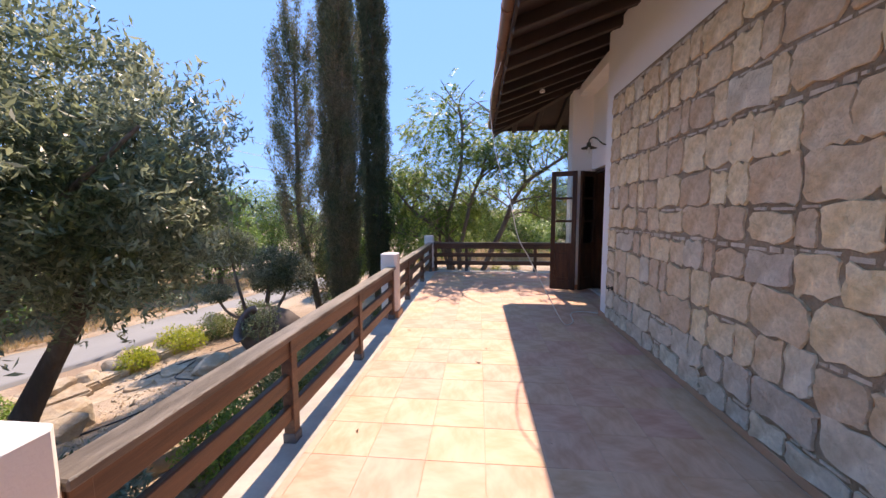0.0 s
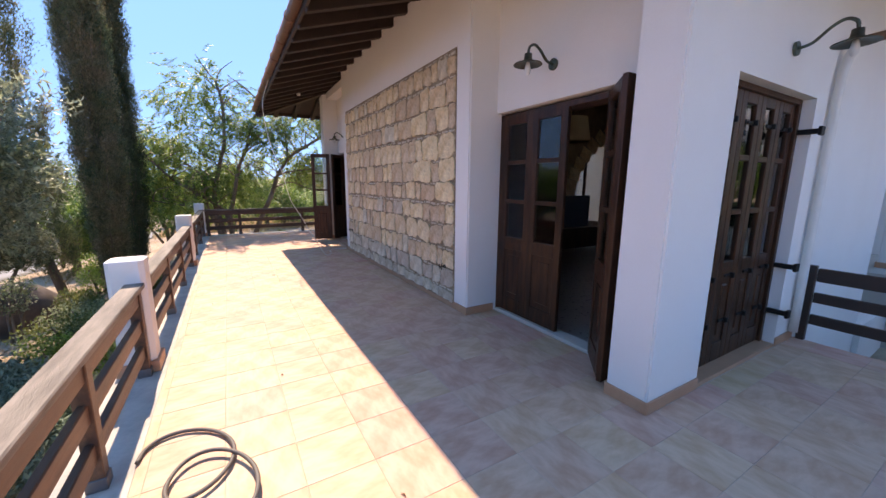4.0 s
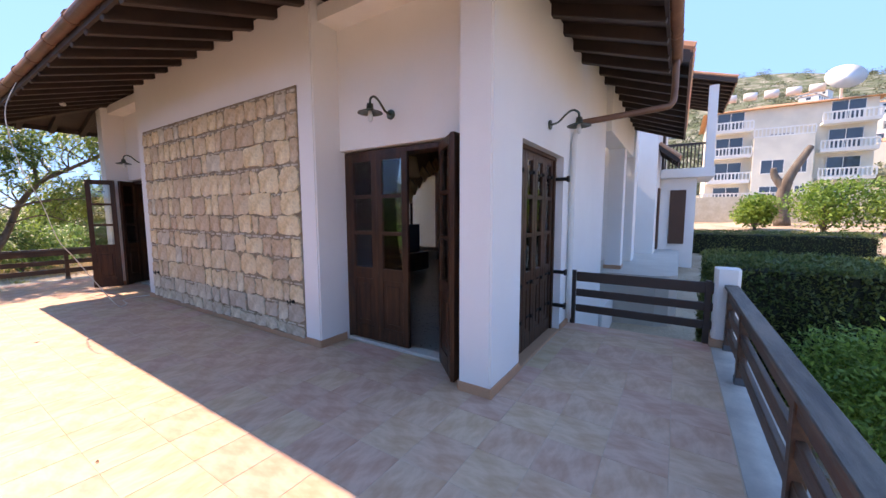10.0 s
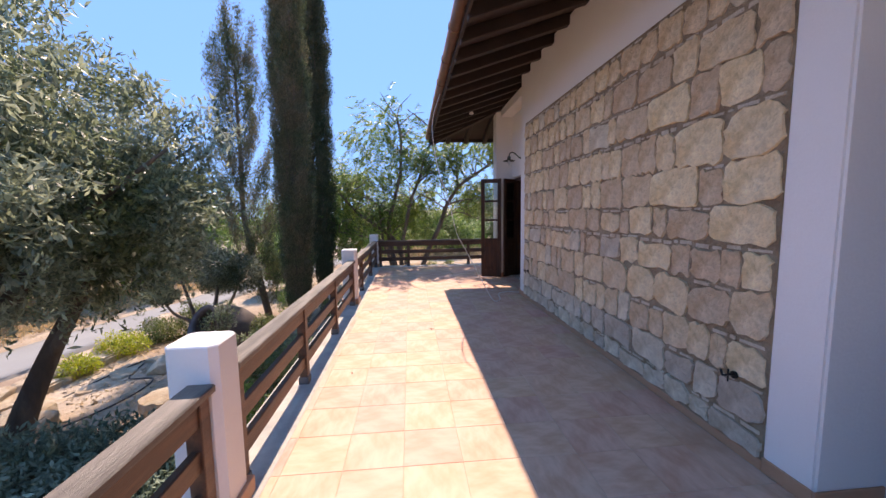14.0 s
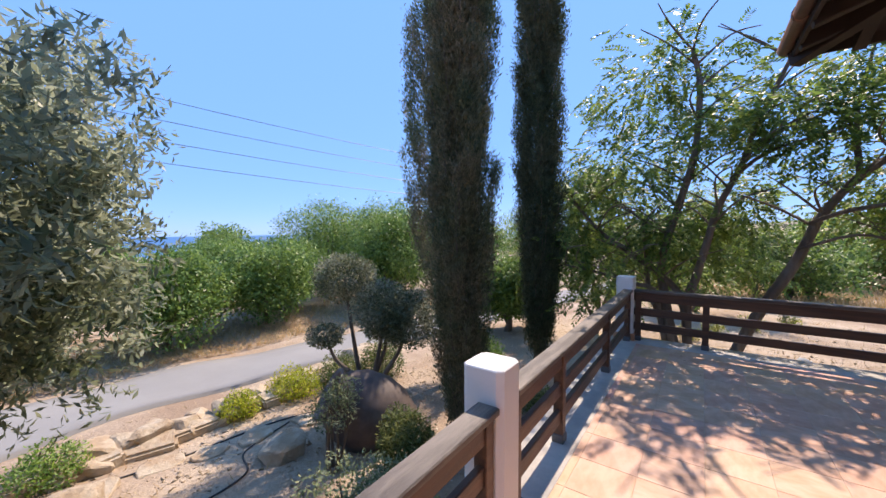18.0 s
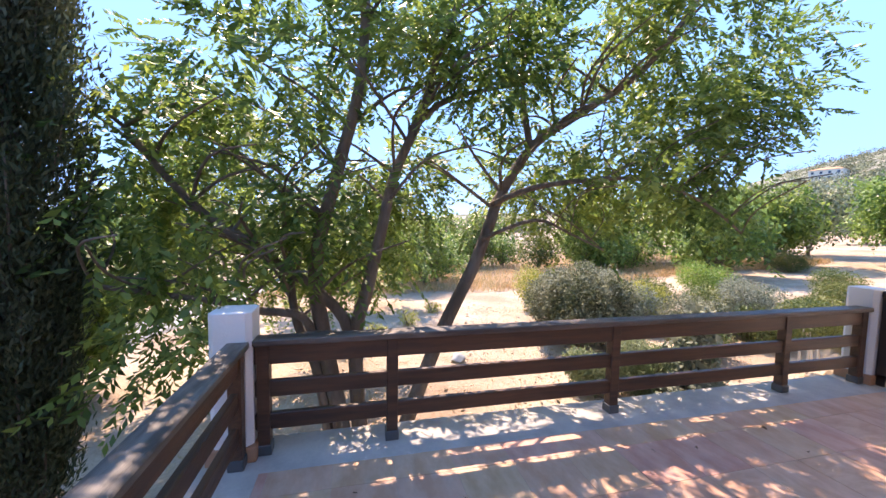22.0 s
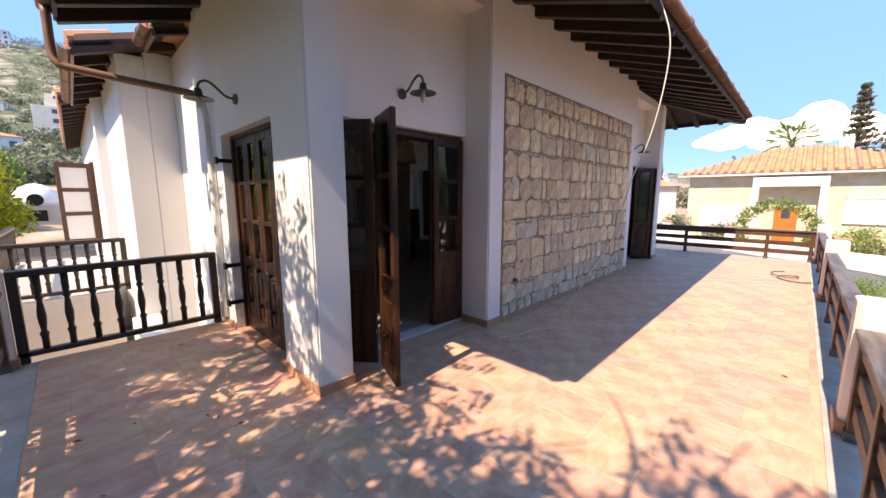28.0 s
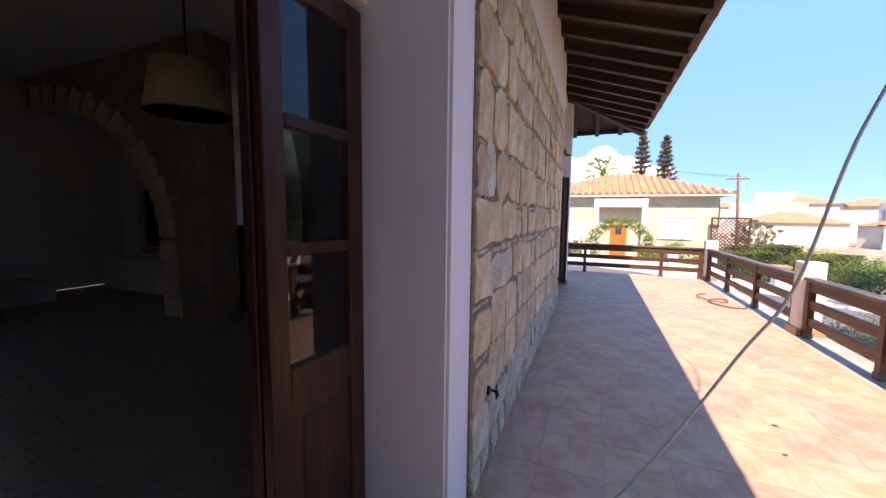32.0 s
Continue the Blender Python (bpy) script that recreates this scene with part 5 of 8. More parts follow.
# ---- garden north of the terrace ----
shrub("round_bush", "clipped dusty round bush on pale crooked stems", 3.9, 12.95, [(0.1, -0.1, 0.95, 0.95, 0.95, 0.78), (0.4, -0.35, 0.88, 0.75, 0.72, 0.68), (-0.35, 0.2, 0.92, 0.62, 0.66, 0.6), (-0.2, -0.55, 0.80, 0.62, 0.58, 0.58)], 40000, 0.055, LEAF_DUSK, 1.6, stems=7)
shrub("rosemary_bush", "low rounded grey-green rosemary by the terrace", 2.84, 10.95, dome(0.42, 0.60), 8000, 0.055, LEAF_HERB, 3.5)
shrub("rosemary_bush", "rounded grey-green rosemary clump", 3.5, 10.62, dome(0.52, 0.88), 12000, 0.055, LEAF_HERB, 3.5)
shrub("flowering_shrub", "loose tall shrub with round grey-green leaves by the railing", 3.7, 10.0, [(0, 0, 0.95, 0.32, 0.3, 0.35), (0.15, 0.05, 0.55, 0.3, 0.3, 0.3), (-0.2, -0.05, 0.45, 0.3, 0.28, 0.3), (0.05, 0, 1.3, 0.2, 0.2, 0.22), (-0.45, -0.2, 0.25, 0.25, 0.2, 0.2)], 1500, 0.10, LEAF_GREY, 1.3, stems=6)
for i, (x, y, h, r) in enumerate(((7.6, 11.0, 1.15, 0.45), (6.5, 10.5, 1.25, 0.48), (8.8, 10.25, 1.0, 0.5), (9.6, 11.8, 1.1, 0.5))):
    zt = gz(x, y)
    s = thing("topiary_shrub", "clipped round evergreen on thin pale stems", "shrub", (x, y, zt - 0.02), group="clipped evergreens")
    bm = bmesh.new()
    for k in (-1, 1):
        limb(bm, [(0.07 * k, 0, 0), (0.1 * k, 0.02, h * 0.4), (0.05 * k, 0, h * 0.75)], 0.022, 0.014, 6)
    part("stem", bm, KERBSTONE, s, "pale thin stems", smooth=True)
    p, u = blob_points([(0, 0, h * 0.78, r, r, r * 0.75)], 5000, 0.6)
    v, f = leaf_cloud(p, 0.045, 1.8, along=u, up=True)
    link_mesh("crown", v, f, LEAF_HEDGE, s)
for i, (x, y, r, h, m) in enumerate(((5.1, 12.65, 0.27, 0.72, LEAF_CYPRESS_DARK), (6.7, 12.7, 0.75, 1.0, LEAF_DUSK), (4.8, 14.4, 0.85, 1.35, LEAF_DUSK), (5.9, 11.9, 0.6, 0.75, LEAF_HEDGE), (7.9, 13.2, 0.8, 1.0, LEAF_HEDGE), (6.1, 13.9, 0.7, 1.1, LEAF_GREY), (4.6, 11.4, 0.35, 0.35, LEAF_HEDGE), (4.8, 16.2, 0.8, 1.3, LEAF_LIME), (7.2, 14.6, 0.7, 0.95, LEAF_LIME), (7.6, 11.9, 0.6, 0.8, LEAF_HEDGE), (8.9, 11.4, 0.6, 0.7, LEAF_GREEN), (7.7, 14.9, 0.6, 1.0, LEAF_HEDGE), (8.0, 12.4, 0.75, 1.2, LEAF_GREY), (6.0, 14.2, 0.7, 1.1, LEAF_YELLOW), (9.4, 13.6, 0.7, 1.0, LEAF_GREY), (13.6, 14.1, 0.7, 0.9, LEAF_HEDGE), (19, 18.8, 0.9, 1.0, LEAF_HEDGE), (11.8, 12.2, 0.6, 0.7, LEAF_HEDGE), (10.6, 15.8, 0.9, 1.2, LEAF_GREEN), (1.4, 9.6, 0.3, 0.35, LEAF_GREY), (2.2, 9.5, 0.35, 0.4, LEAF_HEDGE), (3.3, 9.6, 0.35, 0.4, LEAF_GREEN))):
    shrub("garden_shrub", "rounded evergreen shrub in the stony garden" if m is not LEAF_GREY else "grey-leaved rounded shrub in the stony garden", x, y, dome(r, h), int(6000 * r * (0.5 + h)), 0.055, m, 2.0, group="shrubs in the north garden")
for x, y, r, h in ((0.68, 15.0, 0.32, 0.4), (-0.13, 14.0, 0.30, 0.35), (-0.63, 13.2, 0.35, 0.3), (1.6, 16.5, 0.3, 0.35)):
    shrub("weed_plant", "sparse green weed in the dry soil", x, y, dome(r, h), 420, 0.06, LEAF_LIME, 2.4, group="weeds in the dry soil")
for i in range(14):
    a = i / 13
    rock("bed_stone", "rough stone edging a planting bed", 5.2 + 3.6 * a, 10.0 + 0.25 * math.sin(5 * a) + 0.3 * a, 0.2, 0.13, 0.12, group="bed edging stones", rz=rr.uniform(-20, 20), seed=300 + i)
for i, (x, y, s) in enumerate(((4.3, 11.9, 0.22), (4.6, 12.4, 0.25), (3.0, 10.2, 0.14), (3.6, 10.1, 0.17), (2.5, 9.9, 0.15), (1.2, 12.4, 0.13))):
    rock("garden_rock", "grey rounded boulder in dry soil", x, y, s, s * 1.2, s * 0.7, SLATE, "garden boulders", rz=50 * i, seed=400 + i)
shrub("yellow_tree", "bright yellow green leafy tree on the slope", 18.2, 10.7, [(0, 0, 2.3, 1.5, 1.4, 1.2), (1.5, 0.4, 3.0, 0.9, 1.0, 1.1), (-1.4, -0.3, 2.5, 1.0, 1.0, 1.1), (0.3, 0.5, 3.9, 0.8, 0.9, 0.9), (-0.8, 0.6, 3.4, 0.7, 0.7, 0.8), (1.3, -0.6, 1.4, 1.0, 0.9, 0.8), (-2.2, 0.2, 1.5, 0.8, 0.8, 0.8), (0.2, -1.0, 1.2, 1.1, 0.8, 0.7)], 13000, 0.16, LEAF_YELLOW, 2.0, category="tree", stems=7, shell=0.35)
for i, (x, y, h, r, m) in enumerate(((24, 17.5, 4.0, 2.2, LEAF_CAROB), (29, 14.5, 4.5, 2.4, LEAF_OLIVE), (33, 20, 5, 2.8, LEAF_CAROB), (27, 23, 4.5, 2.6, LEAF_OLIVE), (36, 12, 4, 2.2, LEAF_CAROB), (17, 26, 4.5, 2.6, LEAF_PEPPER), (40, 27, 5, 3, LEAF_CAROB), (22, 14.8, 3.6, 2.0, LEAF_CAROB), (25, 12.6, 3.4, 1.9, LEAF_OLIVE), (15, 19, 3.4, 2.2, LEAF_CAROB), (20, 20.5, 4.0, 2.4, LEAF_PEPPER), (46, 17, 5, 3, LEAF_CAROB), (52, 30, 5, 3.2, LEAF_CAROB), (12, 24, 3.2, 2.0, LEAF_PEPPER))):
    crown_tree("slope_tree", "leafy tree on the rising dry slope", x, y, h * 1.15, r * 1.15, 5000, m, 0.24, 0.14, 0.1, "trees on the slope")

fr = random.Random(17)
for i in range(26):
    x = -4 + 1.0 * i + fr.uniform(-0.4, 0.4)
    y = 22 + fr.uniform(-2.5, 9)
    crown_tree("field_bush", "bright green bushy tree at the edge of the dry field", x, y, fr.uniform(2.2, 3.8), fr.uniform(1.2, 2.0), 2600, (LEAF_PEPPER, LEAF_CAROB, LEAF_HEDGE)[i % 3], 0.17, 0.08, 0.05, "bushes at the field edge")

# domed bread oven
zo = gz(27.5, 9.3)
OV = thing("bread_oven", "white domed outdoor bread oven on a stone base", "oven", (27.5, 9.3, zo))
part("base", boxed(-0.9, 0.9, -1.0, 1.0, -0.1, 0.95, bevel=0.02), KERBSTONE, OV)
bm = bmesh.new()
lathe(bm, [(0.92, 0.95), (0.9, 1.2), (0.78, 1.55), (0.55, 1.85), (0.25, 2.02), (0.02, 2.06)], 20)
part("dome", bm, PLASTER, OV, smooth=True)
# one black for soot and for the painted shade of openings without depth
SOOT_SHADE = material("soot_and_recess_shade", (0.015, 0.013, 0.012), 0.95, 0.1, 30)
bm = bmesh.new()
tube(bm, [(-0.97, 0, 1.22), (-0.80, 0, 1.22)], 0.30, 14)
part("mouth", bm, SOOT_SHADE, OV, "arched mouth painted black for soot and inner shade")
part("fire_hole", boxed(-0.93, -0.88, -0.35, 0.35, 0.15, 0.7), SOOT_SHADE, OV, "flat black plate painted as a shaded opening in the base")

# ---- garden south of the terrace ----
LEAF_LANTANA = material("lantana_leaves", (0.15, 0.20, 0.04), 0.6, 0.1, 20, 1.2, 0, second=(0.30, 0.27, 0.05), mix=0.5, island=0.4, translucent=0.35)


def hedge(name, label, x0, x1, y0, y1, h, n, z0=None, rz=0.0, leaf=0.06, mat=None):
    xm, ym = (x0 + x1) / 2, (y0 + y1) / 2
    z0 = gz(xm, ym) - 0.05 if z0 is None else z0
    s = thing(name, label, "hedge", (xm, ym, z0), rz, group="clipped hedges")
    a, b = (x1 - x0) / 2, (y1 - y0) / 2
    q = RNG.random((n, 3)) * 2 - 1
    fc = RNG.choice(5, n, p=NP([b * h, b * h, a * h, a * h, 2.2 * a * b]) / (2 * b * h + 2 * a * h + 2.2 * a * b))
    P = np.stack([q[:, 0] * a, q[:, 1] * b, (q[:, 2] + 1) * h / 2], 1)
    P[fc == 0, 0], P[fc == 1, 0], P[fc == 2, 1], P[fc == 3, 1], P[fc == 4, 2] = -a, a, -b, b, h
    U = np.zeros((n, 3))
    U[fc == 0, 0], U[fc == 1, 0], U[fc == 2, 1], U[fc == 3, 1], U[fc == 4, 2] = -1, 1, -1, 1, 1
    wav = 0.05 * np.sin(P[:, 1] * 3.1) * np.sin(P[:, 2] * 4.0 + P[:, 0] * 3) + 0.03 * np.sin(P[:, 1] * 9 + P[:, 0] * 7)
    P = P + U * (wav - 0.10 * RNG.random(n) ** 2 + 0.02 * RNG.normal(size=n))[:, None]
    v, f = leaf_cloud(P, leaf, 2.0, along=U * 0.7, up=True)
    link_mesh("leaves", v, f, mat or LEAF_HEDGE, s)
    # a plain near-black box stands in for the shade between the leaves
    part("branch_core", boxed(-a + 0.12, a - 0.12, -b + 0.12, b - 0.12, 0.0, h - 0.12), HEDGE_CORE, s, "solid core coloured as the hedge's inner shade")
    return s


# inner shade of the hedges as a colour, much darker than bark
HEDGE_CORE = material("hedge_inner_shade", (0.022, 0.024, 0.012), 0.95, 0.4, 30, 4, 0.5)
hedge("hedge", "tall clipped green hedge beside the steps", 5.45, 7.2, -7.4, -3.5, 1.95, 42000)
hedge("hedge", "low clipped hedge along the path", 19.0, 21.0, -9.5, -3.6, 1.0, 14000)
shrub("leafy_shrub", "fresh green loose shrub below the railing", 4.15, -5.0, [(0, 0, 0.75, 0.95, 0.85, 0.7), (0.2, -0.2, 1.05, 0.7, 0.65, 0.5), (-0.45, 0.15, 0.7, 0.6, 0.5, 0.55), (0.3, 0.45, 0.9, 0.5, 0.4, 0.5), (-0.2, -0.5, 0.55, 0.6, 0.5, 0.45)], 15000, 0.062, LEAF_GREEN, 2.4, shell=0.35)
shrub("lavender_bush", "low grey-green lavender mound on dry soil", 3.15, -6.5, dome(0.75, 0.55), 12000, 0.06, LEAF_GREY, 4.5)
shrub("yellow_shrub", "yellow-green leafy shrub in red soil", 5.1, -8.25, [(0, 0, 1.0, 0.6, 0.6, 0.45), (0.3, 0.1, 0.8, 0.5, 0.45, 0.4), (-0.35, -0.1, 0.75, 0.45, 0.45, 0.35), (0.1, -0.3, 1.2, 0.35, 0.35, 0.3), (-0.1, 0.3, 0.55, 0.4, 0.4, 0.3)], 4600, 0.07, LEAF_LIME, 2.0, stems=7, shell=0.3)
shrub("lantana_shrub", "tall shrub with yellow-orange flower heads", 7.4, -10.2, [(-0.5, 1.3, 1.1, 1.0, 0.9, 1.05), (0, 0.3, 1.15, 1.2, 1.0, 1.1), (0.4, -0.9, 1.1, 1.1, 1.0, 1.05), (0.6, -1.8, 0.9, 0.8, 0.8, 0.85)], 26000, 0.07, LEAF_LANTANA, 2.0)
shrub("heath_shrub", "pinkish green feathery shrub in red soil", 4.0, -8.85, dome(0.72, 0.95), 9000, 0.055, LEAF_HERB, 3)
shrub("ground_cover", "low green flowering ground cover along the garden edge", 2.75, -8.1, dome(0.6, 0.5), 4200, 0.055, LEAF_GREEN, 2.5)
shrub("ground_cover", "low green flowering ground cover along the garden edge", 2.0, -8.0, dome(0.6, 0.45), 4200, 0.055, LEAF_GREEN, 2.5)
shrub("small_nandina", "small bright green upright shrub in red soil", 6.0, -7.75, dome(0.3, 0.6), 1400, 0.07, LEAF_LIME, 2.2)
shrub("low_herb", "low tufted dark green herb below the railing", 2.5, -4.45, dome(0.4, 0.35), 3000, 0.08, LEAF_GREEN, 5)
shrub("low_herb", "low tufted dark green herb below the railing", 1.5, -4.75, dome(0.45, 0.3), 3000, 0.08, LEAF_GREEN, 5)
shrub("grey_dome_shrub", "large pale rounded shrub beside the road", 18.7, -13.5, dome(1.9, 2.9), 16000, 0.11, LEAF_GREY, 2.2)
for i, (x, y, r) in enumerate(((3.29, -5.25, 0.2), (3.63, -5.0, 0.18), (2.89, -5.35, 0.21), (2.82, -5.74, 0.2), (2.23, -5.48, 0.3), (2.72, -4.47, 0.2), (3.13, -4.68, 0.16), (3.9, -4.55, 0.2), (4.04, -4.4, 0.17), (3.8, -4.9, 0.16), (3.24, -4.54, 0.15), (1.7, -5.3, 0.22), (4.4, -4.2, 0.22), (3.4, -4.15, 0.18))):
    slab_stone(x, y, 0.78 * r, 60 + i, mat=KERBSTONE if i % 3 else SLATE, n=5)
for i, (x, y, s) in enumerate(((5.3, -7.3, 0.16), (5.0, -7.2, 0.11), (6.2, -3.0, 0.25), (5.6, -2.6, 0.2), (6.0, -2.4, 0.17), (5.2, -2.9, 0.14))):
    rock("garden_rock", "pale broken stone on the soil", x, y, s, s * 1.3, s * 0.7, ROCK, "garden boulders", rz=70 * i, seed=500 + i)
ground_tube("garden_hose", "black hose lying between the stepping stones", [(3.4, -5.75), (3.0, -5.6), (3.05, -5.1), (2.7, -4.85), (2.2, -4.8)], 0.02, RUBBER, 0.02)
tagged(part("garden_wall", boxed(7.25, 7.55, -9.4, -7.2, -1.4, 0.1, bevel=0.02), ROCK), "low rough stone garden wall behind the shrubs", "wall", kind="structure")

# lantana flower heads
p, u = blob_points([(-0.5, 1.3, 1.1, 1.02, 0.92, 1.07), (0, 0.3, 1.15, 1.22, 1.02, 1.12), (0.4, -0.9, 1.1, 1.12, 1.02, 1.07)], 420, 0.95)
v, f = leaf_cloud(p, 0.05, 1.2, along=u)
LANTANA_FLOWER = material("orange_flower_heads", (0.75, 0.22, 0.03), 0.6, 0.1, 20, 1, 0, second=(0.8, 0.5, 0.05), mix=0.5, island=0.2)
tagged(link_mesh("flower", v, f, LANTANA_FLOWER, next(o for o in bpy.data.objects if o.name == "lantana_shrub"), label="orange flower heads"), kind="stuff")

# tall open pine beside the road
def open_pine(x, y, h):
    t = thing("pine_tree", "tall open pine with clumped yellow green needles", "tree", (x, y, gz(x, y) - 0.05))
    bm = bmesh.new()
    limb(bm, [(0, 0, 0), (0.1, 0.05, h * 0.4), (-0.3, 0, h * 0.7), (-0.5, 0.1, h * 0.97)], 0.22, 0.05, 8)
    cl = []
    q = random.Random(31)
    for i in range(34):
        zz = h * (0.38 + 0.6 * i / 33)
        a = i * 2.4
        L = (1.6 - 0.9 * i / 33) * q.uniform(0.6, 1.1)
        e = (L * math.cos(a) - 0.3, L * math.sin(a), zz + 0.5 * L * 0.5)
        limb(bm, [(-0.1, 0, zz), (e[0] * 0.5, e[1] * 0.5, zz + 0.15 * L), e], 0.05, 0.015, 5)
        for k in range(3):
            w = 0.45 + 0.2 * k
            cl.append((e[0] * w, e[1] * w, zz + (e[2] - zz) * w + 0.15, 0.5, 0.5, 0.32))
        cl.append((*e, 0.55, 0.55, 0.4))
    part("trunk", bm, BARK, t, "grey pine trunk and limbs", smooth=True)
    p, u = blob_points(cl, 30000, 0.2)
    v, f = leaf_cloud(p, 0.2, 7, along=u * 0.8 + NP([0, 0, 0.5]), up=True)
    link_mesh("crown", v, f, LEAF_PINE, t)


LEAF_PINE = material("pine_needles", (0.17, 0.20, 0.05), 0.6, 0.1, 20, 1, 0, second=(0.26, 0.24, 0.09), mix=0.5, island=0.4, translucent=0.3)
open_pine(-7.7, -6.8, 12.0)

# dry straw on the ground: uncountable stalks
n = 26000
ga = RNG.random(n) * 2 * math.pi
gr = 2.5 + 22 * RNG.random(n) ** 0.8
sx, sy = 1.0 + gr * np.cos(ga) * 0.8, 2.5 + gr * np.sin(ga)
keep = ~((sx > KX0 - 0.1) & (sx < 7) & (sy > KS0 - 0.1) & (sy < KN1 + 0.1)) & ~((sx > 4) & (np.abs(sy - 2.5) < 6))
d1 = np.min([np.hypot(sx - c.x, sy - c.y) for c in smooth_path([(*c, 0) for c in MAIN_ROAD[1:9]], 8)], axis=0)
keep &= d1 > 2.9
d1 = np.min([np.hypot(sx - c.x, sy - c.y) for c in smooth_path([(*c, 0) for c in LANE[2:]], 8)], axis=0)
keep &= d1 > 1.25
sx, sy = sx[keep], sy[keep]
P = np.stack([sx, sy, ground_z(sx, sy) + 0.02], 1)
v, f = leaf_cloud(P, 0.11, 12, spread=1.0, along=NP([0, 0, 0.35]))
tagged(link_mesh("dry_straw", v, f, DRY_GRASS), "dry straw stalks scattered over the soil", "straw", kind="stuff")
n = 16000
y = RNG.random(n) * 26 - 3
x = -10.9 - 0.5 * RNG.random(n) ** 2 * 9 + 0.16 * np.clip(y - 5, 0, 40)
P = np.stack([x, y, ground_z(x, y) + 0.1], 1)
v, f = leaf_cloud(P, 0.22, 14, spread=0.6, along=NP([0, 0, 0.9]))
tagged(link_mesh("dry_grass", v, f, DRY_GRASS), "tall dry yellow grass along the lane", "grass", kind="stuff")
n = 22000
x = -4 + RNG.random(n) * 28
y = 20 + RNG.random(n) ** 1.5 * 16
P = np.stack([x, y, ground_z(x, y) + 0.15], 1)
v, f = leaf_cloud(P, 0.42, 14, spread=0.5, along=NP([0, 0, 1.2]))
tagged(link_mesh("dry_grass", v, f, DRY_GRASS), "tall dry yellow grass in the field", "grass", kind="stuff")
n = 9000
x, y = 1 + 3.2 * RNG.normal(size=n), 9.2 + 9 * RNG.random(n) ** 1.6
x, y = x + 0.5 * np.sin(y * 2.3 + x), y + 0.4 * np.abs(np.sin(x * 1.9 + 3 * np.sin(y)))
x = np.concatenate([x, 1 + 5 * RNG.random(6000)])
y = np.concatenate([y, -4 - 5 * RNG.random(6000)])
P = np.stack([x, y, ground_z(x, y) + 0.012], 1)
v, f = leaf_cloud(P, 0.021, 2.4, spread=1.0, along=NP([0, 0, 0]), fold=0.1)
tagged(link_mesh("fallen_leaves", v, f, DRY_GRASS), "dry fallen leaves and chips on the soil", "leaves", kind="stuff")


n = 14000
x = np.concatenate([-1.5 + 8 * RNG.random(n // 2), -7.0 + 5.4 * RNG.random(n - n // 2)])
y = np.concatenate([9.0 + 8 * RNG.random(n // 2) ** 1.4, -1.0 + 10.0 * RNG.random(n - n // 2)])
c = np.stack([x, y, ground_z(x, y)], 1)
q = RNG.normal(size=(n, 4, 3)) * (0.012 + 0.022 * RNG.random(n) ** 3)[:, None, None] * (1, 1, 0.6)
v = (c[:, None] + q).reshape(-1, 3)
f = (np.arange(n)[:, None, None] * 4 + NP([[0, 1, 2], [0, 2, 3], [0, 3, 1], [1, 3, 2]])[None]).reshape(-1, 3)
tagged(link_mesh("pebbles", v, f, ROCK), "small pale stones scattered over the soil", "pebbles", kind="stuff")


# ---- the house beyond the terrace: south side ----
WINDOW_DARK = material("window_glass_far", (0.05, 0.07, 0.09), 0.08, 0.1, 3, 1, 0, spec=0.8)
CREAM = material("cream_render", (0.76, 0.69, 0.56), 0.9, 0.05, 30, 0.6, 0.1)
BRIGHT = material("white_render", (0.80, 0.78, 0.73), 0.9, 0.04, 20, 0.4, 0.05)
LIME = material("limestone_cladding", (0.62, 0.52, 0.36), 0.9, 0.12, 6, 1.5, 0.2, 8, second=(0.70, 0.61, 0.46), mix=0.5)
ORANGE_DOOR = material("orange_door_paint", (0.55, 0.17, 0.03), 0.5, 0.1, 20)
TIMBER = material("brown_shutter_timber", (0.10, 0.045, 0.025), 0.6, 0.2, 20)

PT = thing("porch", "white plastered porch with a square column and raised tiled floor", "porch", kind="structure")
part("platform", prism(bmesh.new(), [(7.9, -0.7), (7.9, -2.75), (8.05, -3.0), (8.3, -3.15), (14.6, -3.15), (14.6, -0.7)], -1.2, 0.13), KERBSTONE, PT, "pale stone platform with rounded corner")
part("riser", boxed(6.46, 7.88, -1.95, -0.7, -1.2, -0.35), PLASTER, PT)
part("column", boxed(8.55, 8.90, -1.98, -1.63, 0.13, 2.96, bevel=0.01), PLASTER, PT)
part("column_foot", boxed(8.53, 8.92, -2.0, -1.61, 0.13, 0.22, bevel=0.004), SKIRT, PT, "terracotta skirting")
part("lintel", boxed(6.45, 10.6, -1.99, -1.62, 2.96, 3.85, bevel=0.01), PLASTER, PT)
bm = boxed(6.625, 7.45, -0.72, -0.502, -0.6, 3.85)
box(bm, 8.55, 12.8, -0.72, -0.502, -0.6, 3.85)
box(bm, 7.45, 8.55, -0.72, -0.502, 2.35, 3.85)
box(bm, 7.45, 8.55, -0.72, -0.502, -0.6, 0.13)
part("back_wall", bm, PLASTER, PT)
part("pier", boxed(10.25, 10.9, -2.05, -0.7, 0.13, 3.85, bevel=0.01), PLASTER, PT)
part("skirting", boxed(7.9, 12.7, -0.73, -0.722, 0.13, 0.22), SKIRT, PT)


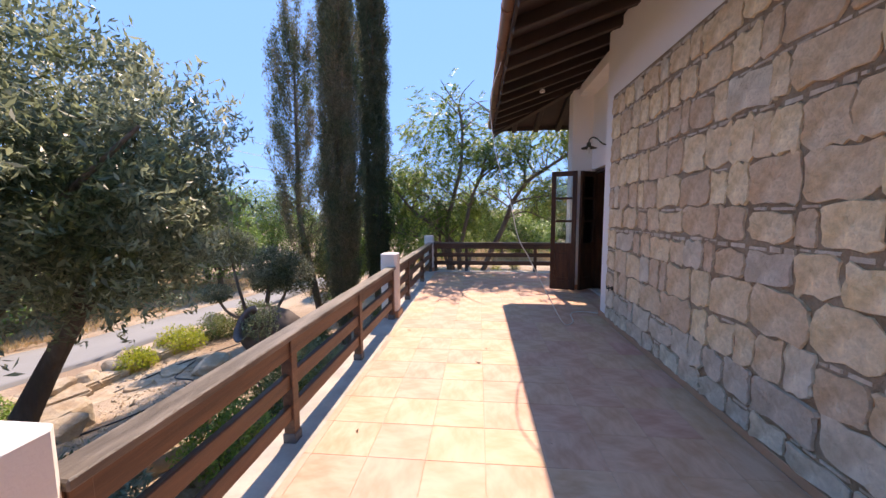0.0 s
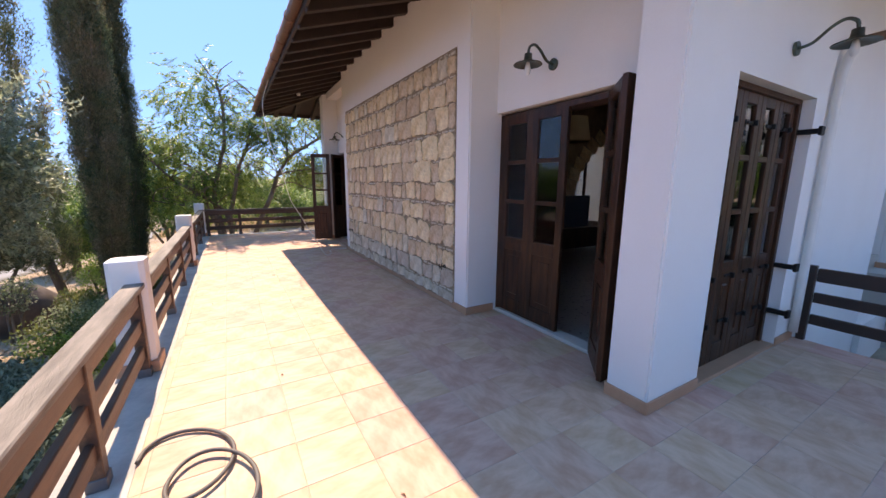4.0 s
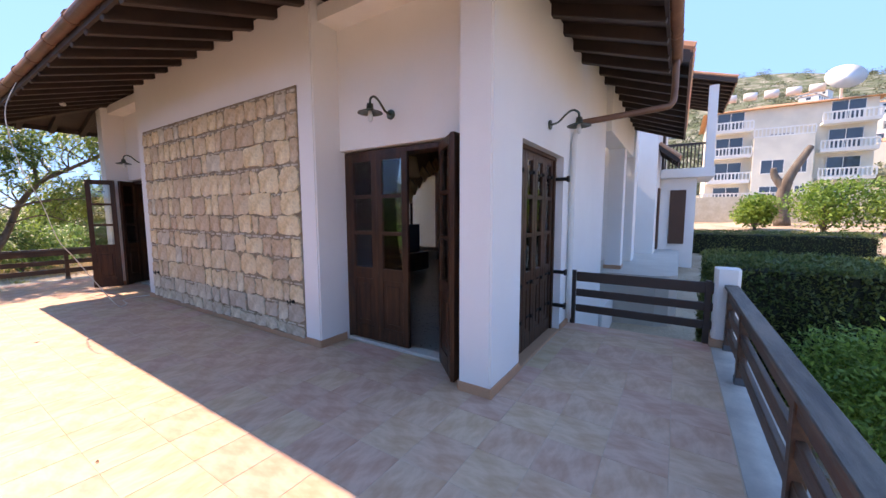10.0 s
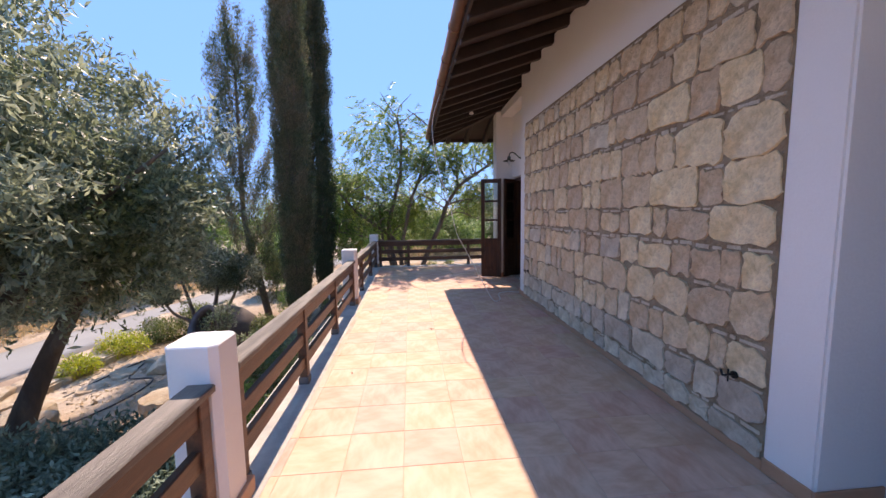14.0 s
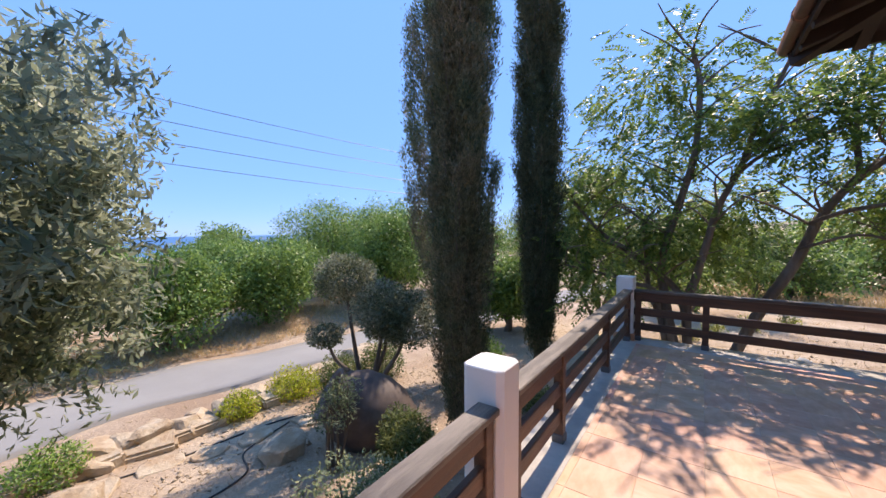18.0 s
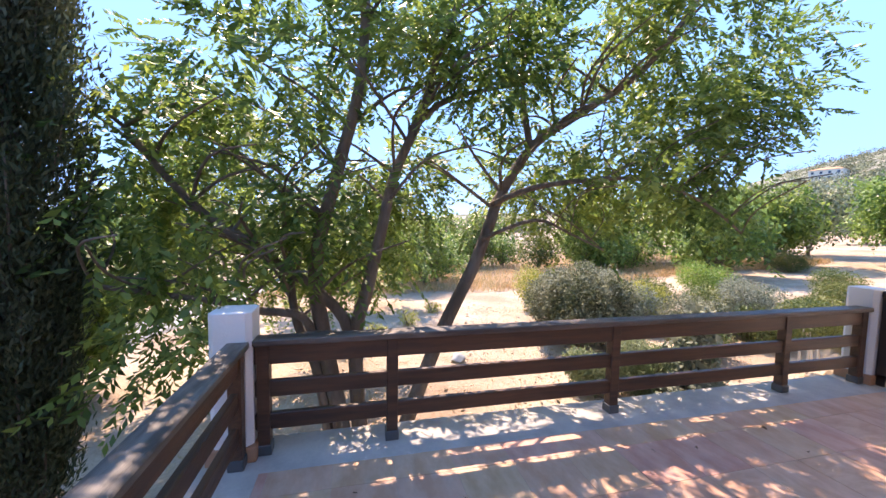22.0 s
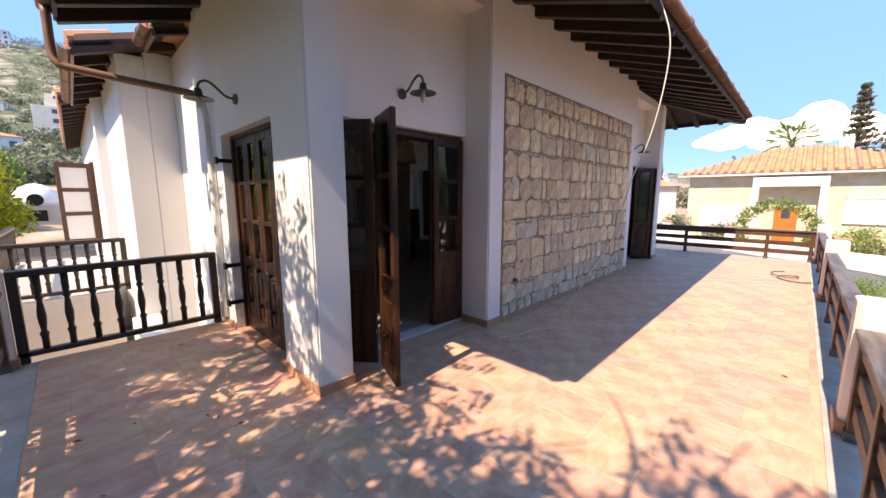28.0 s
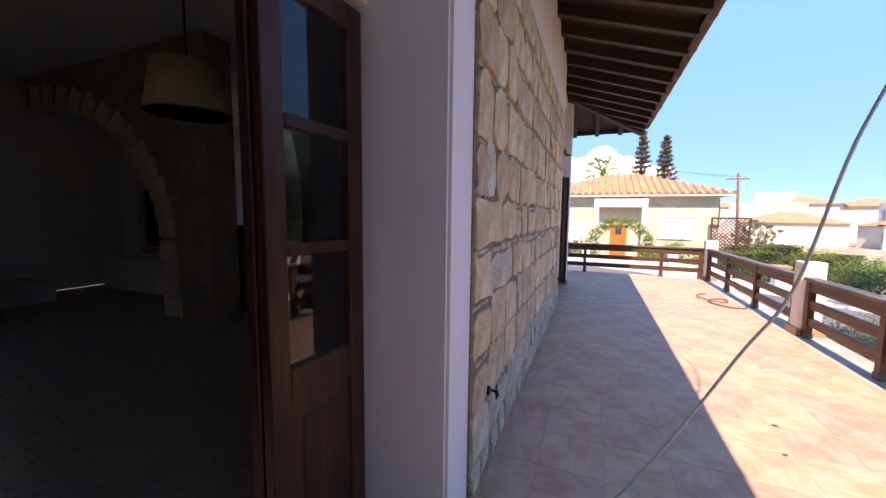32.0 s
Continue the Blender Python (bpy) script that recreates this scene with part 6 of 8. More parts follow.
def leaning_eave(name, x0, x1, y_wall, y_edge, z_wall, z_edge, label):
    """An overhang with rafters, tiles and fascia along x."""
    t = thing(name, label, "roof", kind="structure")
    s = 1 if y_edge > y_wall else -1
    bm = bmesh.new()
    vs = [(x0, y_wall, z_wall), (x1, y_wall, z_wall), (x1, y_edge, z_edge), (x0, y_edge, z_edge)]
    lo = [bm.verts.new(v) for v in vs]
    hi = [bm.verts.new((x, y, z + 0.05)) for x, y, z in vs]
    bm.faces.new(lo)
    bm.faces.new(hi[::-1])
    for i in range(4):
        bm.faces.new((lo[i], hi[i], hi[(i + 1) % 4], lo[(i + 1) % 4]))
    bmesh.ops.recalc_face_normals(bm, faces=bm.faces)
    part("boarding", bm, WOOD_DARK, t)
    n = int((x1 - x0) / 0.5)
    ln = math.hypot(y_edge - y_wall, z_edge - z_wall)
    an = math.degrees(math.atan2(z_edge - z_wall, abs(y_edge - y_wall)))
    base = None
    for i in range(n + 1):
        m = pose(x0 + (x1 - x0) * i / n, y_wall, z_wall - 0.11, 0, 0, 90 * s) @ pose(0, 0, 0, 0, -an, 0)
        if base is None:
            base = part("rafter", boxed(0, ln, -0.04, 0.04, 0, 0.11), WOOD_DARK, t)
            base.matrix_basis = m
        else:
            share("rafter", base.data, t, m)
    bm = bmesh.new()
    k = int((x1 - x0) / 0.2)
    for i in range(k):
        x = x0 + (x1 - x0) * (i + 0.5) / k
        tube(bm, [(x, y_edge + 0.04 * s, z_edge + 0.085), (x, y_wall, z_wall + 0.085)], 0.085, 8)
    tagged(part("roof_tiles", bm, ROOF_TILE, t, "clay barrel tiles"), kind="stuff")
    part("fascia", boxed(x0, x1, min(y_edge, y_edge + 0.03 * s), max(y_edge, y_edge + 0.03 * s), z_edge - 0.12, z_edge + 0.04), GUTTER, t)
    return t


leaning_eave("porch_roof", 4.6, 10.2, -1.65, -3.1, 3.9, 3.4, "clay tiled roof overhang above the porch")
WG = thing("house_wing", "two-storey white wing with timber balcony and tiled roof", "house", kind="structure")
part("wall", boxed(12.6, 22, -2.45, 3.0, -0.8, 6.5, bevel=0.01), PLASTER, WG)
part("balcony_slab", boxed(15.0, 18.0, -4.09, -2.46, 2.73, 3.06, bevel=0.01), PLASTER, WG)
part("lower_wall", boxed(15.3, 18.0, -3.6, -2.46, -0.6, 2.72), PLASTER, WG)
part("balcony_post", boxed(15.05, 15.32, -4.05, -3.78, 3.06, 5.85), PLASTER, WG)
part("shutter_door", boxed(15.24, 15.29, -3.3, -2.8, 0.3, 2.3), TIMBER, WG, "brown timber shutter")
part("shutter_door", boxed(13.6, 14.3, -2.52, -2.46, 0.2, 2.3), TIMBER, WG, "brown timber shutter")
part("balcony_door", boxed(15.6, 17.0, -2.52, -2.46, 3.07, 5.2), TIMBER, WG, "brown timber balcony door")
part("balcony_handrail", boxed(15.06, 15.12, -3.78, -2.46, 3.87, 3.95), RAIL_DARK, WG)
for i in range(11):
    part("balcony_bar", boxed(15.07, 15.11, -3.72 + 0.11 * i, -3.68 + 0.11 * i, 3.06, 3.87), RAIL_DARK, WG)
leaning_eave("wing_roof", 15.0, 19.5, -2.4, -4.5, 6.55, 5.9, "clay tiled roof over the balcony")
leaning_eave("door_awning", 12.9, 14.4, -2.45, -3.0, 3.6, 3.15, "small tiled awning above the side door")

def hip_roof(parent, x0, x1, y0, y1, z, h, mat=None, name="roof"):
    bm = bmesh.new()
    lx, ly = x1 - x0, y1 - y0
    s = min(lx, ly) / 2
    if lx > ly:
        r = [(x0 + s, (y0 + y1) / 2), (x1 - s, (y0 + y1) / 2)]
    else:
        r = [((x0 + x1) / 2, y0 + s), ((x0 + x1) / 2, y1 - s)]
    c = [bm.verts.new(p) for p in ((x0, y0, z), (x1, y0, z), (x1, y1, z), (x0, y1, z))]
    t = [bm.verts.new((*p, z + h)) for p in r]
    if lx > ly:
        fs = [(c[0], c[1], t[1], t[0]), (c[2], c[3], t[0], t[1]), (c[1], c[2], t[1]), (c[3], c[0], t[0])]
    else:
        fs = [(c[1], c[2], t[1], t[0]), (c[3], c[0], t[0], t[1]), (c[0], c[1], t[0]), (c[2], c[3], t[1])]
    for f in fs:
        bm.faces.new(f)
    bm.faces.new(c[::-1])
    return part(name, bm, mat or ROOF_TILE, parent)


# ---- the house beyond the terrace: north side ----
NW_ = thing("house_wing", "white plastered wing with open shutter and tiled eaves", "house", kind="structure")
part("wall", boxed(5.6, 8.3, 7.15, 7.45, -1.2, 3.34, bevel=0.012), PLASTER, NW_)
part("wall", boxed(8.3, 17.5, 7.30, 7.60, -1.2, 3.34, bevel=0.012), PLASTER, NW_)
part("end_wall", boxed(5.6, 5.9, 6.845, 7.148, -1.2, 3.42), PLASTER, NW_)


def ridge_roof(name, label, x0, x1, section, mat=None):
    """A roof of one cross section (y, z) that runs along x."""
    bm = bmesh.new()
    a, b = ([bm.verts.new((x, y, z)) for y, z in section] for x in (x0, x1))
    bm.faces.new(a)
    bm.faces.new(b[::-1])
    for i in range(len(a)):
        j = (i + 1) % len(a)
        bm.faces.new((a[i], b[i], b[j], a[j]))
    bmesh.ops.recalc_face_normals(bm, faces=bm.faces)
    return part(name, bm, mat or ROOF_TILE, NW_, label)


ridge_roof("roof", "orange clay tile roof behind the hip", 4.47, 9.9, [(7.18, 3.44), (6.86, 3.46), (-1.75, 3.90), (-1.75, 3.96), (2.6, 5.00), (7.18, 3.50)])
ridge_roof("verge", "clay tiled verge of the wing", 5.22, 12.45, [(7.80, 3.26), (6.86, 3.56), (6.86, 3.64), (7.80, 3.33)])
ridge_roof("verge_boarding", "dark stained boards under the verge", 5.20, 5.62, [(7.82, 3.19), (6.86, 3.49), (6.86, 3.556), (7.82, 3.25)], WOOD_DARK)
hip_roof(NW_, 12.5, 17.6, 3.2, 7.8, 3.42, 1.1)
part("rear_wall", boxed(17.2, 17.5, 3.1, 7.29, -0.6, 3.34), PLASTER, NW_)
part("window_frame", boxed(10.3, 11.7, 7.60, 7.66, 0.55, 2.25), TIMBER, NW_)
part("window_pane", boxed(10.38, 11.62, 7.655, 7.668, 0.63, 2.17), WINDOW_DARK, NW_)
sh = new("shutter")
sh.parent = NW_
sh.matrix_basis = pose(10.2, 7.66, 0.5, 0, 0, 100)
bm = bmesh.new()
for a in ((0, 0.07, 0, 1.7), (0.48, 0.55, 0, 1.7), (0.07, 0.48, 0, 0.1), (0.07, 0.48, 0.6, 0.68), (0.07, 0.48, 1.1, 1.18), (0.07, 0.48, 1.6, 1.7)):
    box(bm, a[0], a[1], -0.02, 0.02, a[2], a[3])
part("shutter_frame", bm, TIMBER, sh)
part("shutter_panel", boxed(0.07, 0.48, -0.006, 0.006, 0.1, 1.6), BRIGHT, sh, "pale shutter boards")
leaning_eave("wing_eaves", 5.24, 8.6, 7.46, 7.82, 3.34, 3.22, "clay tiled roof overhang of the north wing")
leaning_eave("wing_eaves", 8.62, 17.5, 7.61, 7.97, 3.34, 3.22, "clay tiled roof overhang of the far wing")
leaning_eave("rear_eaves", 4.50, 5.18, 6.85, 7.16, 3.50, 3.40, "short tiled roof overhang behind the hip roof")
gutter("gutter", (4.48, 7.23, 3.40), (5.2, 7.23, 3.40))
gutter("gutter", (5.2, 7.89, 3.20), (8.6, 7.89, 3.20))
part("chimney", boxed(8.3, 8.8, 6.0, 6.5, 3.9, 5.0, bevel=0.02), BRIGHT, NW_)
part("chimney_cap", boxed(8.2, 8.9, 5.9, 6.6, 5.0, 5.12, bevel=0.02), LIME, NW_)
PF = tagged(part("wing_terrace", boxed(6.95, 12.0, 7.61, 9.1, -1.4, -0.02), KERBSTONE), "pale stone terrace of the north wing", "terrace", kind="structure")
baluster_rail(6.99, 7.47, 9.0, 9, -0.02, "dark brown timber balustrade of the lower terrace")
b2 = baluster_rail(0, 0, 4.6, 26, 0.0, "dark brown timber balustrade along the lower terrace")
b2.matrix_basis = pose(11.6, 9.02, -0.02, 0, 0, 90)
tagged(part("low_wall", boxed(4.3, 5.58, 7.3, 7.6, -1.3, -0.15, bevel=0.01), PLASTER), "low white wall between the terraces", "wall", kind="structure")


# ---- buildings round about ----
def facade_window(parent, x, y, z, w, h, face, mat=None, frame=None):
    """A framed window on a face ('x-', 'y+', ...), its middle at the place."""
    win = new("window")
    win.parent = parent
    rz = {"y-": 0, "x+": 90, "y+": 180, "x-": -90}[face]
    win.matrix_basis = pose(x, y, z, 0, 0, rz)
    bm = bmesh.new()
    for a in ((-w / 2, w / 2, -h / 2 - 0.06, -h / 2 + 0.04), (-w / 2, w / 2, h / 2 - 0.05, h / 2), (-w / 2, -w / 2 + 0.06, -h / 2, h / 2), (w / 2 - 0.06, w / 2, -h / 2, h / 2), (-0.03, 0.03, -h / 2, h / 2)):
        box(bm, a[0], a[1], -0.06, 0.02, a[2], a[3])
    part("window_frame", bm, frame or BRIGHT, win)
    part("pane", boxed(-w / 2 + 0.03, w / 2 - 0.03, -0.02, 0.0, -h / 2 + 0.03, h / 2 - 0.03), mat or WINDOW_DARK, win)
    return win


def balustrade_strip(parent, x, y, z, length, face):
    """White balcony balustrade: rail, base and small pillars."""
    rz = {"y-": 0, "x-": -90}[face]
    b = new("balcony_rail")
    b.parent = parent
    b.matrix_basis = pose(x, y, z, 0, 0, rz)
    bm = boxed(-length / 2, length / 2, -0.1, 0.1, 0.85, 0.98)
    box(bm, -length / 2, length / 2, -0.1, 0.1, 0.0, 0.12)
    n = int(length / 0.32)
    for i in range(n + 1):
        u = -length / 2 + length * i / n
        box(bm, u - 0.06, u + 0.06, -0.06, 0.06, 0.12, 0.85)
    part("baluster_panel", bm, BRIGHT, b)


# apartment house to the east
zb = gz(56, -12)
AP = thing("apartment_building", "pale four-storey apartment building with white balconies", "building", (56, -12.5, 0), kind="")
base = 2.2
part("wall", boxed(-1.0, 11, -7.2, 6.8, base - 3, base + 11.0, bevel=0.03), CREAM, AP)
part("front_wing", boxed(-2.6, -1.0, -2.4, 2.6, base - 3, base + 7.6, bevel=0.03), CREAM, AP)
for fl in range(4):
    z = base + 2.9 * fl
    for yc, ln in ((-5.0, 4.2), (4.7, 4.0)):
        part("balcony_slab", boxed(-2.4, -1.0, yc - ln / 2, yc + ln / 2, z - 0.25, z, bevel=0.02), BRIGHT, AP)
        balustrade_strip(AP, -2.35, yc, z, ln, "x-")
        facade_window(AP, -1.03, yc, z + 1.25, 2.6, 2.0, "x-")
    if fl < 2:
        facade_window(AP, -2.63, 0.9, z + 1.4, 2.0, 1.5, "x-")
        facade_window(AP, -2.63, -1.5, z + 1.4, 0.9, 1.5, "x-")
    if fl == 2:
        facade_window(AP, -1.03, 0.0, z + 1.5, 2.2, 1.6, "x-")
balustrade_strip(AP, -2.5, 0.1, base + 7.6, 5.0, "x-")
hip_roof(AP, -1.6, 11.5, -7.8, 7.4, base + 11.0, 1.6)
for i in range(5):
    bm = bmesh.new()
    tube(bm, [(0.4, -3.4 + 1.9 * i, base + 12.9), (0.4, -2.2 + 1.9 * i, base + 12.9)], 0.45, 12)
    part("water_tank", bm, BRIGHT, AP, "white roof water tank", smooth=True)
bm = bmesh.new()
lathe(bm, [(1.6, 0.45), (1.1, 0.12), (0.3, 0.0), (0.05, 0.0), (0.3, 0.05), (1.1, 0.2), (1.58, 0.5)], 24)
dish = part("satellite_dish", bm, BRIGHT, AP, "large white satellite dish", smooth=True)
dish.matrix_basis = pose(-0.4, -4.6, base + 13.2, 0, -60, 0)
part("dish_mast", boxed(-0.1, 0.1, -4.7, -4.5, base + 11.0, base + 13.3), BRIGHT, AP)
tagged(part("boundary_wall", boxed(37.3, 37.7, -22, -3.0, -0.6, 2.75, bevel=0.03), LIME), "rough stone retaining wall below the apartment building", "wall", kind="structure")
balu = thing("terrace_balustrade", "white concrete balustrade on the retaining wall", "balustrade", (48, -12.5, 2.5))
balustrade_strip(balu, 0, 0, 0, 15, "x-")
part("plinth", boxed(-0.2, 4, -7.5, 7.5, -3.5, -0.01), BRIGHT, balu)

# white house across the bend of the road
WH = thing("white_house", "bright white two-storey villa with balcony and arched porch", "house", (49, -42.5, 0), -39)
part("wall", boxed(0, 9, -6.5, 3.2, -1, 11.4, bevel=0.05), BRIGHT, WH)
part("side_wing", boxed(1.2, 9, 3.2, 6.6, -1, 11.0, bevel=0.05), BRIGHT, WH)
part("balcony_block", boxed(-1.0, 1.2, 3.0, 6.8, -1, 8.4, bevel=0.05), BRIGHT, WH)
part("roof_slab", boxed(-1.2, 9.2, 2.8, 7.0, 11.0, 11.5, bevel=0.05), BRIGHT, WH)
part("roof_tiles", boxed(-0.3, 9.2, -1.5, 3.2, 11.4, 11.65, bevel=0.05), ROOF_TILE, WH, "orange tile edging")
for y in (3.3, 6.5):
    part("balcony_post", boxed(-1.0, -0.7, y - 0.2, y + 0.2, 8.4, 11.0), BRIGHT, WH)
facade_window(WH, 1.17, 5.0, 9.7, 2.2, 2.2, "x-")
facade_window(WH, -0.03, 1.8, 9.7, 1.8, 1.5, "x-")
facade_window(WH, -0.03, -3.6, 10.0, 1.2, 1.2, "x-")
facade_window(WH, -0.03, -4.2, 6.3, 3.0, 2.0, "x-")
part("porch_wall", boxed(-2.6, -0.1, -8.2, -6.0, -1, 8.2, bevel=0.05), BRIGHT, WH)
part("porch_roof", boxed(-2.6, 0.1, -6.0, -2.2, 7.7, 8.2, bevel=0.05), BRIGHT, WH)
part("porch_pier", boxed(-2.6, -2.0, -2.9, -2.2, -1, 7.7, bevel=0.05), BRIGHT, WH)
for k in range(3):
    part("chimney", boxed(1.0, 1.8, -2.2 + 1.3 * k, -1.4 + 1.3 * k, 11.4, 12.8, bevel=0.06), BRIGHT, WH)
bm = bmesh.new()
lathe(bm, [(1.0, 0.3), (0.66, 0.08), (0.16, 0.0), (0.03, 0.0), (0.16, 0.04), (0.66, 0.15), (0.98, 0.34)], 20)
dish = part("satellite_dish", bm, BRIGHT, WH, "white satellite dish", smooth=True)
dish.matrix_basis = pose(1.5, -1.0, 13.6, 0, -50, 0)
part("dish_mast", boxed(1.45, 1.55, -1.05, -0.95, 11.4, 13.7), BRIGHT, WH)
GW = thing("garden_wall", "white garden wall below the ivy hedges", "wall", (35.2, -30.6, 0), -39)
part("wall", boxed(-0.15, 0.15, -11, 8, -1, 2.9, bevel=0.03), BRIGHT, GW)
hedge("hedge", "trailing green ivy hedge over a white wall", 37.0, 39.4, -31.5, -24.0, 1.9, 7000, 2.9, -39, 0.16)
hedge("hedge", "trailing green ivy hedge over a white wall", 31.2, 33.6, -39.5, -32.0, 2.2, 7000, 2.6, -39, 0.16)
hedge("hedge", "bright yellow green clipped hedge behind a white wall", 25.2, 27.2, -43.5, -31.0, 2.3, 14000, -0.2, -132, 0.12, LEAF_YELLOW)
WW = thing("garden_wall", "low white garden wall with square pillars beside the pavement", "wall", (25.1, -36.2, 0), -132)
part("wall", boxed(-0.12, 0.12, -7, 7, -1, 0.9, bevel=0.02), BRIGHT, WW)
for k in range(4):
    part("pillar", boxed(-0.3, 0.3, -6.5 + 4.2 * k, -5.9 + 4.2 * k, -1, 2.3, bevel=0.03), BRIGHT, WW)
    part("pillar_cap", boxed(-0.36, 0.36, -6.56 + 4.2 * k, -5.84 + 4.2 * k, 2.3, 2.42, bevel=0.02), ROOF_TILE, WW)
CPT = thing("carport", "brown timber carport roof on posts", "carport", (23.5, -40.5, 0), -39)
part("roof", boxed(-2.5, 2.5, -3.5, 3.5, 3.9, 4.15, bevel=0.03), TIMBER, CPT)
for x in (-2.2, 2.2):
    for y in (-3.2, 3.2):
        part("post", boxed(x - 0.1, x + 0.1, y - 0.1, y + 0.1, -1, 3.9), TIMBER, CPT)
for i, (x, y, z, n) in enumerate(((41, -23, 4.4, 1500), (41.5, -26, 4.2, 1500), (40, -21, 4.0, 900))):
    shrub("bougainvillea", "magenta flowering bougainvillea on the slope", x, y, dome(1.5, 1.8), n, 0.16, FLOWER, 1.6, z=z - 0.8)


def palm(x, y, z, h, fr=2.3, n=22, group="fan palms"):
    t = thing("palm_tree", "fan palm with rough trunk and drooping fronds", "palm", (x, y, z), group=group)
    bm = bmesh.new()
    tube(bm, [(0, 0, -0.3), (0.05, 0, h * 0.5), (0, 0, h)], [0.3, 0.24, 0.26], 10)
    part("trunk", bm, BARK, t, smooth=True)
    P, D = [], []
    for i in range(n):
        a = i * 2.4
        e = 1.1 - 1.5 * (i / n)
        d = NP([math.cos(a) * math.cos(e), math.sin(a) * math.cos(e), math.sin(e)])
        side = np.cross(d, [0, 0, 1.0])
        side /= np.linalg.norm(side)
        tip = NP([0, 0, h]) + d * fr * 0.55
        for k in range(9):
            w = d + side * (k - 4) * 0.22 + NP([0, 0, -0.25 * abs(k - 4) / 4])
            w /= np.linalg.norm(w)
            P.append(tip + w * fr * 0.28)
            D.append(w)
        for q in np.linspace(0.1, 0.5, 4):
            P.append(NP([0, 0, h]) + d * fr * q)
            D.append(d)
    v, f = leaf_cloud(NP(P), fr * 0.55, 9, along=NP(D) * 6, spread=0.3, up=True)
    link_mesh("fronds", v, f, LEAF_GREEN, t)
    return t


palm(39.0, -23.5, 4.3, 3.2, 2.6)
palm(42.5, -28.5, 4.4, 2.6, 2.4)
palm(34.0, -28.0, 2.3, 2.6, 2.2)
palm(30.0, -36.5, 2.2, 3.4, 2.6)
for i, (x, y, h, r, m) in enumerate(((29.5, -10.4, 3.4, 2.2, LEAF_GREEN), (28.5, -13.0, 3.4, 2.3, LEAF_CAROB), (31, -7.5, 2.6, 1.5, LEAF_GREEN), (45, -20.5, 5.5, 2.6, LEAF_CAROB), (43, -31, 4.5, 2.6, LEAF_CAROB), (48, -21, 5.5, 2.8, LEAF_CAROB), (46, -26, 5, 3, LEAF_GREY), (52, -29, 6, 3.2, LEAF_CAROB), (47, -35, 6, 3, LEAF_CAROB), (56, -24, 5, 3, LEAF_GREY), (44, -42, 6, 3.5, LEAF_CAROB), (38, -44, 6, 3.2, LEAF_PEPPER), (50, -40, 6, 3.2, LEAF_CAROB))):
    crown_tree("garden_tree", "round leafy garden tree in front of the houses", x, y, h, r, 3600, m, 0.22, 0.12, 0.04, "garden trees to the east")
DT = thing("dead_trunk", "grey dead tree trunk with cut limbs", "tree", (34.75, -9.5, gz(34.75, -9.5)))
bm = bmesh.new()
limb(bm, [(0, 0, 0), (0.1, 0.1, 2.0), (-0.1, -0.2, 3.6), (0.2, -1.2, 5.6)], 0.5, 0.2, 8)
limb(bm, [(0, 0, 2.6), (0.1, 0.6, 3.6), (0, 0.7, 4.2)], 0.3, 0.16, 8)
part("trunk", bm, BARK, DT, smooth=True)
for x, y, h in ((81.5, -44.5, 19.5), (84, -47, 13), (20, -75, 9), (24, -80, 8), (8, -70, 9), (-18, -70, 8), (33, -82, 9)):
    z = gz(x, y)
    t = thing("far_cypress", "far dark cypress on the slope", "tree", (x, y, z - 0.2), group="far cypresses")
    p, u = blob_points([(0, 0, h * 0.45, h * 0.085, h * 0.09, h * 0.45), (0, 0, h * 0.75, h * 0.055, h * 0.055, h * 0.27)], 1300, 0.6)
    v, f = leaf_cloud(p, h * 0.045, 2.5, along=NP([0, 0, 1.5]), spread=0.6)
    link_mesh("crown", v, f, LEAF_CYPRESS, t)

# bungalow with the orange roof across the road
NH = thing("bungalow", "cream stone bungalow with orange tiled hip roof", "house")
zb = -1.4
part("wall", boxed(-5.4, 4.3, -27.0, -19.3, zb, 2.62, bevel=0.03), LIME, NH)
hip_roof(NH, -6.0, 4.9, -27.6, -18.7, 2.75, 1.62)
part("eaves", boxed(-5.95, 4.85, -27.55, -18.75, 2.60, 2.75), BRIGHT, NH, "white eaves board")
bm = bmesh.new()
for i in range(27):
    x = -5.9 + 0.4 * i
    hgt = 1.62 * min(1, max(0.02, min(x + 6.0, 4.9 - x) / 4.45))
    q = min(4.45, min(x + 6.0, 4.9 - x))
    tube(bm, [(x, -18.7, 2.79), (x, -18.7 - q, 2.79 + 1.62 * q / 4.45)], 0.10, 6)
tagged(part("roof_course", bm, ROOF_TILE, NH, "rows of clay tiles"), kind="stuff")
part("garage_door", boxed(1.6, 3.6, -19.33, -19.28, zb + 0.1, 0.9), BRIGHT, NH, "white garage door")
part("porch_beam", boxed(-1.75, 1.2, -19.2, -18.5, 1.95, 2.45, bevel=0.02), BRIGHT, NH)
for x in (-1.6, 1.05):
    part("porch_column", boxed(x - 0.15, x + 0.15, -18.75, -18.5, zb, 1.95, bevel=0.02), BRIGHT, NH)
part("front_door", boxed(-0.75, 0.2, -19.36, -19.28, zb + 0.2, 0.85), ORANGE_DOOR, NH, "orange painted front door")
part("door_light", boxed(-0.45, -0.1, -19.28, -19.26, 0.25, 0.7), WINDOW_DARK, NH)
facade_window(NH, -3.3, -19.27, 0.75, 1.8, 1.25, "y+", BRIGHT)
part("chimney", boxed(-2.6, -2.0, -23.5, -22.9, 4.0, 4.75, bevel=0.05), BRIGHT, NH)
LT = thing("lattice_screen", "dark timber lattice screen beside the bungalow", "screen", (-5.9, -18.9, zb))
bm = bmesh.new()
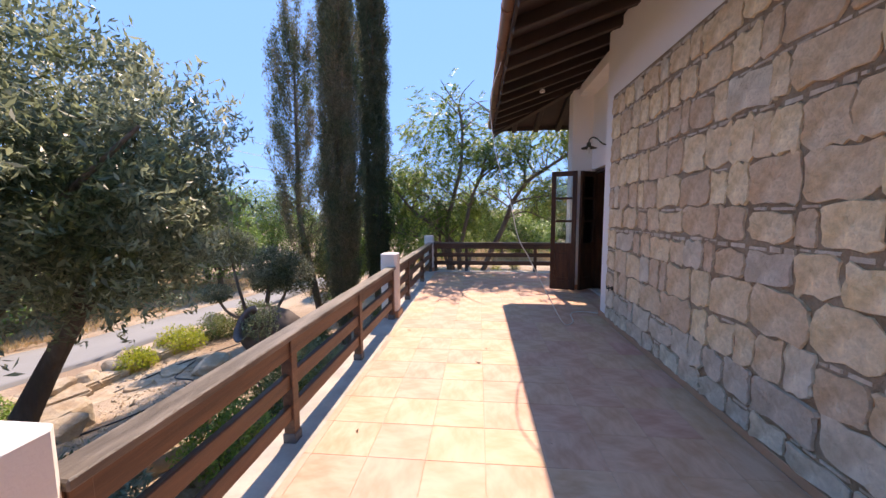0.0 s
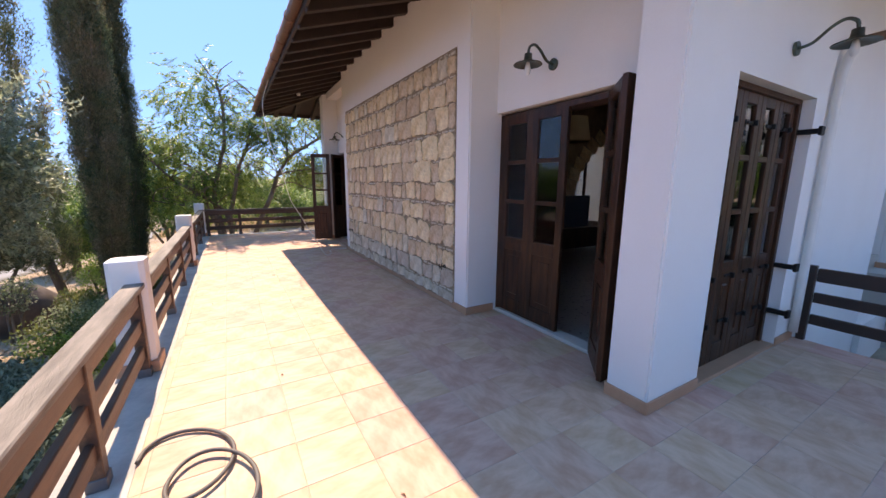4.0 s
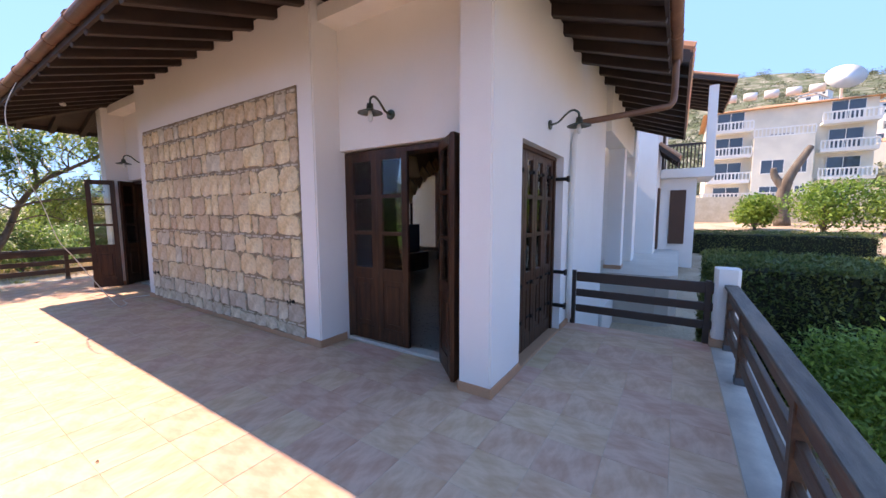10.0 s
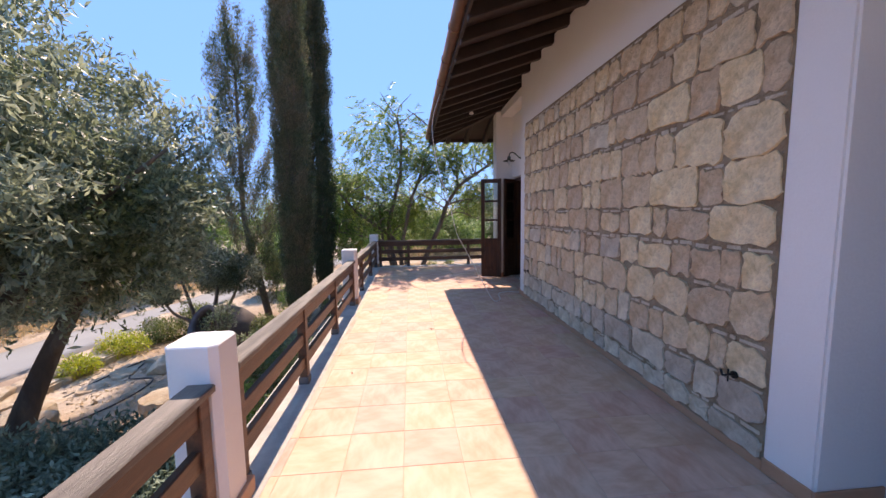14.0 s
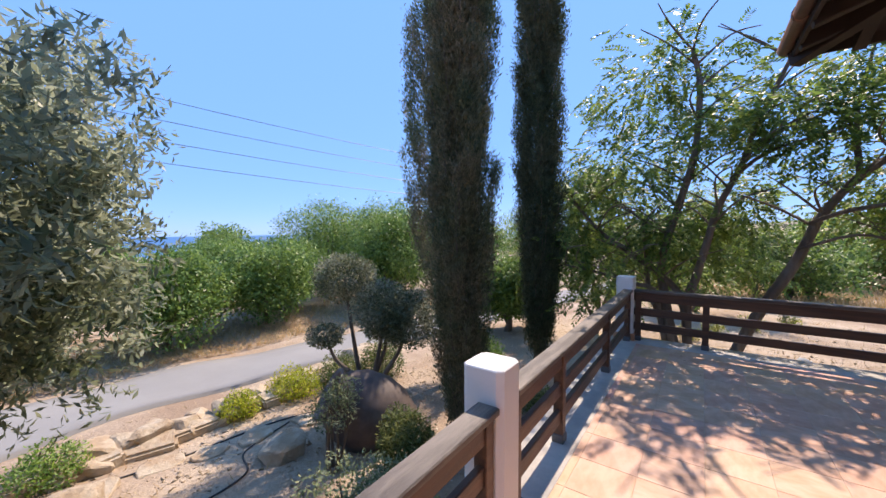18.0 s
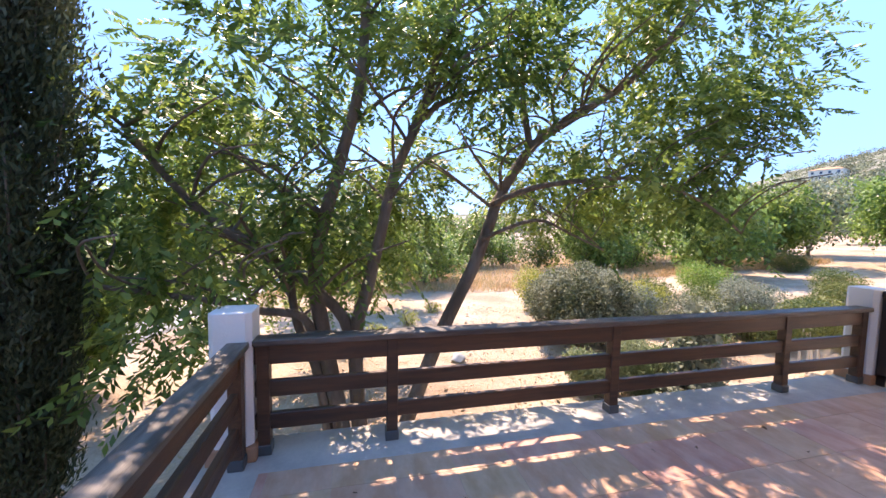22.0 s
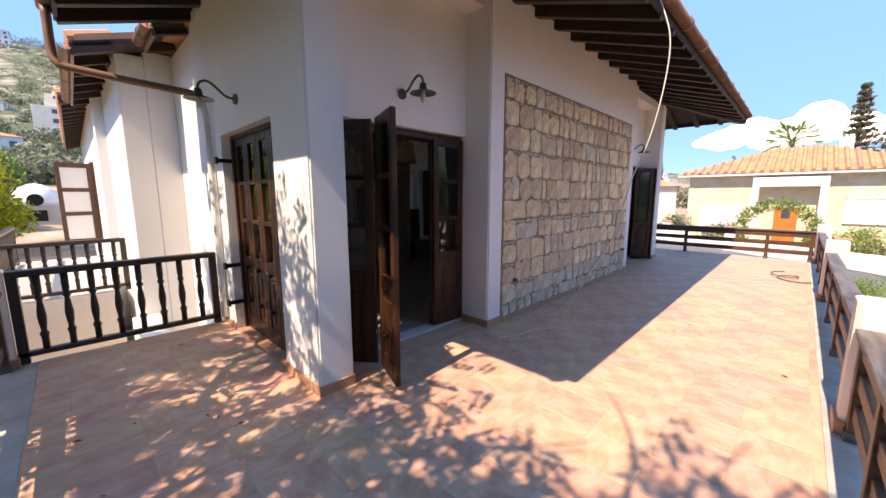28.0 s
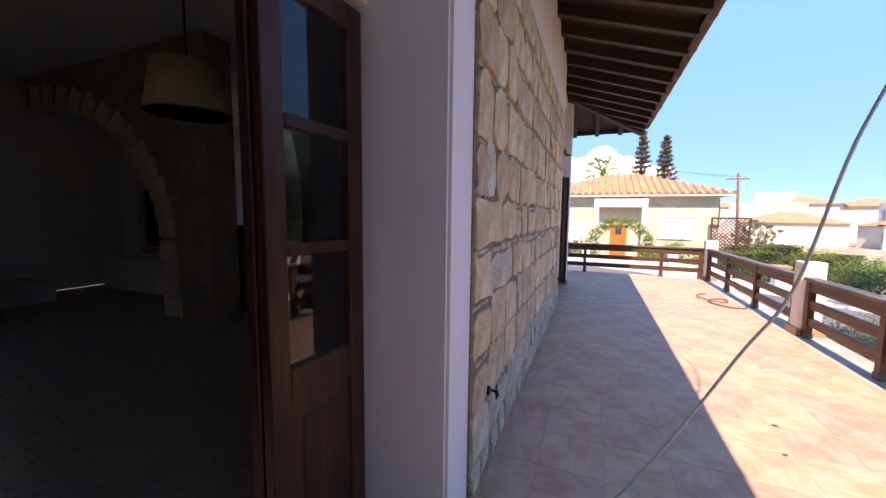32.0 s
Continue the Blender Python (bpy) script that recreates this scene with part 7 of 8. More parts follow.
for i in range(-14, 10):
    for s in (-1, 1):
        x0 = 0.2 * i
        u0, u1 = max(0.0, -0.85 - x0), min(2.7, 0.85 - x0)
        if u1 - u0 > 0.1:
            tube(bm, [(s * (x0 + u0), 0.012 * s, u0), (s * (x0 + u1), 0.012 * s, u1)], 0.022, 4)
part("lattice", bm, TIMBER, LT)
bm = boxed(-0.92, 0.92, -0.05, 0.05, 2.7, 2.8)
for x in (-0.88, 0.88):
    box(bm, x - 0.04, x + 0.04, -0.05, 0.05, 0, 2.7)
part("frame", bm, TIMBER, LT)
BW = thing("boundary_wall", "low white boundary wall with capped pillars", "wall", (0, 0, 0))
PTS = [(-9.5, -9.2), (-3.9, -11.6), (3.25, -15.0), (8.5, -18.6), (15, -24.5)]
for (x0, y0), (x1, y1) in zip(PTS, PTS[1:]):
    ln = math.hypot(x1 - x0, y1 - y0)
    w = part("wall", boxed(0, ln, -0.1, 0.1, -1.0, 0.55, bevel=0.01), BRIGHT, BW)
    w.matrix_basis = pose(x0, y0, gz((x0 + x1) / 2, (y0 + y1) / 2) + 0.1, 0, 0, math.degrees(math.atan2(y1 - y0, x1 - x0)))
    for k in range(int(ln / 3)):
        u = (k + 0.5) / int(ln / 3)
        px, py = x0 + (x1 - x0) * u, y0 + (y1 - y0) * u
        pl = part("pillar", boxed(-0.2, 0.2, -0.2, 0.2, -1.0, 1.05, bevel=0.01), BRIGHT, BW)
        pl.matrix_basis = pose(px, py, gz(px, py) + 0.1)
        cp = part("pillar_cap", boxed(-0.24, 0.24, -0.24, 0.24, 1.05, 1.13, bevel=0.01), ROOF_TILE, BW, "terracotta cap")
        cp.matrix_basis = pose(px, py, gz(px, py) + 0.1)
for i, (x, y, r, h, m) in enumerate(((-8, -11.2, 1.0, 1.5, LEAF_HEDGE), (-6, -12.2, 1.0, 1.4, LEAF_HEDGE), (-3.4, -13.2, 1.0, 1.3, LEAF_HEDGE), (-1.6, -14.3, 0.8, 1.2, LEAF_GREEN), (2.2, -15.8, 0.9, 1.3, LEAF_HEDGE), (4.5, -17.2, 1.0, 1.6, LEAF_HEDGE), (-10.5, -13, 1.2, 1.5, LEAF_GREEN), (-13, -15, 1.3, 1.4, LEAF_HEDGE), (-9.5, -16, 1.2, 1.3, LEAF_HEDGE), (-12, -19, 1.4, 1.4, LEAF_GREEN), (-15, -18.5, 1.3, 1.4, LEAF_HEDGE), (-3.0, -17.6, 0.8, 1.5, LEAF_GREEN), (-16, -22, 1.5, 1.6, LEAF_HEDGE), (-11, -23, 1.4, 1.5, LEAF_YELLOW))):
    shrub("front_hedge", "clipped green front garden hedge" if i % 3 else "green front garden hedge with red flowers", x, y, dome(r, h), int(2400 * r), 0.10, m, 2.0, group="front garden hedges")
for i, (x, y, ln, wd, hh) in enumerate(((-6.3, -17.6, 3.2, 1.4, 1.35), (-9.3, -20.0, 3.6, 1.6, 1.2), (-8.6, -22.4, 5.0, 1.4, 1.6), (-12.2, -23.4, 4.0, 1.4, 1.2))):
    hedge("hedge", "clipped green hedge beyond the road junction", x - wd / 2, x + wd / 2, y - ln / 2, y + ln / 2, hh, 5200, None, -52, 0.10)
w = part("wall", boxed(-0.12, 0.12, -5.0, 5.0, -1.5, 0.45, bevel=0.02), BRIGHT, BW)
w.matrix_basis = pose(-7.2, -17.8, gz(-7.2, -17.8), 0, 0, -52)
AR = thing("vine_arch", "green vine grown over a garden gate arch", "vine", (-0.1, -14.6, gz(-0.1, -14.6)))
p, u = blob_points([(1.3 * math.cos(a), 0.0, 1.2 + 1.2 * math.sin(a), 0.35, 0.35, 0.3) for a in np.linspace(-0.5, 3.6, 14)], 3200, 0.4)
v, f = leaf_cloud(p, 0.11, 2.0, along=u, up=True)
link_mesh("leaves", v, f, LEAF_GREEN, AR)
def conifer(x, y, z, h, R, tiers, label, mat, droop=0.12):
    """A tall tiered conifer of clumped needles on a straight trunk."""
    t = thing("norfolk_pine", label, "tree", (x, y, z), group="tiered pines")
    bm = bmesh.new()
    tube(bm, [(0, 0, 0), (0, 0, h)], [0.02 * h, 0.004 * h], 8)
    part("trunk", bm, BARK, t)
    P, D = [], []
    for k in range(tiers):
        z_ = 0.16 * h + 0.83 * h * k / (tiers - 1)
        for a in np.linspace(0, 2 * math.pi, 8, endpoint=False) + k * 0.4:
            L = R * (1 - k / (tiers + 0.5)) ** 0.85 * RNG.uniform(0.7, 1.15)
            for q in np.linspace(0.1, 1, 10):
                for _ in range(5):
                    P.append(NP([math.cos(a) * L * q, math.sin(a) * L * q, z_ + droop * q * L * q]) + RNG.normal(size=3) * 0.055 * R)
                    D.append(NP([math.cos(a), math.sin(a), 0.3]))
    v, f = leaf_cloud(NP(P), 0.17 * R, 2.2, along=NP(D), up=True)
    link_mesh("crown", v, f, mat, t)


conifer(-4.35, -50, 1.0, 11.6, 2.0, 16, "tall tiered pine behind the bungalow", LEAF_CYPRESS)
conifer(-7.05, -50, 1.0, 10.8, 2.0, 16, "tall tiered pine behind the bungalow", LEAF_CYPRESS)
conifer(38.5, -49.5, 1.0, 20.5, 3.6, 15, "tall sparse grey green conifer behind the white villa", LEAF_GREY)
crown_tree("garden_tree", "large dark green leafy tree beside the carport", 32.5, -48.5, 10.5, 5.6, 9000, LEAF_CAROB, 0.42, 0.3, 0.05, "garden trees to the east")
palm(0.5, -45, 1.5, 5.5, 2.4)


def far_house(x, y, w, d, h, roof, rz, wall, group="far white houses"):
    z = gz(x, y)
    t = thing("far_house", "far white flat-roofed house" if not roof else "far pale house with orange tiled roof", "house", (x, y, z), rz, group=group)
    part("wall", boxed(-w / 2, w / 2, -d / 2, d / 2, -4, h, bevel=0.05), wall, t)
    if roof:
        hip_roof(t, -w / 2 - 0.4, w / 2 + 0.4, -d / 2 - 0.4, d / 2 + 0.4, h, 1.5)
    else:
        part("roof_room", boxed(-w / 4, w / 6, -d / 4, d / 4, h, h + 2.0), wall, t)
    k = max(2, int(w / 3))
    for fl in range(int(h / 2.9)):
        for i in range(k):
            u = -w / 2 + w * (i + 0.5) / k
            part("window", boxed(u - 0.6, u + 0.6, -d / 2 - 0.05, -d / 2 + 0.05, 2.9 * fl + 0.9, 2.9 * fl + 2.2), WINDOW_DARK, t)
        part("window", boxed(-w / 2 - 0.05, -w / 2 + 0.05, -1.0, 1.0, 2.9 * fl + 0.9, 2.9 * fl + 2.2), WINDOW_DARK, t)


hr = random.Random(11)
far_house(11.5, -27.5, 9, 8, 3.0, True, 15, BRIGHT, "neighbouring houses")
far_house(-24, -60, 10, 8, 3.0, True, -10, CREAM, "neighbouring houses")
far_house(-37, -58, 9, 8, 3.0, True, 20, BRIGHT, "neighbouring houses")
for i in range(62):
    a = hr.uniform(-1.05, 0.55) if i < 30 else hr.uniform(-0.85, -0.1)
    r = hr.uniform(110, 420) if i < 30 else hr.uniform(120, 330)
    far_house(2 + r * math.cos(a), 2 + r * math.sin(a), hr.uniform(9, 18), hr.uniform(8, 11), hr.choice((3.2, 6.0, 6.2, 8.9)), hr.random() < 0.3, math.degrees(a) + hr.choice((0, -90)) + hr.uniform(-20, 20), hr.choice((BRIGHT, BRIGHT, CREAM)))
for i in range(10):
    a = hr.uniform(0.0, 0.40)
    r = hr.uniform(230, 430)
    far_house(2 + r * math.cos(a), 2 + r * math.sin(a), hr.uniform(8, 13), hr.uniform(7, 10), hr.choice((3.0, 3.2, 5.8)), hr.random() < 0.25, math.degrees(a) + hr.uniform(-20, 20), hr.choice((BRIGHT, BRIGHT, CREAM)))
for i in range(26):
    a = hr.uniform(-2.25, -1.15)
    r = hr.uniform(62, 190)
    far_house(2 + r * math.cos(a), 2 + r * math.sin(a), hr.uniform(8, 14), hr.uniform(8, 10), hr.choice((3.2, 6.0, 6.2)), hr.random() < 0.45, math.degrees(a) + 180 + hr.uniform(-30, 30), hr.choice((BRIGHT, BRIGHT, CREAM)))
for i in range(14):
    a = hr.uniform(2.5, 3.4)
    r = hr.uniform(300, 620)
    far_house(2 + r * math.cos(a), 2 + r * math.sin(a), hr.uniform(9, 16), hr.uniform(8, 12), hr.choice((3.2, 6.0)), hr.random() < 0.4, hr.uniform(0, 90), hr.choice((BRIGHT, CREAM)))
# far scrub and trees: uncountable
n = 2600
a = np.where(np.arange(n) < 900, RNG.random(n) * 2 * math.pi, RNG.random(n) * 1.5 - 0.9)
r = 60 + 440 * RNG.random(n) ** 1.2
x, y = 2 + r * np.cos(a), 2 + r * np.sin(a)
ok = ~((np.abs(a - 3.14) < 0.35) & (r > 90)) & ~((x > 30) & (x < 80) & (y > -60) & (y < 0))
P = []
for xx, yy, rr_ in zip(x[ok], y[ok], r[ok]):
    s = RNG.uniform(1.0, 2.6) * (1 + rr_ / 350)
    q, u = blob_points([(xx, yy, gz(xx, yy) + 0.5 * s, s, s, 0.8 * s)], 110, 0.5)
    P.append(q)
P = np.concatenate(P)
v, f = leaf_cloud(P, 0.9, 1.6, spread=1.0)
tagged(link_mesh("far_scrub", v, f, LEAF_DUSK), "far trees and scrub on the slopes", "scrub", kind="stuff")

# low white clouds far to the south
CLOUD = material("self_lit_white_cloud", (0.95, 0.95, 0.96), 1.0, 0.02, 0.01, 0.01, 0, spec=0.0)
bs = next(n for n in CLOUD.node_tree.nodes if n.type == "BSDF_PRINCIPLED")
# an added glow whitens the clouds beyond what sun and sky give
bs.inputs["Emission Color"].default_value = (0.93, 0.95, 1.0, 1)
bs.inputs["Emission Strength"].default_value = 0.32
bm = bmesh.new()
cr_ = random.Random(21)
for i in range(64):
    u = cr_.uniform(-1, 1)
    h = 130 * (1 - abs(u) ** 1.5) * cr_.random()
    r = cr_.uniform(30, 62) * (1.1 - 0.5 * abs(u))
    m = pose(60 + 440 * u, -2500 + cr_.uniform(-60, 60), 260 + h) @ Matrix.Diagonal((r * 1.5, r, r * 0.75, 1))
    bmesh.ops.create_icosphere(bm, subdivisions=3, radius=1.0, matrix=m)
for v in bm.verts:
    v.co += 16 * noise.noise_vector(v.co * 0.02) + 7 * noise.noise_vector(v.co * 0.06)
tagged(part("cloud_backdrop", bm, CLOUD, smooth=True), "white heaped clouds low over the southern horizon", "cloud", kind="structure")

# ---- poles and wires ----
POLE = material("weathered_pole_wood", (0.22, 0.12, 0.07), 0.9, 0.25, 8)


def pole(x, y, h, lean=0.0):
    z = gz(x, y)
    t = thing("utility_pole", "brown timber utility pole with crossarm", "pole", (x, y, z), group="utility poles")
    bm = bmesh.new()
    tube(bm, [(0, 0, -0.5), (lean, 0, h)], [0.15, 0.10], 10)
    part("shaft", bm, POLE, t, smooth=True)
    part("crossarm", boxed(lean - 0.9, lean + 0.9, -0.05, 0.05, h - 0.6, h - 0.48), POLE, t)
    for k in (-0.8, -0.3, 0.3, 0.8):
        bm = bmesh.new()
        lathe(bm, [(0.03, 0), (0.05, 0.05), (0.03, 0.12)], 8, (lean + k, 0, h - 0.48))
        part("insulator", bm, BRIGHT, t)
    return Vector((x + lean, y, z + h))


def wire(a, b, sag, r=0.012):
    pts = [a + (b - a) * (i / 16) + Vector((0, 0, -4 * sag * (i / 16) * (1 - i / 16))) for i in range(17)]
    bm = bmesh.new()
    tube(bm, pts, r, 4)
    tagged(part("overhead_wire", bm, RUBBER), "thin dark overhead wire", "wire", "overhead wires")


p1 = pole(26.6, -34.4, 13.0, 0.3)
p2 = pole(27, -42, 10.5)
p3 = pole(-11.5, -36.5, 7.5, 0.4)
p4 = pole(42, -21, 8.0)
for k in (-0.8, 0.3):
    wire(p1 + Vector((k, 0, -0.4)), p2 + Vector((k, 0, -0.4)), 0.4)
    wire(p1 + Vector((k, 0, -0.4)), Vector((90, -35, 26)) + Vector((k, 0, 0)), 1.0)
    wire(p3 + Vector((k, 0, -0.4)), Vector((20, -52, 14.5 + k)), 0.8)
for i in range(4):
    wire(Vector((-38, -22, 9.3 + 1.5 * i)), Vector((-22, 44, 5.0 + 1.3 * i)), 1.0, 0.02)


# ---- the room behind the doors ----
RW = thing("stone_arch_wall", "rough stone room wall with a wide round arch", "wall", kind="structure")
bm = bmesh.new()
ARCH = [(9.4 - 3.1 * math.cos(a), 1.0 + 2.0 * math.sin(a), a) for a in np.linspace(0.06, math.pi / 2, 11)]
pts = [(6.3, 0.0), (6.3, 1.0)] + [(x, z) for x, z, _ in ARCH] + [(9.58, 3.0), (9.58, 3.44), (5.35, 3.44), (5.35, 0.0)]
for yy, flip in ((2.75, 1), (3.10, -1)):
    vs = [bm.verts.new((x, yy, z)) for x, z in pts]
    bm.faces.new(vs[::flip])
bm.verts.ensure_lookup_table()
n = len(pts)
for i in range(n):
    j = (i + 1) % n
    bm.faces.new((bm.verts[i], bm.verts[j], bm.verts[n + j], bm.verts[n + i]))
bmesh.ops.recalc_face_normals(bm, faces=bm.faces)
INSTONE = material("room_stone", (0.34, 0.25, 0.16), 0.95, 0.3, 6, 3, 0.9, 7, second=(0.40, 0.30, 0.20), mix=0.5, bump_size=0.05)
part("masonry", bm, INSTONE, RW)
for i, a in enumerate(np.linspace(0.08, math.pi / 2 - 0.05, 13)):
    v_ = part("arch_stone", boxed(-0.13, 0.13, -0.20, 0.20, -0.17, 0.17, bevel=0.018), STONE, RW)
    v_.matrix_basis = pose(9.4 - 3.24 * math.cos(a), 2.925, 1.0 + 2.12 * math.sin(a), 0, math.degrees(math.atan2(2.0 * math.sin(a), 3.1 * math.cos(a))) - 90, 0)
for i in range(4):
    v_ = part("pillar_stone", boxed(-0.17, 0.17, -0.20, 0.20, 0.0, 0.245, bevel=0.018), STONE, RW)
    v_.matrix_basis = pose(6.14 + 0.02 * (i % 2), 2.925, 0.005 + 0.25 * i)
tagged(part("wall_inner_arch", boxed(7.0, 9.58, 1.75, 1.95, 0.0, 3.44), INNER), "plain white inner wall behind the arch", "wall", kind="structure")
tagged(part("bench", boxed(7.7, 9.2, 1.96, 2.45, 0.0, 0.55, bevel=0.02), INNER), "low white plastered bench behind the arch", "bench", kind="structure")
NICHE = thing("wall_niche", "niche in a stone frame above the bench, its shade painted black", "niche")
# black plate on the flat wall: the niche's shade is only colour
part("back", boxed(7.95, 8.75, 1.952, 1.975, 0.75, 1.75), SOOT_SHADE, NICHE)
bm = bmesh.new()
for q in ((7.8, 7.95, 0.6, 1.9), (8.75, 8.9, 0.6, 1.9), (7.95, 8.75, 1.75, 1.9), (7.95, 8.75, 0.6, 0.75)):
    box(bm, q[0], q[1], 1.952, 2.02, q[2], q[3], bevel=0.01)
part("frame", bm, STONE, NICHE, "rough sandstone frame")
SHADE = material("cream_fabric_shade", (0.72, 0.62, 0.42), 0.9, 0.05, 60, 3, 0.1, translucent=0.4)


def pendant(x, y, z):
    t = thing("pendant_lamp", "cream fabric drum pendant lamp", "lamp", (x, y, z), group="pendant lamps")
    bm = bmesh.new()
    lathe(bm, [(0.24, 0.0), (0.19, 0.30), (0.185, 0.30), (0.235, 0.0)], 24)
    part("shade", bm, SHADE, t, smooth=True)
    bm = bmesh.new()
    tube(bm, [(0, 0, 0.30), (0, 0, 3.45 - z)], 0.006, 6)
    part("cord", bm, IRON, t)


pendant(3.55, 4.45, 2.0)
pendant(3.4, 0.4, 2.0)
tagged(part("hearth_step", boxed(8.6, 9.58, 3.3, 5.2, 0.0, 0.28, bevel=0.02), KERBSTONE), "pale raised hearth step", "step", kind="structure")
CB = thing("fireplace", "white plastered corner fireplace with dark opening", "fireplace", (9.05, 0.6, 0))
part("body", boxed(-0.5, 0.5, -0.7, 0.7, 0, 2.2, bevel=0.03), INNER, CB)
# black plate on the solid body paints the opening's shade and soot
part("opening", boxed(-0.52, -0.45, -0.4, 0.4, 0.35, 1.0), SOOT_SHADE, CB, "opening painted black for soot and inner shade")
TVB = thing("low_cabinet", "dark low cabinet with a black screen on the wall", "cabinet", (5.95, 2.7, 0))
part("body", boxed(-0.7, 0.7, -0.45, 0.0, 0.06, 0.5, bevel=0.01), WOOD, TVB)
tagged(part("television", boxed(5.4, 6.5, 2.42, 2.48, 0.505, 1.2, bevel=0.008), WINDOW_DARK), "black flat television on the low cabinet", "television")

# ---- small things on the terrace ----
def wire_run(name, label, pts, r, mat, category="cable"):
    bm = bmesh.new()
    tube(bm, smooth_path(pts, 8), r, 6)
    return tagged(part(name, bm, mat, smooth=True), label, category)


wire_run("loose_cable", "thin off white cable hanging from the eaves to the floor", [(0.20, 4.3, 3.20), (0.085, 4.33, 2.85), (0.09, 4.33, 2.5), (0.17, 4.33, 2.05), (0.31, 4.33, 1.63), (0.43, 4.33, 1.12), (0.57, 4.33, 0.85), (0.80, 4.33, 0.40), (1.0, 4.29, 0.04), (1.16, 4.45, 0.008), (1.21, 4.78, 0.008), (1.31, 4.93, 0.008), (1.47, 4.95, 0.008), (1.71, 4.84, 0.008), (1.92, 4.77, 0.008)], 0.0058, WIRE)
hose_pts = []
for i in range(27):
    a, u = 3.0 - i * 0.42, i / 26
    hose_pts.append((-0.93 + 0.20 * u + (0.17 + 0.05 * math.sin(i * 0.3)) * math.cos(a), -0.86 - 0.40 * u + (0.23 + 0.04 * math.cos(i * 0.23)) * math.sin(a), 0.012 + 0.0012 * i))
wire_run("coiled_hose", "dark grey hose lying in loose coils on the tiles", hose_pts, 0.011, HOSE, "hose")
for y, x in ((0.58, WX), (4.30, WX)):
    t = thing("wall_hook", "rusty iron hook fixed in the stone wall", "hook", (x, y, 0.47 if y < 1 else 0.485), group="iron wall hooks")
    bm = bmesh.new()
    tube(bm, smooth_path([(0.0, 0, 0), (-0.07, 0, 0.005), (-0.10, 0.03, -0.01), (-0.10, 0.05, 0.03)], 4), 0.009, 7)
    tube(bm, [(-0.085, 0, -0.05), (-0.085, 0, 0.05)], 0.006, 6)
    bmesh.ops.scale(bm, vec=(0.8, 0.75, 0.75), verts=bm.verts)
    part("hook", bm, IRON, t, smooth=True)
    bm = bmesh.new()
    tube(bm, [(-0.02, 0, 0), (-0.035, 0, 0)], 0.022, 10)
    part("rose", bm, IRON, t)
for i in range(26):
    q = random.Random(900 + i)
    x, y = (q.uniform(-0.9, 0.4), q.uniform(-2, 4)) if i < 9 else (q.uniform(-0.8, 3.6), q.uniform(6.95, 8.2))
    v, f = leaf_cloud(NP([(x, y, 0.012)]), 0.055, 2.2, fold=0.4)
    v[:, 2] = np.abs(v[:, 2] - 0.012) * 0.4 + 0.004
    tagged(link_mesh("dry_leaf", v, f, DEAD_LEAF), "curled dry brown leaf on the tiles", "leaf", "dry leaves on the terrace")
SB = tagged(part("soffit_lamp", lathe(bmesh.new(), [(0.035, 0.0), (0.045, 0.02), (0.03, 0.05), (0.005, 0.06)], 14), BRIGHT, smooth=True), "small white round light under the eaves", "lamp")
SB.matrix_basis = pose(0.95, 5.9, 3.33)
tagged(part("concrete_block", boxed(5.0, 5.6, -2.9, -2.45, -1.15, -0.55, bevel=0.02), CONCRETE), "grey concrete block beside the steps", "block")

# ---- stone panel: each block a piece of its own ----
PANEL = thing("stone_panel", "panel of rough coursed sandstone blocks set in the white wall", "stone wall", kind="structure")
part("mortar_bed", boxed(WX - 0.007, WX + 0.02, ST0, ST1, 0.002, STONE_TOP), MORTAR, PANEL, "grey-brown mortar")


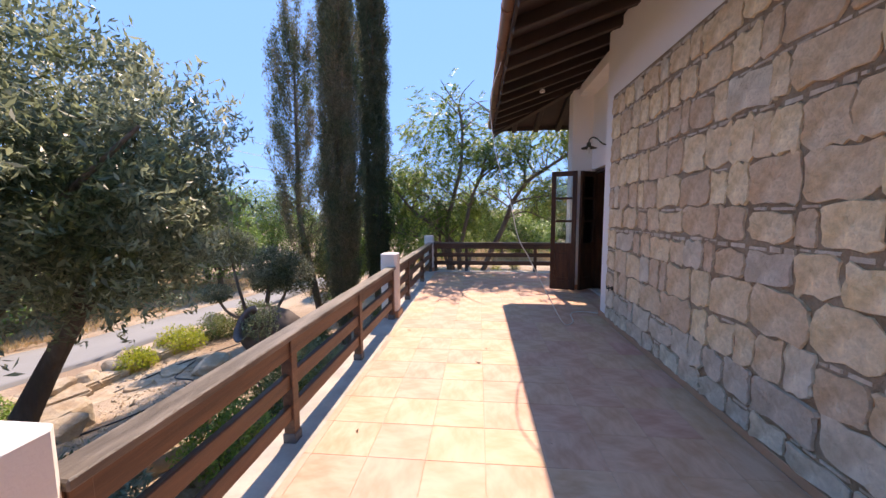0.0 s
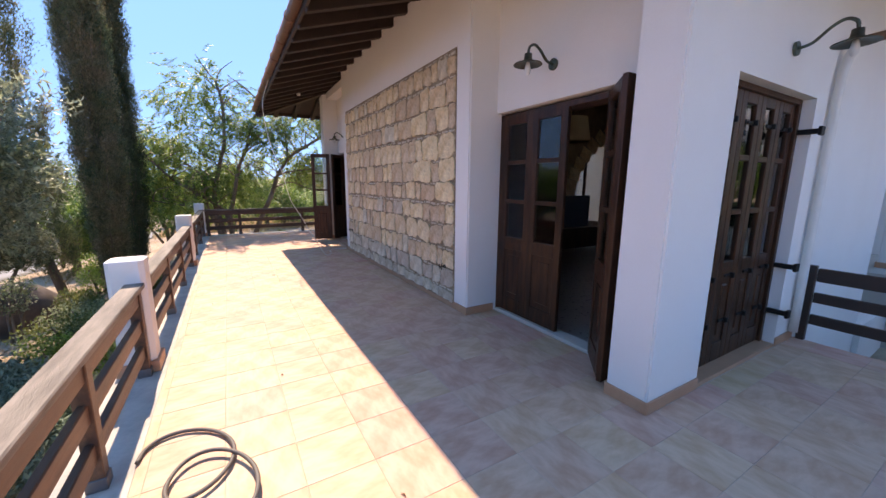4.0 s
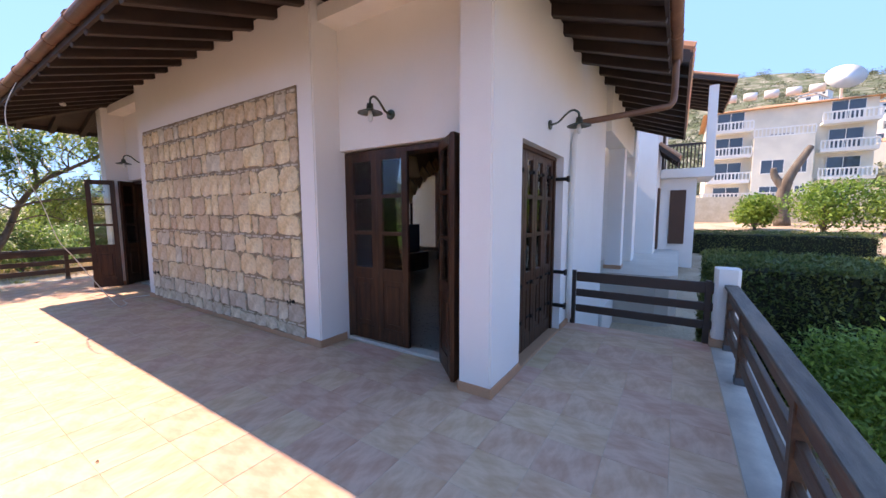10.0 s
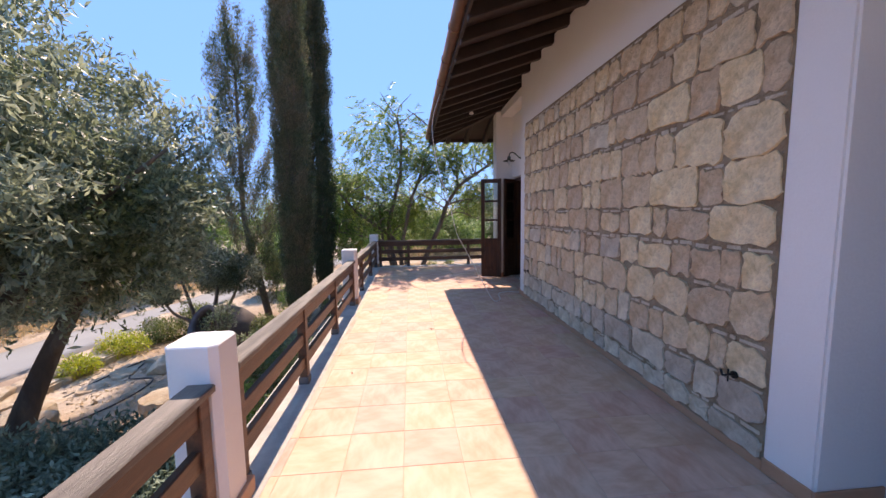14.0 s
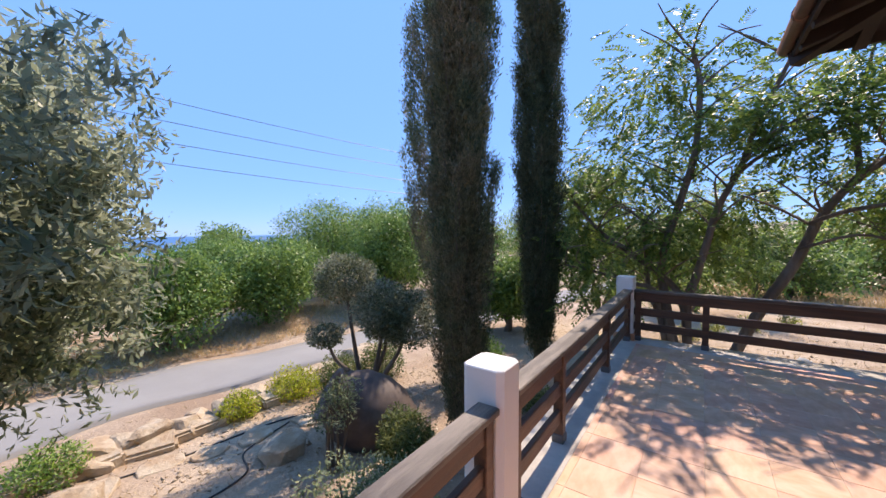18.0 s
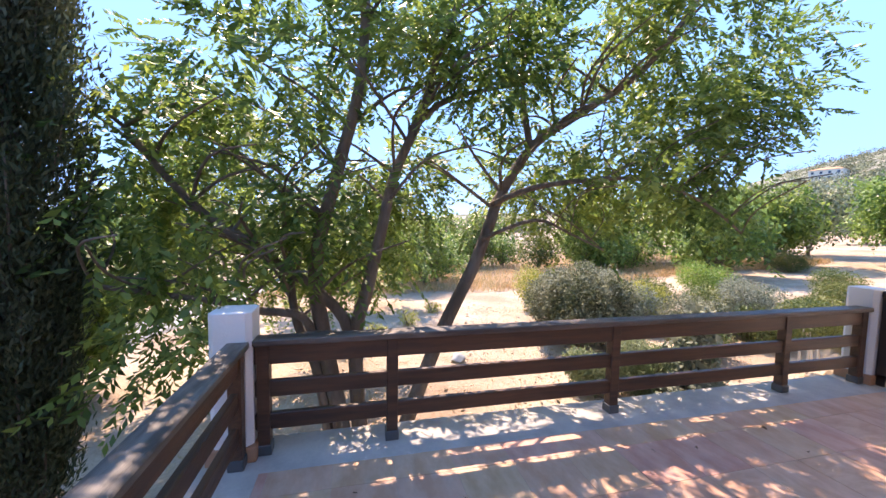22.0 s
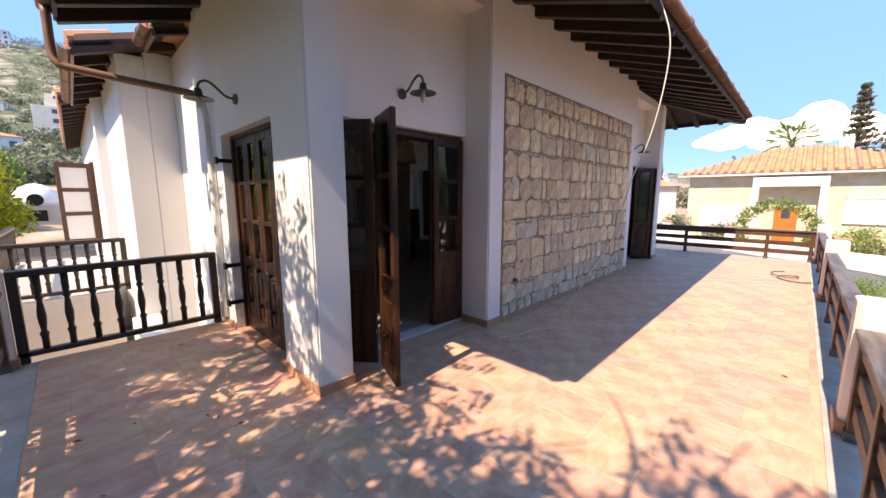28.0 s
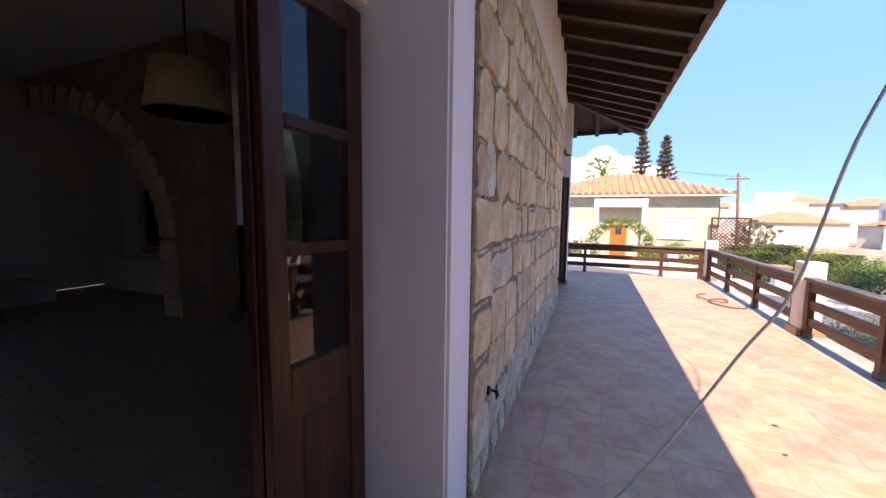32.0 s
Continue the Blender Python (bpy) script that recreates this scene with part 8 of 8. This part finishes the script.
def stone_block(w, h, rng):
    """A rough flat-faced block w by h with a broken outline, about its middle, facing -x."""
    bm = bmesh.new()
    k = 0.06 + 0.10 * rng.random()
    c = k * min(w, h)
    j = min(0.024, 0.14 * min(w, h))
    pts = []
    for i in range(4):
        sx, sy = ((-1, -1), (1, -1), (1, 1), (-1, 1))[i]
        cx, cy = sx * w / 2 + rng.uniform(-j, j) * 0.5, sy * h / 2 + rng.uniform(-j, j)
        a, b = (cx, cy - sy * c * rng.uniform(0.6, 1.6)), (cx - sx * c * rng.uniform(0.6, 1.6), cy)
        pts += [a, b] if i in (0, 2) else [b, a]
        for u in (-0.22, 0.0, 0.22):
            u = (u + rng.uniform(-0.07, 0.07)) * (1 if i < 2 else -1)
            if i % 2 == 0:
                pts.append((u * w, sy * h / 2 + rng.uniform(-j, j) * 0.6))
            else:
                pts.append((sx * w / 2 + rng.uniform(-j, j) * 0.6, u * h))
    tilt_y, tilt_z = rng.uniform(-0.012, 0.012), rng.uniform(-0.012, 0.012)
    back = [bm.verts.new((0.012, y, z)) for y, z in pts]
    mid = [bm.verts.new((-0.0165 + rng.uniform(-0.003, 0.003), y, z)) for y, z in pts]
    e = 1 - 0.006 / max(w, h, 0.05)
    e = max(e, 0.86)
    top = [bm.verts.new((-0.020 + tilt_y * y / w + tilt_z * z / h + rng.uniform(-0.003, 0.003), y * e, z * (1 - 0.007 / max(h, 0.08)))) for y, z in pts]
    m = len(pts)
    for r, s in ((back, mid), (mid, top)):
        for i in range(m):
            bm.faces.new((r[i], r[(i + 1) % m], s[(i + 1) % m], s[i]))
    mv = bm.verts.new((-0.024 + rng.uniform(-0.004, 0.004), rng.uniform(-0.1, 0.1) * w, rng.uniform(-0.1, 0.1) * h))
    for i in range(m):
        bm.faces.new((top[i], top[(i + 1) % m], mv))
    bmesh.ops.recalc_face_normals(bm, faces=bm.faces)
    return bm


rng = random.Random(5)
z = 0.065
COURSES = [0.16, 0.22, 0.25, 0.27, 0.25, 0.22, 0.26, 0.31, 0.26, 0.28, 0.24]
scale_ = (STONE_TOP - 0.075) / sum(COURSES)
slivers = bmesh.new()


def sliver(y0, y1, z0, z1):
    """A thin wedge of stone pressed into the mortar."""
    v = []
    d = rng.uniform(0.008, 0.018)
    for x in (WX + 0.004, WX - d):
        k = 0.85 if x < WX else 1.0
        for sy, sz in ((-1, -1), (1, -1), (1, 1), (-1, 1)):
            v.append(slivers.verts.new((x, (y0 + y1) / 2 + sy * k * (y1 - y0) / 2 * rng.uniform(0.85, 1), (z0 + z1) / 2 + sz * k * (z1 - z0) / 2 * rng.uniform(0.6, 1))))
    for q in ((4, 7, 6, 5), (0, 4, 5, 1), (1, 5, 6, 2), (2, 6, 7, 3), (3, 7, 4, 0)):
        slivers.faces.new([v[k] for k in q])


for ci, ch in enumerate(COURSES):
    ch *= scale_
    y = ST0 + 0.006
    thick = rng.random() < 0.6 and ci > 0
    while y < ST1 - 0.03:
        w = rng.choice((0.14, 0.18, 0.22, 0.26, 0.30, 0.36, 0.44)) * rng.uniform(0.88, 1.14)
        if ST1 - y - w < 0.15:
            w = ST1 - y - 0.006
        cut = rng.choice((0.03, 0.04, 0.055)) if thick else rng.choice((0, 0, 0.012, 0.03, 0.04))
        hh = ch - 0.011 - cut
        side = rng.choice((0.009, 0.011, 0.015, 0.03))
        ob = part("stone", stone_block(w - side, hh, rng), STONE_GREY if ci < 2 or rng.random() < 0.07 else STONE, PANEL)
        ob.location = (WX - 0.001 + rng.uniform(-0.004, 0.004), y + w / 2, z + hh / 2 + 0.007)
        ob.rotation_euler = (radians(rng.uniform(-1.6, 1.6)), 0, 0)
        if cut > 0.025:
            q = y + 0.005
            while q < y + w - 0.04:
                l = min(rng.uniform(0.07, 0.20), y + w - q)
                sliver(q, q + l - 0.008, z + hh + 0.013, z + hh + 0.013 + rng.uniform(0.55, 0.95) * (cut - 0.004))
                q += l
        if side > 0.03:
            for k in range(3):
                if rng.random() < 0.7:
                    sliver(y + w - side / 2 - 0.011, y + w - side / 2 + 0.011, z + 0.03 + hh * k / 3, z + 0.02 + hh * (k + 0.85) / 3)
        y += w
    z += ch
tagged(part("sliver_stone", slivers, STONE_GREY, PANEL, "thin stone slivers pressed into the joints"), kind="stuff")

# ---- floor tiles: pieces on shared meshes ----
PITCH = 0.342
tile_me = part("tile", boxed(-0.1697, 0.1697, -0.1697, 0.1697, -0.012, 0.0, bevel=0.0015), TILE, FLOOR).data
bpy.data.objects.remove(bpy.data.objects["tile"])
far = bmesh.new()
xs = [1.86 - PITCH * i for i in range(-8, 10)]
ys = [-0.20 + PITCH * (j - 10) for j in range(0, 40)]
count = 0
for y in ys:
    for x in xs:
        a, b, c, d = x - 0.1697, x + 0.1697, y - 0.1697, y + 0.1697
        west = True
        hi_x = WX - 0.016 if P0 < y < P1 else (DX - 0.06 if S1 < y < N1 else KE)
        a, b, c, d = max(a, KX1 + 0.004), min(b, hi_x), max(c, KS1 + 0.004), min(d, KN0 - 0.004)
        if y < S1 and x > WX:
            d = min(d, S0 - 0.016)
        if y > N1 and x > WX:
            c = max(c, N0 + 0.016)
        if b - a < 0.02 or d - c < 0.02:
            continue
        whole = (b - a) > 0.336 and (d - c) > 0.336
        if whole and count < 290:
            share("tile", tile_me, FLOOR, pose(x, y, 0, 0, 0, 90 * ((count * 7) % 4)))
            count += 1
        else:
            box(far, a, b, c, d, -0.012, 0.0)
tagged(part("cut_tiles", far, TILE_JOINED, FLOOR, "cut terracotta tiles along the edges"), kind="stuff")
